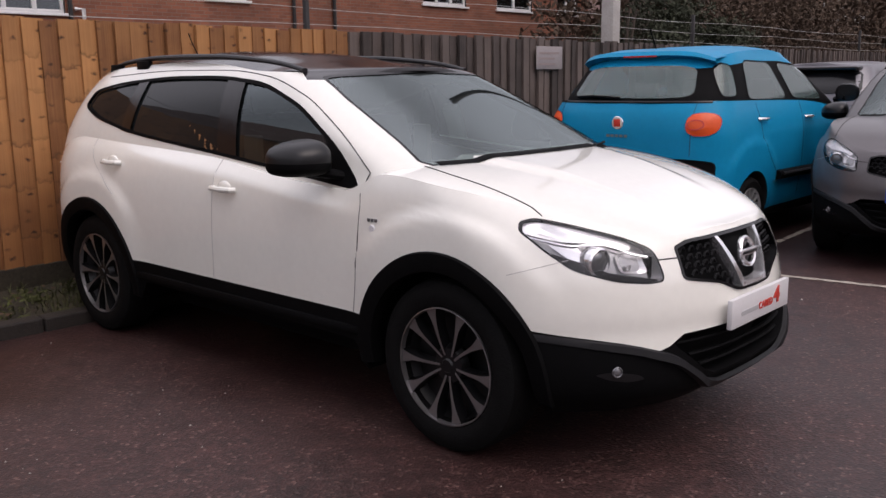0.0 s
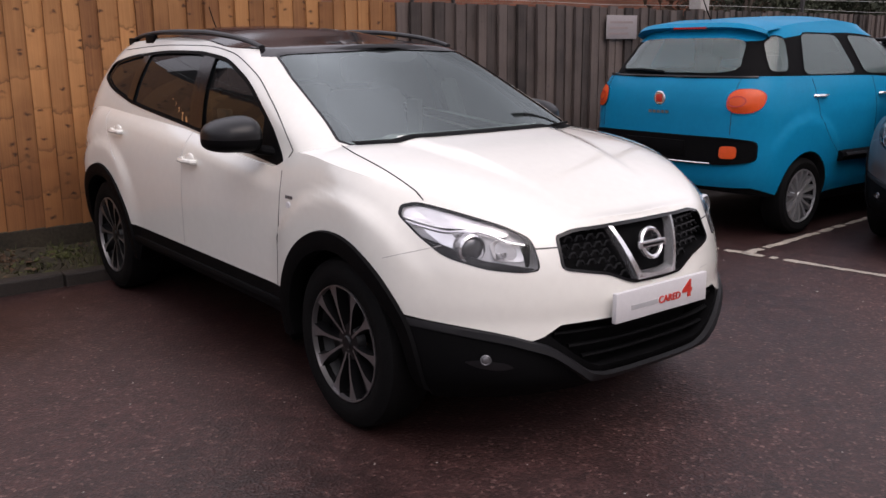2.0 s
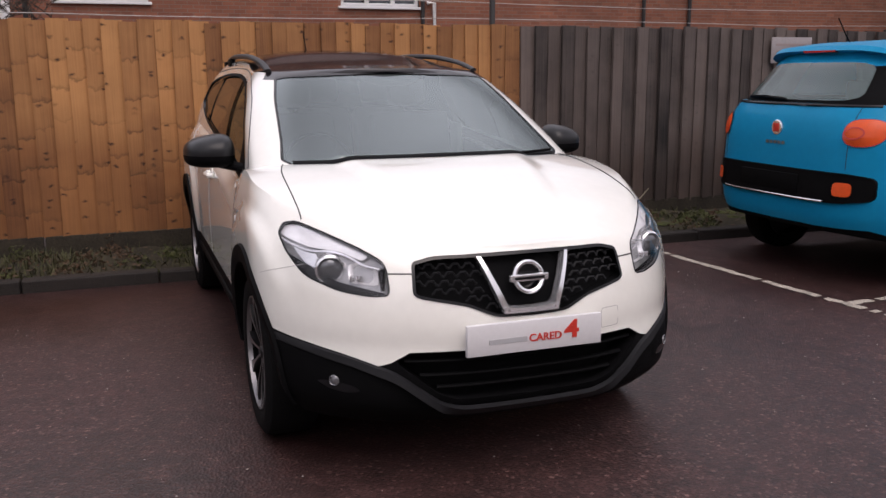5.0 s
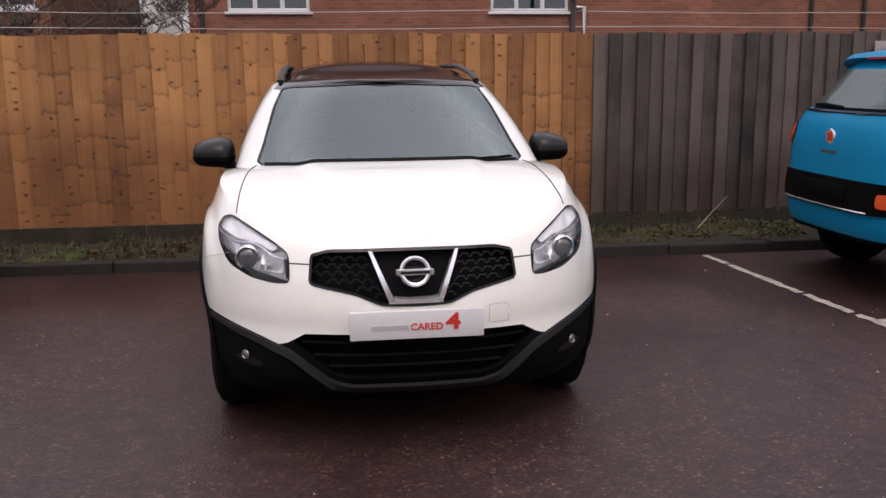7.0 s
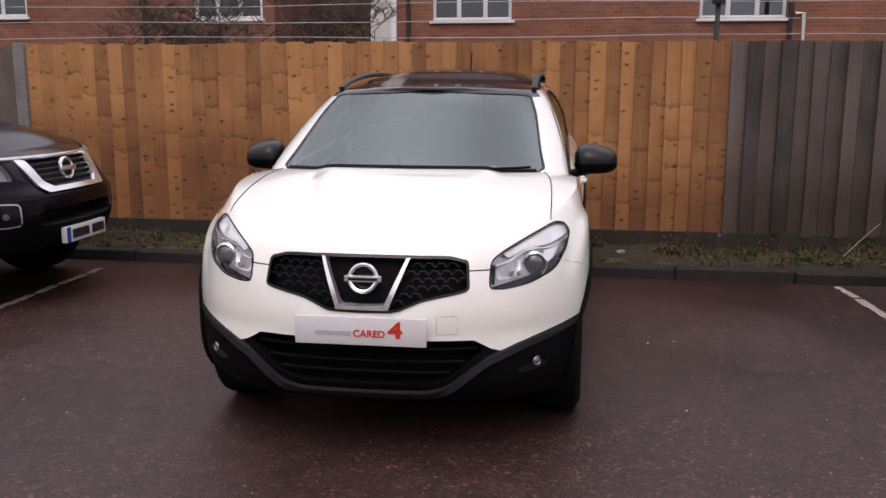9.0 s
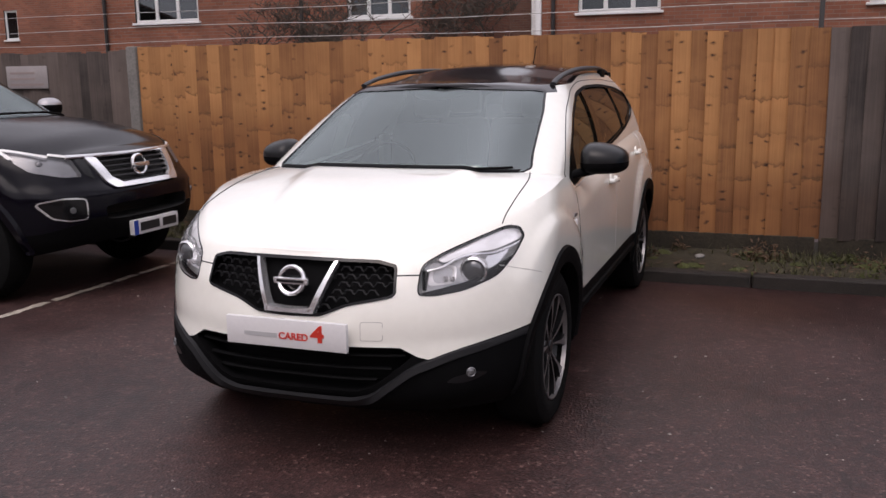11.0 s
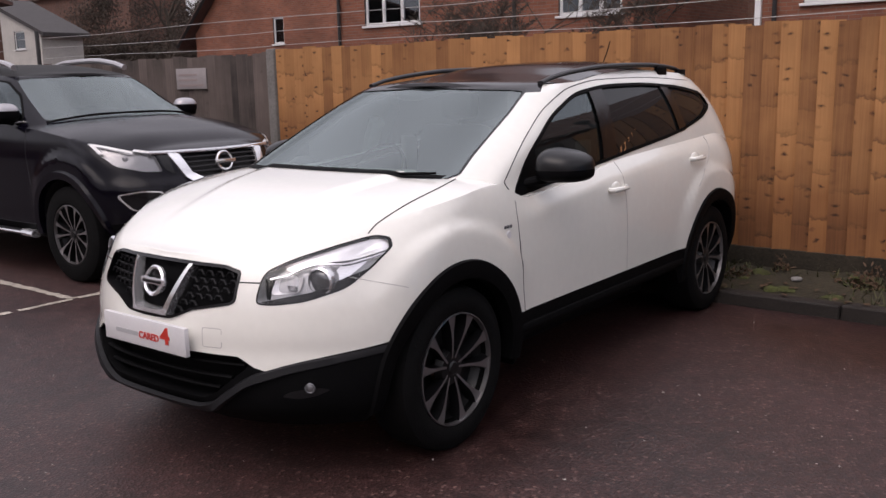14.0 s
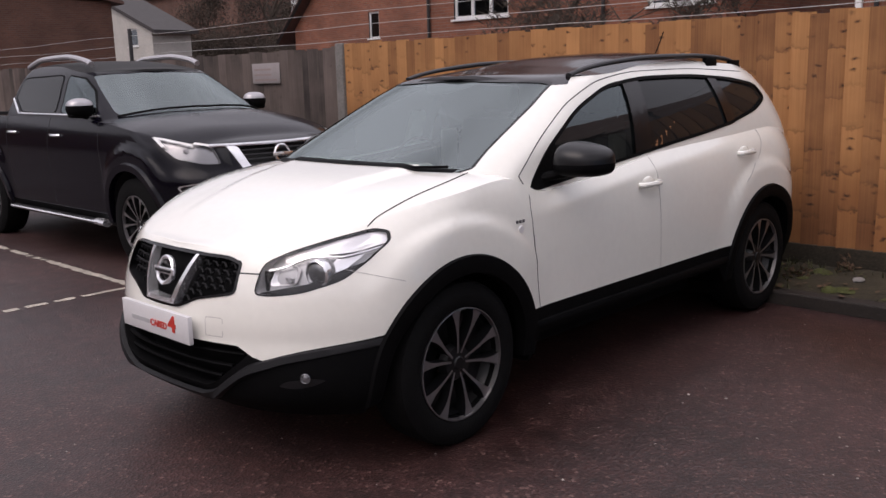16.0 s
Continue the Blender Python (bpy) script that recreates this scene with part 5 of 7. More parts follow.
        for name, a, b, tilt in (("door_pillar", 1.41, 1.57, 0.075), ("rear_pillar", 2.45, 2.55, -0.05)):
            part(name, patch(dense([(a, bot(a) + 0.001), (b, bot(b) + 0.001), (b + tilt, top(b) - 0.003), (a + tilt, top(a) - 0.003)], 0.05), on(side, 0.002), 4), GLOSSBLACK, car)
        part("window_seal", band(dlo, on(side, 0.004), -0.016), PLASTIC, car)
        part("pillar_trim", boxes((side * 0.615 - 0.02, side * 0.615 + 0.02, 1.44, 1.56, 0.75, 1.20), bevel=0.01, m=pose(0, 0, 0)), PALETRIM, car)
        # door shut lines
        for pts in ([(0.50, 0.50), (0.475, 0.65), (0.46, 0.85), (0.455, 0.95), (0.465, 1.0)], [(1.54, 0.50), (1.525, 0.75), (1.51, 1.09)], [(2.47, 0.86), (2.58, 0.93), (2.70, 1.00), (2.77, 1.08), (2.80, 1.17)]):
            f = curve(*[(z, y) for y, z in pts])
            zz = np.linspace(pts[0][1], pts[-1][1], 24)
            first = pts[0][0] < 0.6
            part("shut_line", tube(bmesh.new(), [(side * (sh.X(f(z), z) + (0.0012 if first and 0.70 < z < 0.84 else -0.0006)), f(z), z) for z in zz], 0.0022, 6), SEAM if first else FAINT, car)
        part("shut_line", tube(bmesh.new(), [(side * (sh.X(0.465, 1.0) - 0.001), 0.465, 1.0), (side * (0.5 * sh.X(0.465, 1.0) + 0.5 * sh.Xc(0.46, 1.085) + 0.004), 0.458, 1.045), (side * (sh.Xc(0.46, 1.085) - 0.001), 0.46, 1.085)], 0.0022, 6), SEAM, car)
        # seam between wing and bumper, and the short seams round the tail
        part("wing_line", tube(bmesh.new(), [(side * (sh.X(y, 0.835 - 0.32 * (y + 0.52)) - 0.0004), y, 0.835 - 0.32 * (y + 0.52)) for y in np.linspace(-0.50, -0.32, 10)], 0.0014, 6), FAINT, car)
        for z, a, b in ((1.14, 3.20, 3.36), (0.99, 3.24, 3.44)):
            part("tail_line", tube(bmesh.new(), [(side * (sh.X(y, z) + 0.0002), y, z) for y in np.linspace(a, b, 8)], 0.0022, 6), FAINT, car)
        # bonnet shut line, from the lamp to the screen
        y0 = sh.Y(0.735, 0.964)
        yy = np.linspace(y0 - 0.03, 0.30, 34)
        bx = curve((y0 - 0.03, 0.718), (-0.2, 0.716), (0.08, 0.704), (0.22, 0.680), (0.30, 0.655))
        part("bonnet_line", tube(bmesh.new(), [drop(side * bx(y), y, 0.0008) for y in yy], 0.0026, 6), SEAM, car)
        xx = np.linspace(0.41, 0.49, 8)
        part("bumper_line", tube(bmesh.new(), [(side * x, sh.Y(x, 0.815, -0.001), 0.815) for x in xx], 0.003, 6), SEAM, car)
        # roof rail with three feet
        rx, rz = curve((1.12, 0.575), (1.4, 0.57), (2.2, 0.565), (3.00, 0.545)), curve((1.12, 1.512), (1.25, 1.540), (1.45, 1.566), (1.85, 1.594), (2.4, 1.602), (2.75, 1.588), (2.92, 1.565), (3.00, 1.535))
        part("roof_rail", tube(bmesh.new(), [(side * rx(y), y, rz(y)) for y in np.linspace(1.12, 3.00, 36)], lambda f: 0.028 - 0.010 * abs(2 * f - 1), 10, flat=0.6), SATIN, car)
        part("rail_foot", boxes((side * 0.575 - 0.016, side * 0.575 + 0.016, 2.50, 2.63, 1.53, 1.59), bevel=0.006), PLASTIC, car)
        part("rail_foot", boxes((side * 0.562 - 0.016, side * 0.562 + 0.016, 2.84, 2.96, 1.50, 1.575), bevel=0.006), PLASTIC, car)
        yy = np.linspace(0.46, 2.88, 44)
        gz = curve((0.46, 1.085), (0.6, 1.19), (0.75, 1.28), (1.0, 1.40), (1.32, 1.487), (1.7, 1.522), (2.2, 1.528), (2.95, 1.50))
        part("roof_gutter", tube(bmesh.new(), [(side * (sh.Xc(y, gz(y)) - 0.001), y, gz(y)) for y in yy], 0.003, 6), SEAM, car)
        # arch trims
        for y in fixed:
            bm = bmesh.new()
            aa = np.linspace(-0.12, 3.2616, 44)
            rows = []
            for a in aa:
                row = []
                for r, out in ((0.395, -0.05), (0.397, 0.006), (0.425, 0.014), (0.470, 0.012), (0.476, -0.003)):
                    py, pz = y + r * math.cos(a), 0.345 + r * math.sin(a)
                    pz = max(pz, 0.28)
                    row.append(bm.verts.new((side * (sh.X(y + 0.46 * math.cos(a), max(0.3, 0.345 + 0.46 * math.sin(a))) + out), py, pz)))
                rows.append(row)
            for p, q in zip(rows, rows[1:]):
                for j in range(4):
                    bm.faces.new((p[j], p[j + 1], q[j + 1], q[j]))
            bmesh.ops.recalc_face_normals(bm, faces=bm.faces)
            part("arch_trim", bm, PLASTIC, car)
        # sill moulding
        bm = bmesh.new()
        box(bm, side * 0.845 - 0.03, side * 0.845 + 0.033, 0.46, 2.32, 0.40, 0.44, bevel=0.012)
        part("sill_moulding", bm, PLASTIC, car)
        # door handles
        for y, z in ((1.42, 0.957), (2.52, 1.03)):
            x = sh.X(y, z)
            bm = bmesh.new()
            bmesh.ops.create_uvsphere(bm, u_segments=18, v_segments=10, radius=1, matrix=Matrix.LocRotScale((side * (x - 0.006), y, z + 0.004), None, (0.012, 0.062, 0.034)))
            h = part("handle_cup", bm, paint, car)
            pts = [(side * (x + d), y + q, z) for q, d in ((-0.095, 0.0), (-0.08, 0.022), (0, 0.034), (0.08, 0.022), (0.095, 0.0))]
            part("door_handle", tube(bmesh.new(), pts, 0.0135, 8), paint, car)
        # door mirror
        bm = bmesh.new()
        bmesh.ops.create_uvsphere(bm, u_segments=28, v_segments=18, radius=1)
        for v in bm.verts:
            x, y, z = v.co
            x = math.copysign(abs(x) ** 0.62, x)
            z = math.copysign(abs(z) ** 0.66, z)
            y = y if y < 0 else min(y, 0.30)
            f = (x + 1) / 2
            rise, fall = 0.104 - 0.038 * f**1.6, 0.066 - 0.006 * f
            v.co = (side * (0.930 + 0.116 * x), 0.768 + 0.14 * y + 0.03 * x, 1.124 + (rise if z > 0 else fall) * z)
        bmesh.ops.recalc_face_normals(bm, faces=bm.faces)
        # upper half greyer, lower half blacker: light from the sky put into materials
        for fc in bm.faces:
            fc.material_index = 1 if fc.calc_center_median().z < 1.122 else 0
        mir = part("door_mirror", bm, [CAPBLACK, PLASTIC], car, "black door mirror, lower half coloured darker for shade")
        part("mirror_stalk", tube(bmesh.new(), [(side * 0.77, 0.63, 1.06), (side * 0.82, 0.68, 1.07), (side * 0.88, 0.74, 1.08)], 0.032, 10, flat=0.7), PLASTIC, mir)
        part("mirror_glass", boxes((side * 0.925 - 0.085, side * 0.925 + 0.085, 0.800, 0.806, 1.075, 1.172), bevel=0.002), CHROME, mir)
        part("quarter_plate", patch(dense([(0.50, 1.010), (0.74, 1.034), (0.76, 1.225), (0.70, 1.185)], 0.04), on(side, 0.001), 3), PLASTIC, car)
        # headlamp: bowl, projector, reflectors and cover
        hl = part("headlamp", patch(lamp, lambda x, z: (side * x * 0.985, sh.Y(x, z, -0.045), z), 6), LAMPGREY, car, "clear headlamp with projector lens")
        part("lamp_cover", patch(lamp, lambda x, z: (side * x, sh.Y(x, z, 0.0), z), 8), LENS, hl).visible_shadow = False
        part("lamp_border", band(lamp, lambda x, z: (side * x, sh.Y(x, z, 0.002), z), -0.0055), GLOSSBLACK, hl)
        # black lower edge of the bowl, its shade put into the panel's colour
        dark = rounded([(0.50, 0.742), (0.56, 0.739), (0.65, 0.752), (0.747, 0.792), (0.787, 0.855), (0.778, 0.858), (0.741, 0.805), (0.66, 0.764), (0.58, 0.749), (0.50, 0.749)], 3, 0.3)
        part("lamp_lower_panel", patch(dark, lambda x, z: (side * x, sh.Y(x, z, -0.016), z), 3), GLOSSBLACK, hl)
        part("lamp_end_panel", boxes((side * 0.492, side * 0.507, sh.Y(0.5, 0.79, -0.06), sh.Y(0.5, 0.79, -0.030), 0.748, 0.825)) if side > 0 else boxes((-0.507, -0.492, sh.Y(0.5, 0.79, -0.06), sh.Y(0.5, 0.79, -0.030), 0.748, 0.825)), GLOSSBLACK, hl)
        inner = rounded([(0.512, 0.765), (0.512, 0.822), (0.56, 0.842), (0.605, 0.835), (0.605, 0.772)], 4, 0.3)
        part("reflector", patch(inner, lambda x, z: (side * x, sh.Y(x, z, -0.030) + 0.05 * math.exp(-((x - 0.555) ** 2 + (z - 0.803) ** 2) / 0.0012), z), 8), MATRIX, hl)
        upper = rounded([(0.53, 0.866), (0.66, 0.924), (0.735, 0.950), (0.772, 0.942), (0.792, 0.912), (0.72, 0.882), (0.66, 0.880), (0.60, 0.872), (0.56, 0.848)], 4, 0.3)
        part("reflector", patch(upper, lambda x, z: (side * x, sh.Y(x, z, -0.028) + 0.03 * math.exp(-((x - 0.725) ** 2 + (z - 0.905) ** 2) / 0.0008), z), 8), MATRIX, hl)
        outer = rounded([(0.705, 0.815), (0.735, 0.83), (0.765, 0.885), (0.70, 0.872), (0.69, 0.84)], 4, 0.3)
        part("reflector", patch(outer, lambda x, z: (side * x, sh.Y(x, z, -0.026), z), 5), CHROME, hl)
        dv = curve((0.508, 0.825), (0.56, 0.838), (0.60, 0.862), (0.65, 0.876), (0.71, 0.872), (0.76, 0.886), (0.798, 0.905))
        part("lamp_divider", tube(bmesh.new(), [(side * x, sh.Y(x, dv(x), -0.018), dv(x)) for x in np.linspace(0.508, 0.796, 22)], 0.005, 6), CHROME, hl)
        py = sh.Y(0.66, 0.815, -0.030)
        ring = Matrix.Translation((side * 0.66, py, 0.815)) @ Matrix.Rotation(radians(side * 12), 4, "Z") @ Matrix.Rotation(radians(90), 4, "X")
        bm = bmesh.new()
        lathe(bm, [(0.042, 0.0), (0.047, 0.014), (0.054, 0.008), (0.057, -0.04), (0.042, -0.04)], 32, "z")
        bmesh.ops.transform(bm, matrix=ring, verts=bm.verts)
        part("projector_ring", bm, CHROME, hl)
        bm = bmesh.new()
        bmesh.ops.create_uvsphere(bm, u_segments=24, v_segments=14, radius=0.043, matrix=ring @ Matrix.Diagonal((1, 1, 0.45, 1)))
        part("projector_lens", bm, PROJECTOR, hl)
        for k in range(2):
            part("lamp_block", boxes((side * (0.575 + 0.024 * k) - 0.009, side * (0.575 + 0.024 * k) + 0.009, sh.Y(0.58, 0.79, -0.035), sh.Y(0.58, 0.79, -0.022), 0.782, 0.803), bevel=0.002), CHROME, hl)
        # fog lamp in its hollow
        fy = sh.Y(0.676, 0.432, 0.0)
        fog = part("fog_lamp_surround", patch(rounded([(0.58, 0.40), (0.60, 0.455), (0.70, 0.475), (0.76, 0.455), (0.74, 0.405), (0.66, 0.375)], 4, 0.3), lambda x, z: (side * x, sh.Y(x, z, 0.003), z), 4), PLASTIC, car)
        part("fog_lens", patch(rounded([(0.60, 0.405), (0.625, 0.425), (0.70, 0.435), (0.735, 0.425), (0.70, 0.405), (0.65, 0.395)], 4, 0.3), lambda x, z: (side * x, sh.Y(x, z, 0.006), z), 3), GLOSSBLACK, fog)
        bm = bmesh.new()
        lathe(bm, [(0.001, 0.004), (0.010, 0.003), (0.014, 0.0), (0.017, 0.004), (0.020, 0.0), (0.001, -0.01)], 24, "z")
        bmesh.ops.transform(bm, matrix=Matrix.Translation((side * 0.682, fy - 0.004, 0.436)) @ Matrix.Rotation(radians(side * 38), 4, "Z") @ Matrix.Rotation(radians(90), 4, "X"), verts=bm.verts)
        part("fog_lamp", bm, FOG, fog)
        # wing badge
        bx = side * sh.X(0.375, 0.903)
        part("wing_badge", boxes(*[(bx - 0.004, bx + 0.003, 0.345 + 0.021 * k, 0.361 + 0.021 * k, 0.896, 0.910) for k in range(3)], bevel=0.002), FOG, car, "small dull chrome wing lettering")
        bm = bmesh.new()
        lathe(bm, [(0.001, 0.005), (0.015, 0.005), (0.018, 0.0), (0.001, -0.002)], 18)
        bmesh.ops.transform(bm, matrix=Matrix.Translation((side * sh.X(0.375, 0.868), 0.375, 0.868)) @ Matrix.Rotation(radians(180 if side < 0 else 0), 4, "Z"), verts=bm.verts)
        part("wing_emblem", bm, PLATE, car)
        # tail lamp
        part("tail_lamp", patch(rounded([(0.50, 0.90), (0.50, 1.08), (0.72, 1.13), (0.74, 0.92)], 4, 0.3), lambda x, z: (side * x, sh.Yr(x, z, 0.004), z), 5), RED, car)
    # near-black box added to keep the space under the car dark
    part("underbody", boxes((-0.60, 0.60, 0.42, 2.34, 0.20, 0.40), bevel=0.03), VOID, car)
    # grille: near-black sheet for the shade behind, mesh bars, emblem with its V
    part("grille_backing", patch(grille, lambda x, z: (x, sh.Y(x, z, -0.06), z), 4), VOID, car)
    inside = curve((0.0, 0.665), (0.135, 0.668), (0.24, 0.712), (0.41, 0.745))
    for side in (1, -1):
        bm = bmesh.new()
        for r in range(7):
            z = 0.69 + 0.028 * r
            for k in range(10):
                x = 0.046 * k + (0.023 if r % 2 else 0.0)
                if 0.205 - 0.39 * (0.868 - z) < x < 0.400 and inside(x) + 0.012 < z < 0.862:
                    y = sh.Y(x, z, -0.030)
                    tube(bm, [(side * (x + d), y, z + e) for d, e in ((-0.024, -0.004), (-0.018, -0.002), (-0.010, 0.011), (0.010, 0.011), (0.018, -0.002), (0.024, -0.004))], 0.0046, 5)
        part("grille_mesh", bm, LIP, car)
    part("grille_border", band(grille, lambda x, z: (x, sh.Y(x, z, 0.003), z), -0.010), GLOSSBLACK, car)
    bm = bmesh.new()

    def strip(left, right):
        """A bar on the nose between two lines of (x, z), with sides."""
        rows = [[bm.verts.new((x, sh.Y(x, z, o), z)) for (x, z), o in ((p, -0.035), (p, 0.004), (q, 0.008), (q, -0.035))] for p, q in zip(left, right)]
        for p, q in zip(rows, rows[1:]):
            for j in range(3):
                bm.faces.new((p[j], p[j + 1], q[j + 1], q[j]))
        bm.faces.new(rows[0])
        bm.faces.new(rows[-1][::-1])

    for side in (1, -1):
        out = [(side * (0.180 - 0.073 * f), 0.866 - 0.188 * f) for f in np.linspace(0, 1, 9)]
        strip(out, [(x - side * (0.015 + 0.009 * k / 8), z) for k, (x, z) in enumerate(out)])
    strip([(x, 0.670) for x in np.linspace(-0.106, 0.106, 9)], [(x, 0.694 - 0.008 * (1 - (x / 0.106) ** 2)) for x in np.linspace(-0.106, 0.106, 9)])
    bmesh.ops.recalc_face_normals(bm, faces=bm.faces)
    part("grille_v", bm, CHROME, car, "chrome V of the grille", smooth=20)
    bm = bmesh.new()
    lathe(bm, [(0.046, 0.0), (0.046, 0.010), (0.054, 0.014), (0.061, 0.008), (0.061, -0.004)], 40, "z")
    bmesh.ops.transform(bm, matrix=Matrix.Translation((0, -0.818, 0.788)) @ Matrix.Rotation(radians(74), 4, "X"), verts=bm.verts)
    emb = part("emblem_ring", bm, CHROME, car)
    part("emblem_bar", boxes((-0.075, 0.075, -0.834, -0.818, 0.775, 0.801), bevel=0.004), CHROME, emb)
    part("emblem_strip", boxes((-0.058, 0.058, -0.838, -0.833, 0.783, 0.793), bevel=0.001), GLOSSBLACK, emb)
    part("emblem_back", patch([(0.056 * math.cos(a), 0.788 + 0.056 * math.sin(a)) for a in np.linspace(0, 6.2832, 25)[:-1]], lambda x, z: (x, -0.808 + 0.06 * (z - 0.788), z), 2), GLOSSBLACK, emb)
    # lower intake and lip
    # near-black sheet in place of the shade deep in the intake
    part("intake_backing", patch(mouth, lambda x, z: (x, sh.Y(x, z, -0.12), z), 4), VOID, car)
    for z, w in ((0.51, 0.45), (0.46, 0.40), (0.415, 0.345)):
        part("intake_slat", tube(bmesh.new(), [(x, sh.Y(x, z, -0.03), z) for x in np.linspace(-w, w, 24)], 0.011, 8, flat=0.7), PLASTIC, car)
    lip = curve((0.0, 0.320), (0.24, 0.322), (0.32, 0.340), (0.40, 0.394), (0.50, 0.464), (0.56, 0.486), (0.62, 0.507), (0.72, 0.529), (0.80, 0.545), (0.86, 0.557))
    bm = bmesh.new()
    rows = []
    for x in np.linspace(-0.855, 0.855, 110):
        z = lip(abs(x))
        k = 1 - 0.55 * min(1, max(0, (abs(x) - 0.40) / 0.40))
        w = 0.010 + 0.012 * k
        rows.append([bm.verts.new((x, sh.Y(x, zz, o), zz)) for zz, o in ((z - w, -0.001), (z - w * 0.8, 0.002 + 0.026 * k * k), (z + w * 0.6, 0.002 + 0.018 * k * k), (z + w, -0.001))])
    for p, q in zip(rows, rows[1:]):
        for j in range(3):
            bm.faces.new((p[j], p[j + 1], q[j + 1], q[j]))
    bmesh.ops.recalc_face_normals(bm, faces=bm.faces)
    part("bumper_lip", bm, LIP, car, "satin grey bumper lip")
    # tow-eye cover
    part("tow_eye_cover", band(rounded([(0.295, 0.575), (0.295, 0.645), (0.375, 0.645), (0.375, 0.575)], 4, 0.1), lambda x, z: (x, sh.Y(x, z, 0.0008), z), 0.0022), FAINT, car)
    # plate
    py = sh.Y(0.0, 0.59, 0.018)
    pl = part("number_plate", boxes((-0.262, 0.262, py - 0.006, py + 0.014, 0.536, 0.648), bevel=0.003), PLATE, car, "white dealer plate with red print")
    if print_plate:
        part("plate_bar", boxes((-0.18, -0.035, py - 0.008, py - 0.005, 0.575, 0.592)), GREYPRINT, pl)
        me = text_mesh("CARED", 0.038, bold=0.0007)
        me.materials.append(REDPRINT)
        same_mesh("plate_word", me, pl, pose(-0.028, py - 0.0075, 0.583, 90, 0, 0) @ Matrix.Diagonal((1.05, 1, 1, 1)))
        me = text_mesh("4", 0.088, bold=0.003)
        me.materials.append(REDPRINT)
        same_mesh("plate_digit", me, pl, pose(0.113, py - 0.0075, 0.598, 90, 0, 0) @ Matrix.Diagonal((1.25, 1, 1, 1)))
    else:
        part("plate_bar", boxes((-0.19, 0.24, py - 0.008, py - 0.005, 0.565, 0.62)), BLACKPRINT, pl)
        part("plate_band", boxes((-0.262, -0.215, py - 0.008, py - 0.005, 0.537, 0.647)), BLUEPRINT, pl)
    # scuttle and wipers
    bm = bmesh.new()
    rows = []
    for x in np.linspace(-0.63, 0.63, 40):
        y = sh.Yc(min(abs(x), 0.69), 1.115, 0.0)
        base = max(drop(x, y - 0.03)[2], 1.03)
        rows.append([bm.verts.new((x, y - 0.024, max(drop(x, y - 0.024)[2], 1.02) + 0.001)), bm.verts.new((x, y - 0.012, base + 0.008)), bm.verts.new((x, y + 0.02, base + 0.014))])
    for p, q in zip(rows, rows[1:]):
        for j in range(2):
            bm.faces.new((p[j], p[j + 1], q[j + 1], q[j]))
    part("scuttle", bm, PLASTIC, car)
    for x0, x1 in ((-0.02, 0.60), (-0.42, 0.10)):
        part("wiper", tube(bmesh.new(), [(x, sh.Yc(x, 1.120 + 0.015 * (x1 - x) / (x1 - x0), 0.016), 1.122 + 0.018 * abs(x - x0) / (x1 - x0)) for x in np.linspace(x0, x1, 14)], 0.0065, 6), PLASTIC, car)
    # aerial
    part("aerial", tube(bmesh.new(), [(0.0, 2.85, 1.57), (0.0, 2.95, 1.70), (0.0, 3.00, 1.78)], 0.004, 6), PLASTIC, car)
    # inside
    bm = boxes((-0.66, 0.66, 0.44, 0.80, 0.70, 1.07), bevel=0.05)
    part("dashboard", bm, CABIN, car)
    part("cabin_floor", boxes((-0.70, 0.70, 0.5, 3.25, 0.545, 0.556)), CABIN, car)
    bm = bmesh.new()
    lathe(bm, [(0.175, 0.0), (0.185, 0.012), (0.195, 0.0), (0.185, -0.012)], 28, "z")
    bmesh.ops.transform(bm, matrix=Matrix.Translation((-0.36, 0.92, 1.02)) @ Matrix.Rotation(radians(65), 4, "X"), verts=bm.verts)
    part("steering_wheel", bm, CABIN, car)
    for y, xs in ((1.45, (-0.36, 0.36)), (2.25, (-0.40, 0.0, 0.40))):
        for x in xs:
            w = 0.25 if y < 2 else 0.19
            bm = boxes((x - w, x + w, y - 0.45, y + 0.05, 0.62, 0.76), bevel=0.04)
            seat = part("seat", bm, TRIMGREY, car)
            part("backrest", boxes((x - w, x + w, -0.07, 0.07, 0.0, 0.58), bevel=0.05, m=pose(0, y + 0.08, 0.70, -14, 0, 0)), TRIMGREY, seat)
            part("headrest", boxes((x - 0.12, x + 0.12, -0.05, 0.05, 0.62, 0.78), bevel=0.035, m=pose(0, y + 0.08, 0.70, -14, 0, 0)), TRIMGREY, seat)
    # wheels
    for side in (1, -1):
        for y in fixed:
            mm = pose(side * 0.755, y, 0.359, 8 if side > 0 else 20, 0, 0)
            wheel(car, mm if side > 0 else mm @ pose(0, 0, 0, 0, 0, 180), 0.347, 0.236, 0.215, 10, "twin", ALLOY)
    return car


crossover(pose(0, 0, 0), WHITE, "white crossover with black glass roof, parked at the kerb", True)


# ---- turquoise hatchback, silver hatchback, dark pickup ----
def arches(sh, axles, radius, r, x0):
    out = []
    for side in (1, -1):
        for y in axles:
            bm = bmesh.new()
            prism(bm, [(y + r * math.cos(a), radius + r * math.sin(a)) for a in np.linspace(0, 6.2832, 41)[:-1]], "x", side * x0, side * 1.2)
            out.append(bm)
    return out


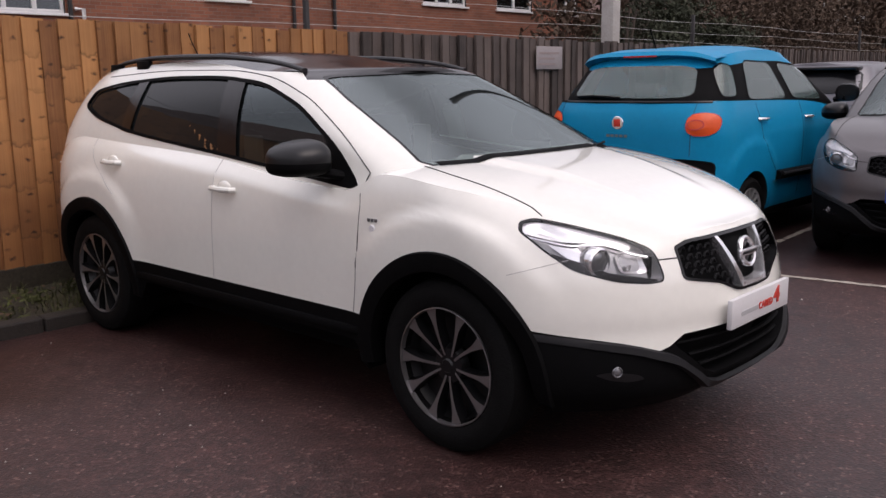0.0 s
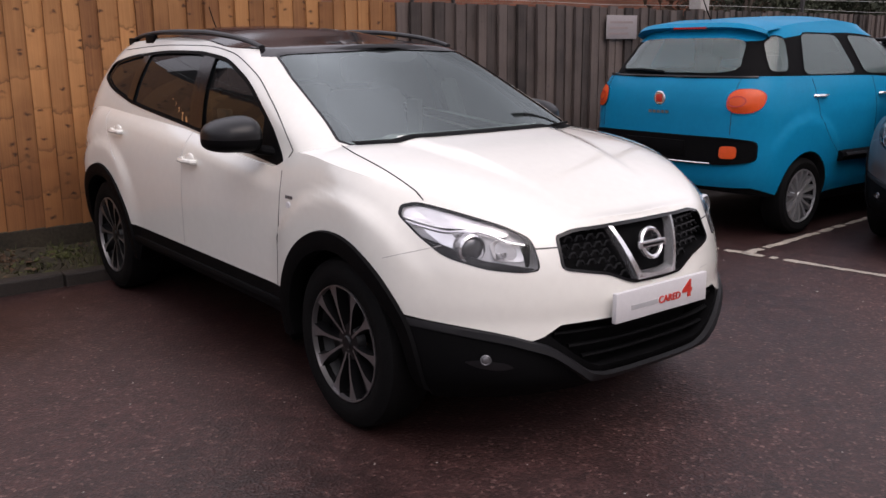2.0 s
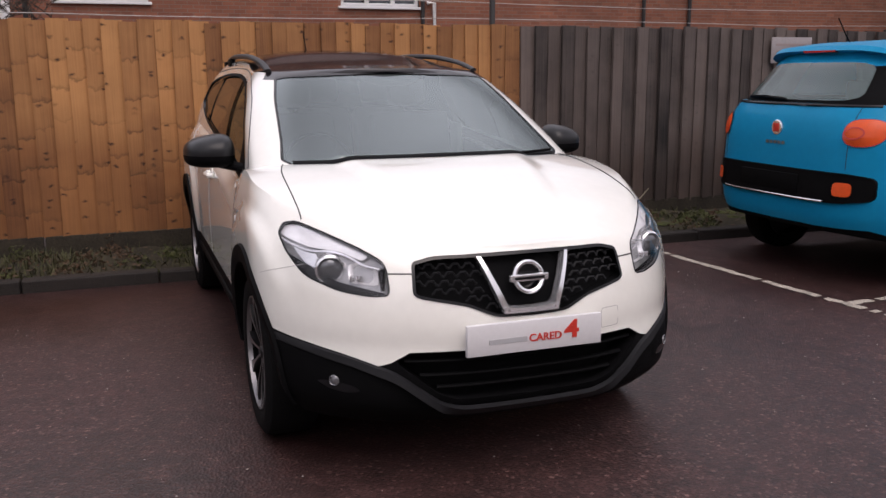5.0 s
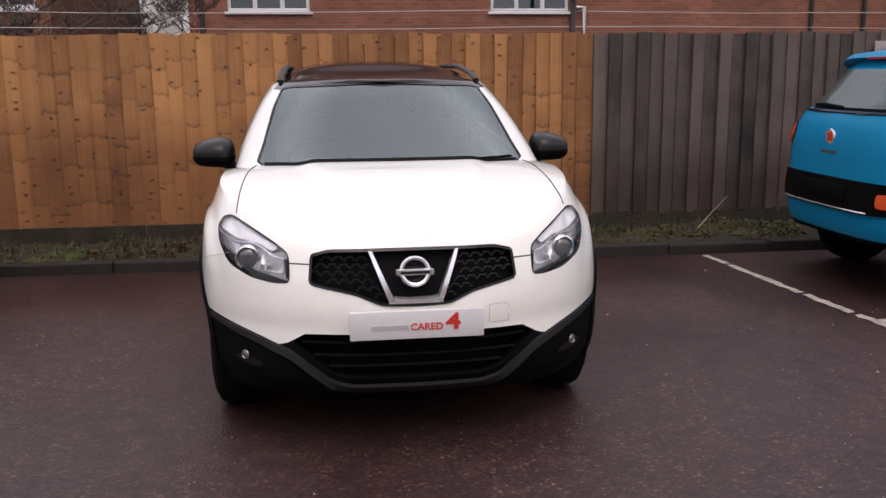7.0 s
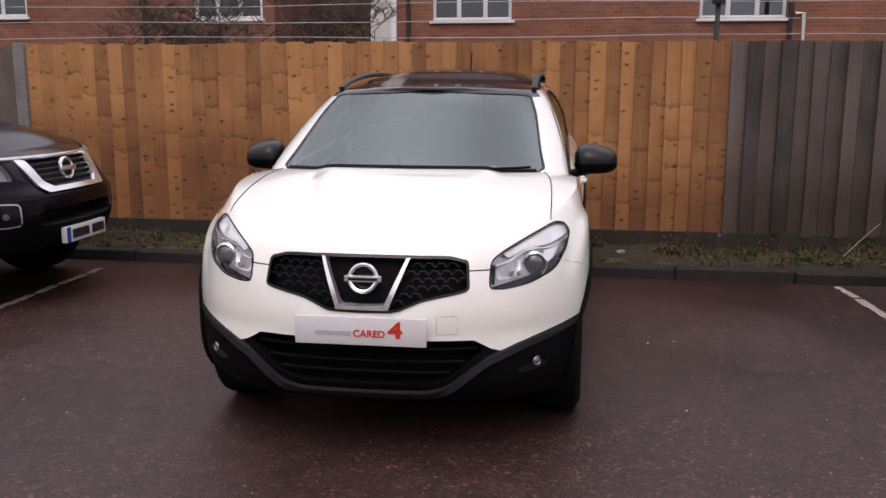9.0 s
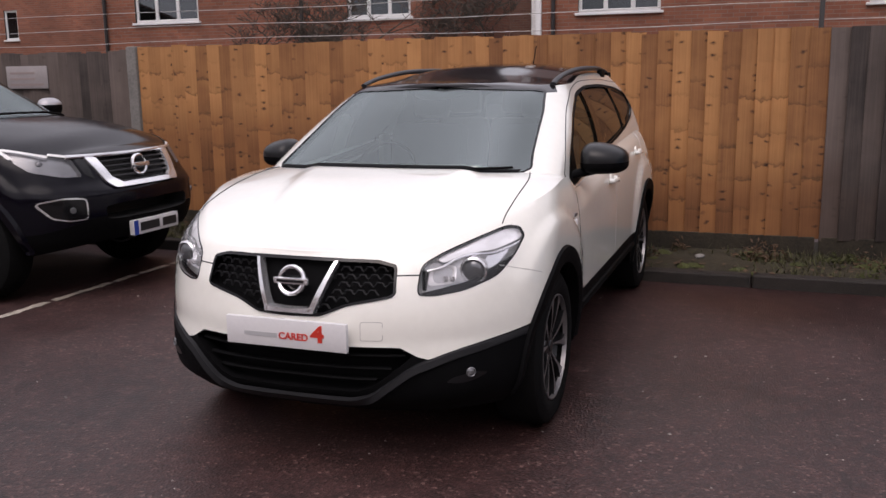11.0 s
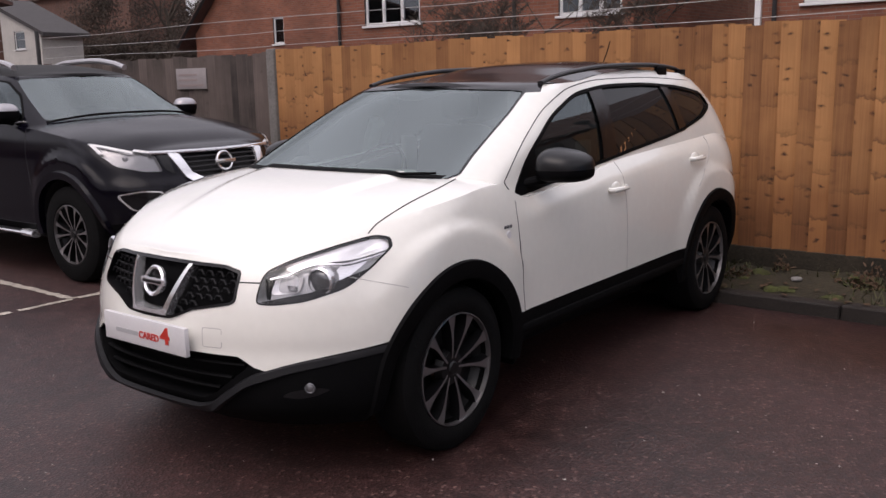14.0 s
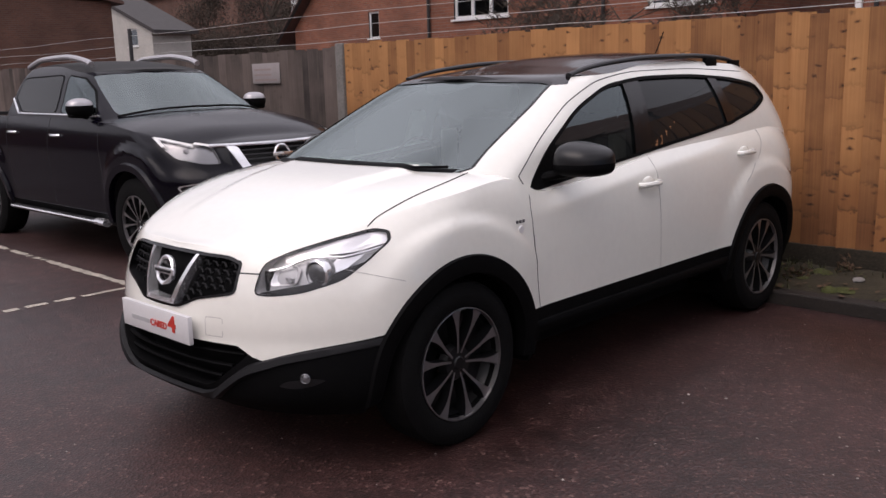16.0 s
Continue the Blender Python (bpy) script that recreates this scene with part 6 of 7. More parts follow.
def side_glass(car, sh, outlines, mats, seal):
    """Side panes on both flanks: outlines of (length, height), each with its seal."""
    for side in (1, -1):
        for o, mat in zip(outlines, mats):
            pane = part("side_window", patch(o, lambda y, z: (side * (sh.Xc(y, z) + 0.003), y, z), 6), mat, car)
            pane.visible_shadow = False
            part("window_seal", band(o, lambda y, z: (side * (sh.Xc(y, z) + 0.005), y, z), 0.012), seal, pane)


def handles(car, sh, spots, mat):
    for side in (1, -1):
        for y, z in spots:
            x = sh.X(y, z)
            part("door_handle", tube(bmesh.new(), [(side * (x + d), y + q, z) for q, d in ((-0.09, 0.0), (-0.07, 0.022), (0, 0.032), (0.07, 0.022), (0.09, 0.0))], 0.013, 8), mat, car)


def shut_lines(car, sh, lines):
    for side in (1, -1):
        for pts in lines:
            f = curve(*[(z, y) for y, z in pts])
            zz = np.linspace(pts[0][1], pts[-1][1], 20)
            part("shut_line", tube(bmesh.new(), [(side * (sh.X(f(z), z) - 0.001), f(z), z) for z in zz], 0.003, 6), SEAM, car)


def mirror(car, side, c, size, mat, stalk, under=None):
    bm = bmesh.new()
    bmesh.ops.create_uvsphere(bm, u_segments=24, v_segments=16, radius=1)
    for v in bm.verts:
        x, y, z = v.co
        v.co = (side * (c[0] + size[0] * math.copysign(abs(x) ** 0.75, x)), c[1] + size[1] * (y if y < 0 else min(y, 0.35)), c[2] + size[2] * math.copysign(abs(z) ** 0.8, z))
    bmesh.ops.recalc_face_normals(bm, faces=bm.faces)
    for fc in bm.faces:
        fc.material_index = 1 if under and fc.calc_center_median().z < c[2] + 0.22 * size[2] else 0
    mi = part("door_mirror", bm, [mat, under] if under else mat, car)
    part("mirror_stalk", tube(bmesh.new(), [(side * stalk, c[1] - 0.05, c[2] - size[2] * 0.8), (side * c[0], c[1] + 0.02, c[2] - size[2] * 0.6)], 0.03, 8), PLASTIC, mi)


def disc(bm, centre, r, thick, turn):
    lathe(bm, [(0.001, thick), (r * 0.9, thick), (r, thick * 0.4), (r, -thick), (0.001, -thick)], 28, "z")
    bmesh.ops.transform(bm, matrix=Matrix.Translation(centre) @ turn, verts=bm.verts)
    return bm


def hatchback(m):
    car = empty("hatchback", m, "turquoise hatchback with black window pillars and orange lamps", "car")
    sh = Shell(
        W=curve((0.2, 0.77), (0.35, 0.825), (0.5, 0.85), (0.75, 0.872), (0.95, 0.876), (1.1, 0.855), (1.2, 0.825), (1.3, 0.79)),
        yf=curve((0.2, -0.70), (0.4, -0.80), (0.7, -0.80), (0.95, -0.70), (1.2, -0.4)),
        yr=curve((0.2, 3.20), (0.36, 3.32), (0.5, 3.375), (0.62, 3.385), (0.8, 3.37), (1.0, 3.36), (1.15, 3.33), (1.26, 3.27)),
        low=curve((-0.8, 0.24), (0.0, 0.2), (2.4, 0.23), (2.9, 0.30), (3.4, 0.385)),
        clad=lambda x, y: 0.30 if y < 2.9 else 0.30 + 0.11 * min(1, (y - 2.9) / 0.3),
        shoulder=curve((-0.8, 0.90), (-0.4, 1.0), (0.4, 1.12), (0.9, 1.19), (1.5, 1.225), (3.4, 1.255)),
        crown=curve((-0.8, 0.0), (-0.5, 0.06), (0.3, 0.06), (0.8, 0.0), (3.4, 0.0)),
        Wc=curve((1.1, 0.82), (1.22, 0.80), (1.35, 0.758), (1.5, 0.70), (1.58, 0.665), (1.66, 0.61)),
        yfc=curve((1.1, 0.15), (1.3, 0.55), (1.5, 0.95), (1.62, 1.2)),
        yrc=curve((1.1, 3.28), (1.25, 3.24), (1.4, 3.13), (1.52, 3.04), (1.62, 2.94)),
        edge=curve((0.8, 1.63), (1.6, 1.675), (2.4, 1.655), (3.1, 1.595)),
        roof=curve((1.0, 0.02), (1.6, 0.05), (2.6, 0.05), (3.1, 0.03)),
        Lr=0.42, qr=3.6, Lrc=0.44, flare=((0.0, 0.315, 0.02), (2.612, 0.315, 0.022)),
    )
    body = part("body", sh.body(), [BLUE, PLASTIC], car)
    cut(body, arches(sh, (0.0, 2.612), 0.310, 0.352, 0.58), CABIN)
    cabin = part("cabin_frame", sh.cabin(lambda y: 1.15, band=3), [PLASTIC, BLUE, CABIN], car)
    quarter = rounded([(2.985, 1.285), (2.80, 1.285), (2.72, 1.53), (2.80, 1.55), (2.90, 1.50)], 4, 0.25)
    rear = rounded([(2.60, 1.255), (1.80, 1.245), (1.98, 1.56), (2.50, 1.57)], 4, 0.15)
    front = rounded([(1.66, 1.245), (0.96, 1.225), (1.32, 1.53), (1.82, 1.56)], 4, 0.15)
    back = rounded([(-0.575, 1.275), (0.575, 1.275), (0.505, 1.54), (-0.505, 1.54)], 4, 0.2)
    tools = []
    for side in (1, -1):
        for o in (quarter, rear, front):
            bm = bmesh.new()
            prism(bm, o, "x", side * 0.3, side * 1.1)
            tools.append(bm)
    bm = bmesh.new()
    prism(bm, back, "y", 2.6, 3.8)
    tools.append(bm)
    cut(cabin, tools, GLOSSBLACK)
    # glass with a part-opaque teal tone
    teal_pane = glass("dull_teal_glass", (0.55, 0.68, 0.66), 0.55, 0.12)
    teal_pane.node_tree.nodes["Diffuse BSDF"].inputs["Color"].default_value = (0.105, 0.165, 0.16, 1)
    side_glass(car, sh, (quarter, rear, front), (teal_pane, teal_pane, teal_pane), PLASTIC)
    part("rear_window", patch(back, lambda x, z: (x, sh.Ycr(x, z, 0.003), z), 8), teal_pane, car, "dull teal rear window")
    # spoiler lip over the rear window
    bm = bmesh.new()
    rows = []
    for x in np.linspace(-0.63, 0.63, 34):
        f = 1 - (abs(x) / 0.63) ** 5
        rows.append([bm.verts.new(p) for p in ((x, 2.70, 1.612 + 0.080 * f), (x, 2.88 + 0.10 * f, 1.590 + 0.070 * f), (x, 2.90 + 0.12 * f, 1.566 + 0.058 * f), (x, 2.84, 1.535 + 0.035 * f))])
    for p, q in zip(rows, rows[1:]):
        for j in range(3):
            bm.faces.new((p[j], p[j + 1], q[j + 1], q[j]))
    bmesh.ops.recalc_face_normals(bm, faces=bm.faces)
    part("roof_spoiler", bm, BLUE, car)
    part("high_brake_light", boxes((-0.16, 0.16, 2.99, 3.02, 1.612, 1.626)), RED, car)
    part("rear_wiper", tube(bmesh.new(), [(0.05, sh.Ycr(0.0, 1.28, 0.02), 1.275), (0.3, sh.Ycr(0.3, 1.295, 0.02), 1.29), (0.5, sh.Ycr(0.5, 1.29, 0.02), 1.285)], 0.012, 6), PLASTIC, car)
    part("belt_trim", tube(bmesh.new(), [(x, sh.Yr(x, 1.245, 0.0), 1.245) for x in np.linspace(-0.72, 0.72, 30)], 0.012, 6), GLOSSBLACK, car)
    # lamps on the shoulder
    for side in (1, -1):
        o = [(0.702 + 0.106 * math.copysign(abs(math.cos(a)) ** 0.8, math.cos(a)), 1.072 + 0.088 * math.copysign(abs(math.sin(a)) ** 0.8, math.sin(a))) for a in np.linspace(0, 6.2832, 41)[:-1]]
        lampb = part("tail_lamp", patch(o, lambda x, z: (side * x, sh.Yr(x, z, 0.012 + 0.02 * max(0, 1 - ((x - 0.702) / 0.106) ** 2 - ((z - 1.072) / 0.088) ** 2)), z), 6), ORANGE, car, "orange oval tail lamp")
        part("lamp_rim", band(o, lambda x, z: (side * x, sh.Yr(x, z, 0.014), z), 0.005), RED, lampb)
        o2 = [(0.668 + 0.05 * math.cos(a), 1.07 + 0.034 * math.sin(a)) for a in np.linspace(0, 6.2832, 25)[:-1]]
        part("lamp_inner", band(o2, lambda x, z: (side * x, sh.Yr(x, z, 0.036), z), 0.008), RED, lampb)
        o3 = rounded([(0.585, 0.64), (0.585, 0.735), (0.70, 0.735), (0.70, 0.64)], 4, 0.3)
        part("rear_reflector", patch(o3, lambda x, z: (side * x, sh.Yr(x, z, 0.032), z), 3), ORANGE, car)
        mirror(car, side, (0.96, 0.72, 1.275), (0.11, 0.09, 0.085), GLOSSBLACK, 0.83)
        part("side_moulding", tube(bmesh.new(), [(side * (sh.X(y, 0.585) + 0.004), y, 0.585 - 0.012 * (2.1 - y)) for y in np.linspace(0.55, 2.12, 16)], 0.045, 8), PLASTIC, car)
        part("moulding_strip", tube(bmesh.new(), [(side * (sh.X(y, 0.585) + 0.046), y, 0.595 - 0.012 * (2.1 - y)) for y in np.linspace(0.65, 2.06, 16)], 0.018, 6), SATIN, car)
    bandline = rounded([(-0.80, 0.615), (-0.80, 0.775), (-0.60, 0.80), (0.60, 0.80), (0.80, 0.775), (0.80, 0.615), (0.60, 0.585), (-0.60, 0.585)], 4, 0.25)
    part("bumper_band", patch(bandline, lambda x, z: (x, sh.Yr(x, z, 0.022), z), 6, 0.024, (0, -1, 0)), PLASTIC, car, "black rear bumper band")
    part("bumper_chrome", tube(bmesh.new(), [(x, sh.Yr(x, 0.60, 0.026), 0.598) for x in np.linspace(-0.52, 0.52, 24)], 0.006, 6), CHROME, car)
    part("plate_recess", boxes((-0.30, 0.30, sh.Yr(0, 0.7, 0.012), sh.Yr(0, 0.7, 0.028), 0.63, 0.76), bevel=0.004), PLASTIC, car)
    back90 = Matrix.Rotation(radians(-90), 4, "X")
    em = part("emblem", disc(bmesh.new(), (0.0, sh.Yr(0, 1.075, 0.004), 1.075), 0.055, 0.008, back90), CHROME, car)
    part("emblem_shield", boxes((-0.030, 0.030, sh.Yr(0, 1.075, 0.010), sh.Yr(0, 1.075, 0.014), 1.045, 1.105), bevel=0.001), REDPRINT, em)
    for k in range(5):
        part("model_mark", boxes((-0.10 + 0.042 * k, -0.07 + 0.042 * k, sh.Yr(0, 0.97, 0.001), sh.Yr(0, 0.97, 0.004), 0.958, 0.980)), ALLOY, car)
    part("tailgate_line", tube(bmesh.new(), [(0.63, sh.Yr(0.63, z, 0.0), z) for z in np.linspace(0.82, 1.24, 14)], 0.0028, 6), SEAM, car)
    part("tailgate_line", tube(bmesh.new(), [(-0.63, sh.Yr(0.63, z, 0.0), z) for z in np.linspace(0.82, 1.24, 14)], 0.0028, 6), SEAM, car)
    handles(car, sh, ((2.45, 1.09), (1.43, 1.075)), CHROME)
    shut_lines(car, sh, ([(0.45, 0.36), (0.40, 0.7), (0.55, 1.15)], [(1.55, 0.36), (1.56, 0.8), (1.58, 1.22)], [(2.14, 0.62), (2.30, 0.74), (2.46, 0.95), (2.52, 1.22)]))
    part("aerial", tube(bmesh.new(), [(0.0, 2.7, 1.64), (0.0, 2.78, 1.74), (0.0, 2.86, 1.86)], 0.005, 6), PLASTIC, car)
    part("interior", boxes((-0.6, 0.6, 0.6, 2.9, 1.20, 1.215)), CABIN, car)
    for x in (-0.36, 0.36):
        part("headrest", boxes((x - 0.12, x + 0.12, 1.25, 1.34, 1.24, 1.42), bevel=0.03), CABIN, car)
        part("headrest", boxes((x - 0.12, x + 0.12, 2.2, 2.29, 1.24, 1.40), bevel=0.03), CABIN, car)
    bright = material("silver_wheel", (0.45, 0.45, 0.46), 0.35, 0.7, 0.08, 30)
    for side in (1, -1):
        for y in (0.0, 2.612):
            mm = pose(side * 0.765, y, 0.304, 10, 0, 0)
            wheel(car, mm if side > 0 else mm @ pose(0, 0, 0, 0, 0, 180), 0.304, 0.212, 0.195, 14, "multi", bright)
    return car


def estate(m):
    """The silver car of which only the tail and roof show."""
    car = empty("estate_car", m, "silver grey estate car with dark rear window", "car")
    sh = Shell(
        W=curve((0.2, 0.78), (0.4, 0.85), (0.8, 0.885), (1.0, 0.865), (1.15, 0.82)),
        yf=curve((0.2, -0.75), (0.6, -0.86), (0.9, -0.75), (1.1, -0.5)),
        yr=curve((0.2, 3.3), (0.5, 3.42), (0.9, 3.40), (1.2, 3.32)),
        low=curve((-0.8, 0.22), (3.4, 0.28)),
        clad=lambda x, y: 0.33,
        shoulder=curve((-0.8, 0.88), (0.4, 1.06), (1.5, 1.12), (3.4, 1.18)),
        crown=curve((-0.8, 0.0), (-0.4, 0.08), (0.4, 0.06), (0.9, 0.0), (3.4, 0.0)),
        Wc=curve((1.0, 0.82), (1.2, 0.77), (1.4, 0.70), (1.56, 0.62), (1.62, 0.56)),
        yfc=curve((1.0, 0.1), (1.3, 0.6), (1.55, 1.05)),
        yrc=curve((1.0, 3.38), (1.25, 3.30), (1.5, 3.08), (1.6, 2.98)),
        edge=curve((0.8, 1.52), (1.6, 1.575), (3.1, 1.555)),
        roof=curve((1.0, 0.02), (1.6, 0.05), (3.0, 0.04)),
        Lr=0.4, qr=3.4, Lrc=0.28,
    )
    body = part("body", sh.body(64, 4, 10, 8), [SILVER, PLASTIC], car)
    cut(body, arches(sh, (0.0, 2.65), 0.32, 0.37, 0.58), CABIN)
    part("cabin_frame", sh.cabin(lambda y: 1.08), [SILVER, SILVER, CABIN], car)
    back = rounded([(-0.66, 1.22), (0.66, 1.22), (0.58, 1.50), (-0.58, 1.50)], 4, 0.2)
    part("rear_window", patch(back, lambda x, z: (x, sh.Ycr(x, z, 0.004), z), 6), GLOSSBLACK, car)
    part("roof_spoiler", boxes((-0.56, 0.56, 2.92, 3.17, 1.50, 1.545), bevel=0.018), GLOSSBLACK, car, "black spoiler over the rear window")
    side_glass(car, sh, (rounded([(0.55, 1.15), (1.5, 1.16), (1.5, 1.45), (1.1, 1.42)], 4, 0.15), rounded([(1.6, 1.16), (2.9, 1.2), (2.75, 1.45), (1.6, 1.46)], 4, 0.15)), (SIDEGLASS, PRIVACY), PLASTIC)
    for side in (1, -1):
        part("tail_lamp", patch(rounded([(0.62, 0.9), (0.62, 1.14), (0.76, 1.14), (0.78, 0.92)], 4, 0.25), lambda x, z: (side * x, sh.Yr(x, z, 0.006), z), 4), RED, car)
        for y in (0.0, 2.65):
            mm = pose(side * 0.77, y, 0.322)
            wheel(car, mm if side > 0 else mm @ pose(0, 0, 0, 0, 0, 180), 0.322, 0.215, 0.2, 10, "multi", ALLOY)
    return car


def pickup(m):
    car = empty("pickup", m, "black double-cab pickup with chrome grille and silver rails", "pickup")
    sh = Shell(
        W=curve((0.3, 0.84), (0.45, 0.885), (0.7, 0.905), (0.95, 0.912), (1.1, 0.895), (1.2, 0.865), (1.3, 0.82)),
        yf=curve((0.3, -0.74), (0.45, -0.88), (0.6, -0.92), (0.75, -0.91), (0.85, -0.84), (0.95, -0.78), (1.05, -0.70), (1.15, -0.52), (1.3, -0.32)),
        yr=curve((0.3, 4.2), (0.6, 4.32), (1.3, 4.30)),
        low=curve((-0.9, 0.42), (-0.4, 0.32), (3.5, 0.36), (4.3, 0.5)),
        clad=lambda x, y: (0.60 if x < 0.55 else 0.60 - 0.10 * min(1, (x - 0.55) / 0.3)) if y < -0.3 else 0.42,
        shoulder=curve((-0.75, 1.02), (-0.6, 1.085), (-0.3, 1.155), (0.3, 1.21), (0.8, 1.215), (1.5, 1.235), (4.3, 1.25)),
        crown=curve((-0.75, 0.0), (-0.6, 0.045), (-0.3, 0.09), (0.2, 0.10), (0.5, 0.09), (0.9, 0.04), (1.3, 0.0), (4.3, 0.0)),
        Wc=curve((1.1, 0.86), (1.25, 0.82), (1.4, 0.755), (1.55, 0.695), (1.65, 0.64), (1.75, 0.56)),
        yfc=curve((1.1, 0.14), (1.25, 0.40), (1.45, 0.76), (1.6, 1.04), (1.72, 1.28)),
        yrc=curve((1.1, 2.92), (1.3, 2.88), (1.6, 2.74), (1.72, 2.6)),
        edge=curve((0.8, 1.635), (1.5, 1.70), (2.2, 1.71), (2.8, 1.67)),
        roof=curve((1.0, 0.015), (1.6, 0.05), (2.8, 0.04)),
        Lf=0.58, q=2.7, Lr=0.25, qr=5, Lc=0.4, qc=3.2, Lrc=0.2, flare=((0.0, 0.40, 0.03), (3.15, 0.40, 0.03)), cap=3.0,
    )
    body = part("body", sh.body(), [NAVY, PLASTIC], car)
    lamp = rounded([(0.535, 0.885), (0.548, 1.015), (0.68, 1.045), (0.80, 1.092), (0.848, 1.108), (0.845, 1.02), (0.80, 0.935), (0.66, 0.89)], 4, 0.2)
    grille = rounded([(-0.40, 1.0), (0.40, 1.0), (0.35, 0.88), (0.30, 0.83), (-0.30, 0.83), (-0.35, 0.88)], 4, 0.15)
    mouth = rounded([(-0.46, 0.68), (-0.46, 0.57), (0.46, 0.57), (0.46, 0.68)], 4, 0.2)
    cutters = arches(sh, (0.0, 3.15), 0.385, 0.455, 0.55)
    sockets = []
    for side in (1, -1):
        bm = bmesh.new()
        prism(bm, [(side * x, z) for x, z in lamp], "y", -1.1, -0.28)
        sockets.append(bm)
    for o in (grille, mouth):
        bm = bmesh.new()
        prism(bm, o, "y", -1.1, -0.66)
        cutters.append(bm)
    bm = bmesh.new()
    prism(bm, [(-0.72, 0.62), (-0.4, 0.48), (0.4, 0.48), (0.72, 0.62), (0.74, 2.75), (-0.74, 2.75)], "z", 0.7, 1.6)
    cutters.append(bm)
    bm = bmesh.new()
    prism(bm, [(-0.76, 2.98), (0.76, 2.98), (0.76, 4.2), (-0.76, 4.2)], "z", 0.8, 1.6)
    cutters.append(bm)
    cut(body, sockets, LAMPDARK)
    cut(body, cutters, CABIN)
    cabin = part("cabin_frame", sh.cabin(lambda y: 1.05), [NAVY, NAVY, CABIN], car)
    shield = rounded([(-0.71, 1.255), (0.0, 1.235), (0.71, 1.255), (0.64, 1.47), (0.580, 1.612), (0.0, 1.630), (-0.580, 1.612), (-0.64, 1.47)], 4, 0.15)
    front = rounded([(0.74, 1.265), (1.46, 1.275), (1.50, 1.61), (1.24, 1.58), (1.00, 1.465)], 4, 0.12)
    rear = rounded([(1.58, 1.275), (2.34, 1.285), (2.58, 1.42), (2.52, 1.60), (1.62, 1.615)], 4, 0.12)
    tools = []
    for side in (1, -1):
        for o in (front, rear):
            bm = bmesh.new()
            prism(bm, o, "x", side * 0.3, side * 1.1)
            tools.append(bm)
    bm = bmesh.new()
    prism(bm, shield, "y", -0.5, 1.6)
    tools.append(bm)
    cut(cabin, tools, GLOSSBLACK)
    part("windscreen", patch(shield, lambda x, z: (x, sh.Yc(x, z, -0.006), z), 10), WSGLASS, car).visible_shadow = False
    side_glass(car, sh, (front, rear), (SIDEGLASS, PRIVACY), PLASTIC)
    part("interior", boxes((-0.7, 0.7, 0.55, 2.7, 1.05, 1.065)), CABIN, car)
    part("dashboard", boxes((-0.7, 0.7, 0.62, 0.95, 1.0, 1.20), bevel=0.04), CABIN, car)
    for x in (-0.38, 0.38):
        part("backrest", boxes((x - 0.25, x + 0.25, 1.55, 1.68, 1.05, 1.33), bevel=0.04), CABIN, car)
        part("headrest", boxes((x - 0.12, x + 0.12, 1.58, 1.67, 1.34, 1.50), bevel=0.035), CABIN, car)
    for side in (1, -1):
        hl = part("headlamp", patch(lamp, lambda x, z: (side * x * 0.985, sh.Y(x, z, -0.035), z), 6), LAMPDARK, car, "angular clear headlamp with chrome edge")
        part("lamp_cover", patch(lamp, lambda x, z: (side * x, sh.Y(x, z, 0.0), z), 6), LENS, hl).visible_shadow = False
        part("lamp_brow", band([p for p in lamp if p[1] > 1.02], lambda x, z: (side * x, sh.Y(x, z, 0.003), z), -0.018, closed=False), UPVC, hl)
        px = sh.Y(0.72, 0.98, -0.03)
        bm = bmesh.new()
        bmesh.ops.create_uvsphere(bm, u_segments=20, v_segments=12, radius=0.034, matrix=Matrix.Translation((side * 0.70, px + 0.03, 0.975)))
        part("projector_lens", bm, FOG, hl)
        tri = rounded([(0.455, 1.0), (0.530, 1.012), (0.520, 0.90), (0.46, 0.86)], 4, 0.15)
        part("grille_corner", patch(tri, lambda x, z: (side * x, sh.Y(x, z, 0.003), z), 4), GLOSSBLACK, car)
        vv = [(0.375, 1.010), (0.462, 1.018), (0.395, 0.835), (0.35, 0.795), (0.24, 0.795), (0.26, 0.825), (0.330, 0.860)]
        part("grille_v", patch(rounded(vv, 4, 0.12), lambda x, z: (side * x, sh.Y(x, z, 0.022), z), 4, 0.03, (0, 1, 0)), CHROME, car, "chrome arm of the grille")
        fogs = rounded([(0.60, 0.60), (0.60, 0.735), (0.72, 0.745), (0.84, 0.72), (0.78, 0.62), (0.70, 0.595)], 4, 0.2)
        fog = part("fog_lamp_surround", patch(fogs, lambda x, z: (side * x, sh.Y(x, z, 0.003), z), 4), GLOSSBLACK, car)
        part("fog_trim", band(fogs, lambda x, z: (side * x, sh.Y(x, z, 0.006), z), 0.010), CHROME, fog)
        part("fog_lamp", disc(bmesh.new(), (side * 0.68, sh.Y(0.68, 0.665, 0.006), 0.665), 0.022, 0.006, Matrix.Rotation(radians(side * 25), 4, "Z") @ Matrix.Rotation(radians(90), 4, "X")), FOG, fog)
        mirror(car, side, (0.90, 0.86, 1.325), (0.118, 0.095, 0.086), PALESTEEL, 0.86, PLASTIC)
        part("mirror_base", boxes((side * 0.92 - 0.08, side * 0.92 + 0.08, 0.81, 0.90, 1.245, 1.285), bevel=0.018), PLASTIC, car)
        part("belt_chrome", tube(bmesh.new(), [(side * (sh.Xc(y, 1.262) + 0.008), y, 1.256 + 0.012 * (y - 0.7) / 1.7) for y in np.linspace(0.70, 2.40, 20)] + [(side * (sh.Xc(2.62, 1.40) + 0.008), 2.64, 1.41)], 0.011, 6), CHROME, car)
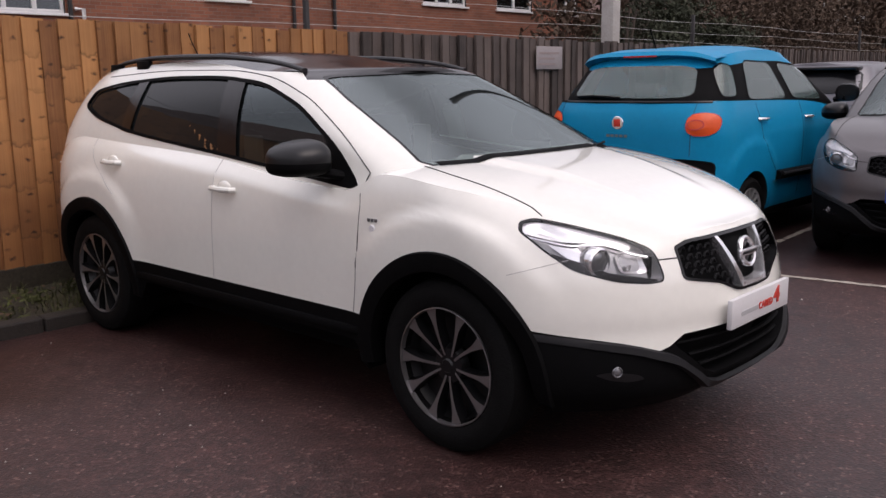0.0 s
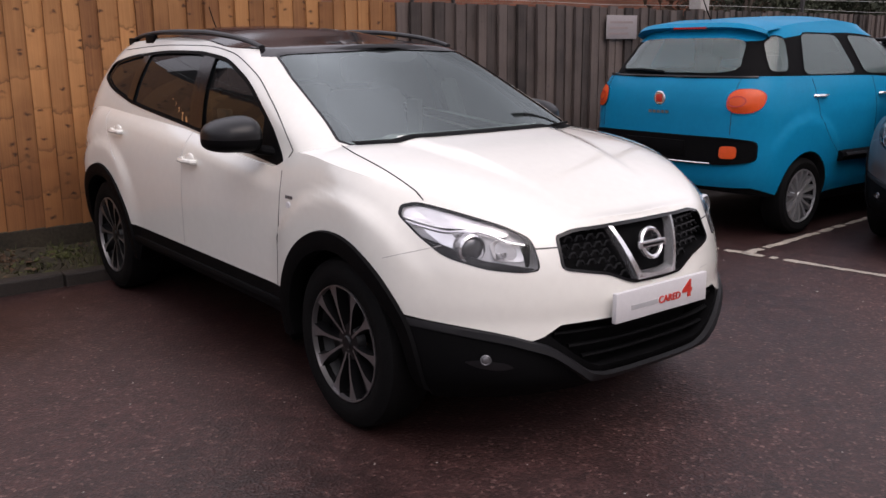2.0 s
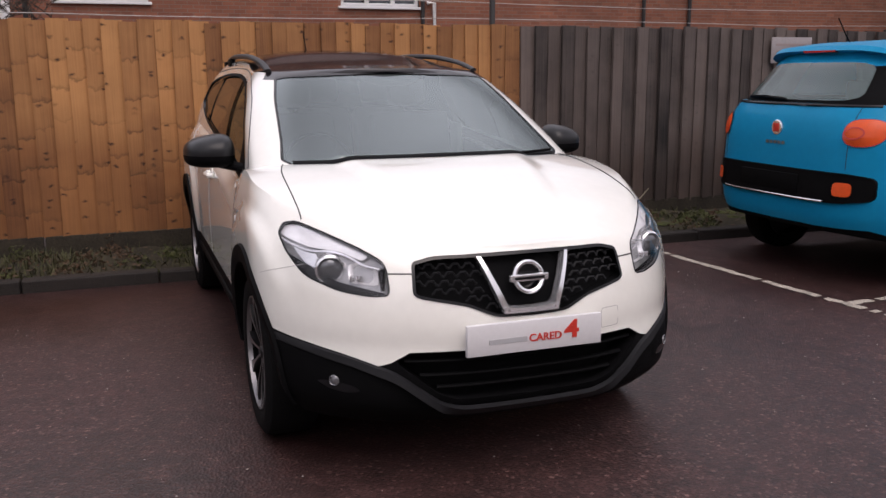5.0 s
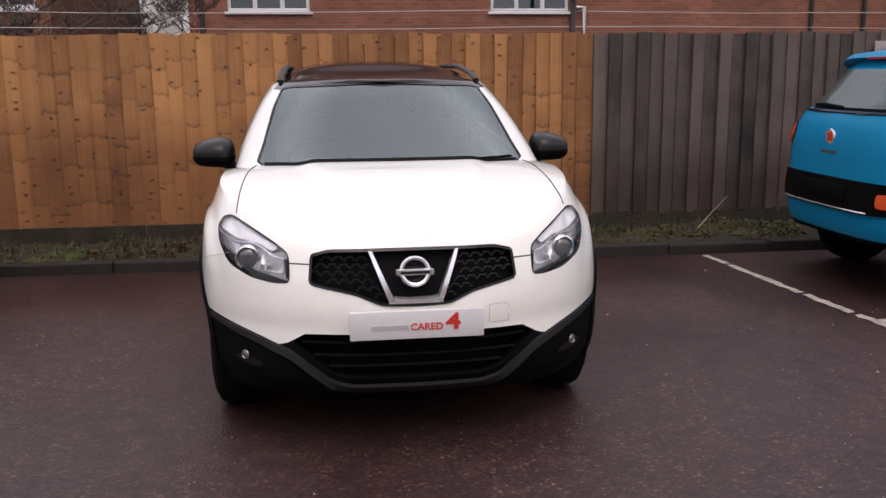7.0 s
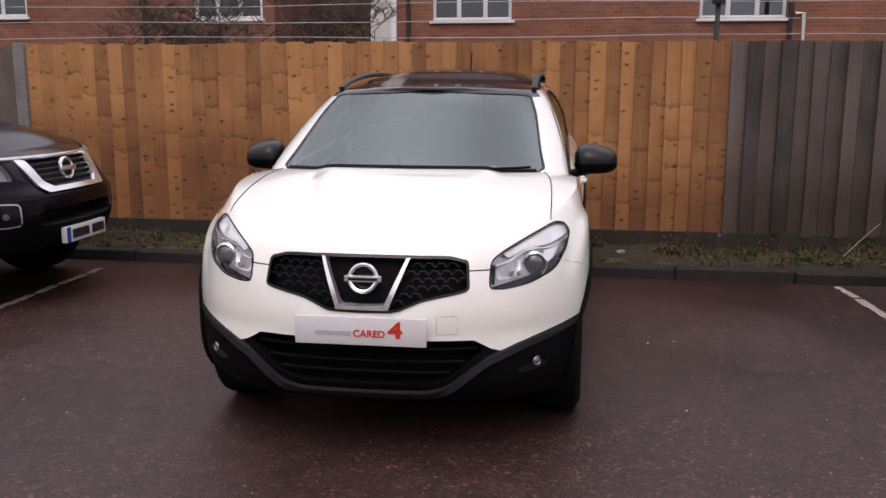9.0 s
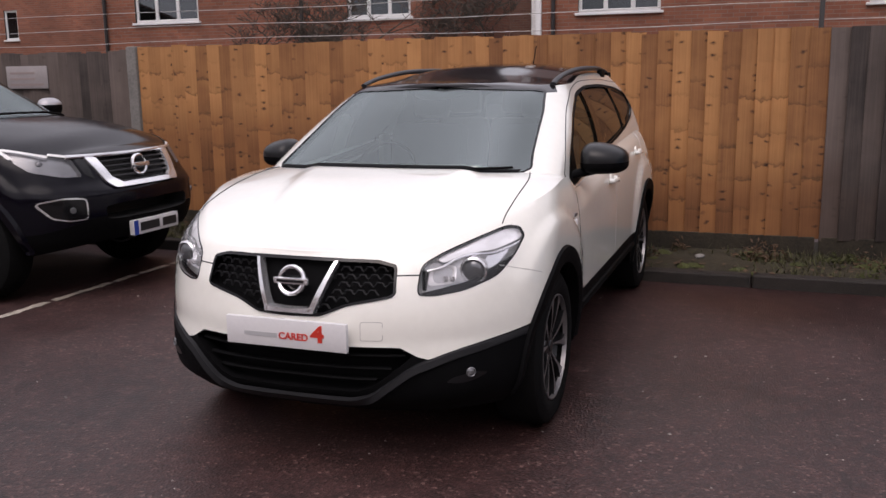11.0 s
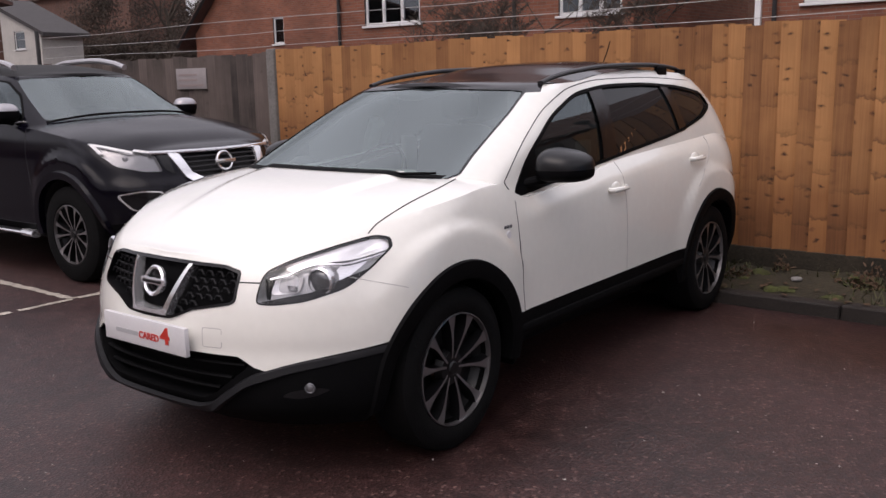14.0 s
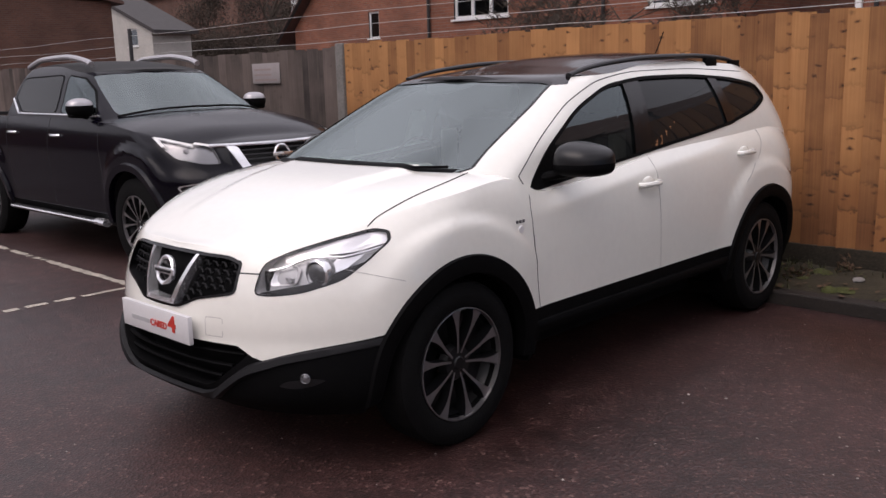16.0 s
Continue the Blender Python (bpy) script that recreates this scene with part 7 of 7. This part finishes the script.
        part("side_step", tube(bmesh.new(), [(side * 0.90, y, 0.345) for y in np.linspace(0.62, 2.55, 8)], 0.042, 8, flat=0.6), SATIN, car)
        part("step_end", tube(bmesh.new(), [(side * 0.90, 0.54, 0.345), (side * 0.90, 0.72, 0.348)], 0.047, 10, flat=0.7), CHROME, car)
        part("step_edge", tube(bmesh.new(), [(side * 0.94, y, 0.352) for y in np.linspace(0.62, 2.55, 8)], 0.012, 6), CHROME, car)
        rz = curve((1.30, 1.71), (1.45, 1.75), (1.85, 1.79), (2.35, 1.78), (2.68, 1.715))
        part("roof_rail", tube(bmesh.new(), [(side * 0.55, y, rz(y)) for y in np.linspace(1.30, 2.68, 24)], lambda f: 0.030, 8, flat=0.9), PALESTEEL, car)
        for y in (0.0, 3.15):
            bm = bmesh.new()
            rows = []
            for a in np.linspace(-0.2, 3.34, 36):
                rows.append([bm.verts.new((side * (sh.X(y + 0.5 * math.cos(a), 0.385 + 0.5 * max(0, math.sin(a))) + o), y + r * math.cos(a), max(0.36, 0.385 + r * math.sin(a)))) for r, o in ((0.44, -0.03), (0.445, 0.02), (0.50, 0.026), (0.515, -0.004))])
            for p, q in zip(rows, rows[1:]):
                for j in range(3):
                    bm.faces.new((p[j], p[j + 1], q[j + 1], q[j]))
            bmesh.ops.recalc_face_normals(bm, faces=bm.faces)
            part("arch_lip", bm, NAVY, car)
            mm = pose(side * 0.79, y, 0.386, 5, 0, 0)
            wheel(car, mm if side > 0 else mm @ pose(0, 0, 0, 0, 0, 180), 0.386, 0.236, 0.25, 12, "twin", ALLOY)
    part("grille_backing", patch(grille, lambda x, z: (x, sh.Y(x, z, -0.05), z), 4), CABIN, car)
    for k in range(4):
        z = 0.865 + 0.036 * k
        part("grille_bar", tube(bmesh.new(), [(x, sh.Y(x, z, -0.015), z) for x in np.linspace(-0.38, 0.38, 16)], 0.010, 6), SATIN, car)
    part("grille_bottom", patch(rounded([(-0.26, 0.825), (0.26, 0.825), (0.26, 0.795), (-0.26, 0.795)], 3, 0.1), lambda x, z: (x, sh.Y(x, z, 0.020), z), 3, 0.03, (0, 1, 0)), CHROME, car)
    part("grille_top", tube(bmesh.new(), [(x, sh.Y(x, 1.018, 0.006), 1.018 + 0.012 * abs(x)) for x in np.linspace(-0.58, 0.58, 30)], 0.014, 8), CHROME, car)
    bm = bmesh.new()
    lathe(bm, [(0.062, 0.0), (0.062, 0.012), (0.074, 0.016), (0.083, 0.008), (0.083, -0.004)], 36, "z")
    bmesh.ops.transform(bm, matrix=Matrix.Translation((0, sh.Y(0, 0.93, 0.012), 0.928)) @ Matrix.Rotation(radians(80), 4, "X"), verts=bm.verts)
    em = part("emblem_ring", bm, CHROME, car)
    yy = sh.Y(0, 0.93, 0.02)
    part("emblem_bar", boxes((-0.10, 0.10, yy - 0.014, yy, 0.912, 0.945), bevel=0.004), CHROME, em)
    py = sh.Y(0, 0.55, 0.014)
    pl = part("number_plate", boxes((-0.26, 0.26, py - 0.005, py + 0.04, 0.425, 0.535), bevel=0.003), PLATE, car, "white number plate with dark bars")
    part("plate_band", boxes((-0.26, -0.215, py - 0.007, py - 0.004, 0.426, 0.534)), BLUEPRINT, pl)
    for a, b in ((-0.19, 0.03), (0.07, 0.235)):
        part("plate_bar", boxes((a, b, py - 0.007, py - 0.004, 0.448, 0.512)), BLACKPRINT, pl)
    part("scuttle", tube(bmesh.new(), [(x, sh.Yc(min(abs(x), 0.72), 1.25, 0.03), sh.top(x, sh.Yc(min(abs(x), 0.72), 1.25, 0.03)) + 0.002) for x in np.linspace(-0.72, 0.72, 30)], 0.010, 6), PLASTIC, car)
    handles(car, sh, ((1.42, 1.08), (2.42, 1.09)), CHROME)
    shut_lines(car, sh, ([(0.52, 0.5), (0.54, 0.8), (0.60, 1.2)], [(1.58, 0.45), (1.59, 0.8), (1.60, 1.23)], [(2.50, 0.5), (2.55, 0.9), (2.62, 1.23)], [(2.95, 0.5), (2.95, 1.23)]))
    return car


hatchback(pose(6.59, 1.745, 0, 0, 0, 90))
pickup(pose(-3.60, 1.80, 0, 0, 0, 90))
estate(pose(11.48, 2.06, 0, 0, 0, 90))
crossover(pose(4.52, -0.40, 0, 0, 0, -81), GREY, "dark grey metallic crossover parked beside turquoise hatchback", False)
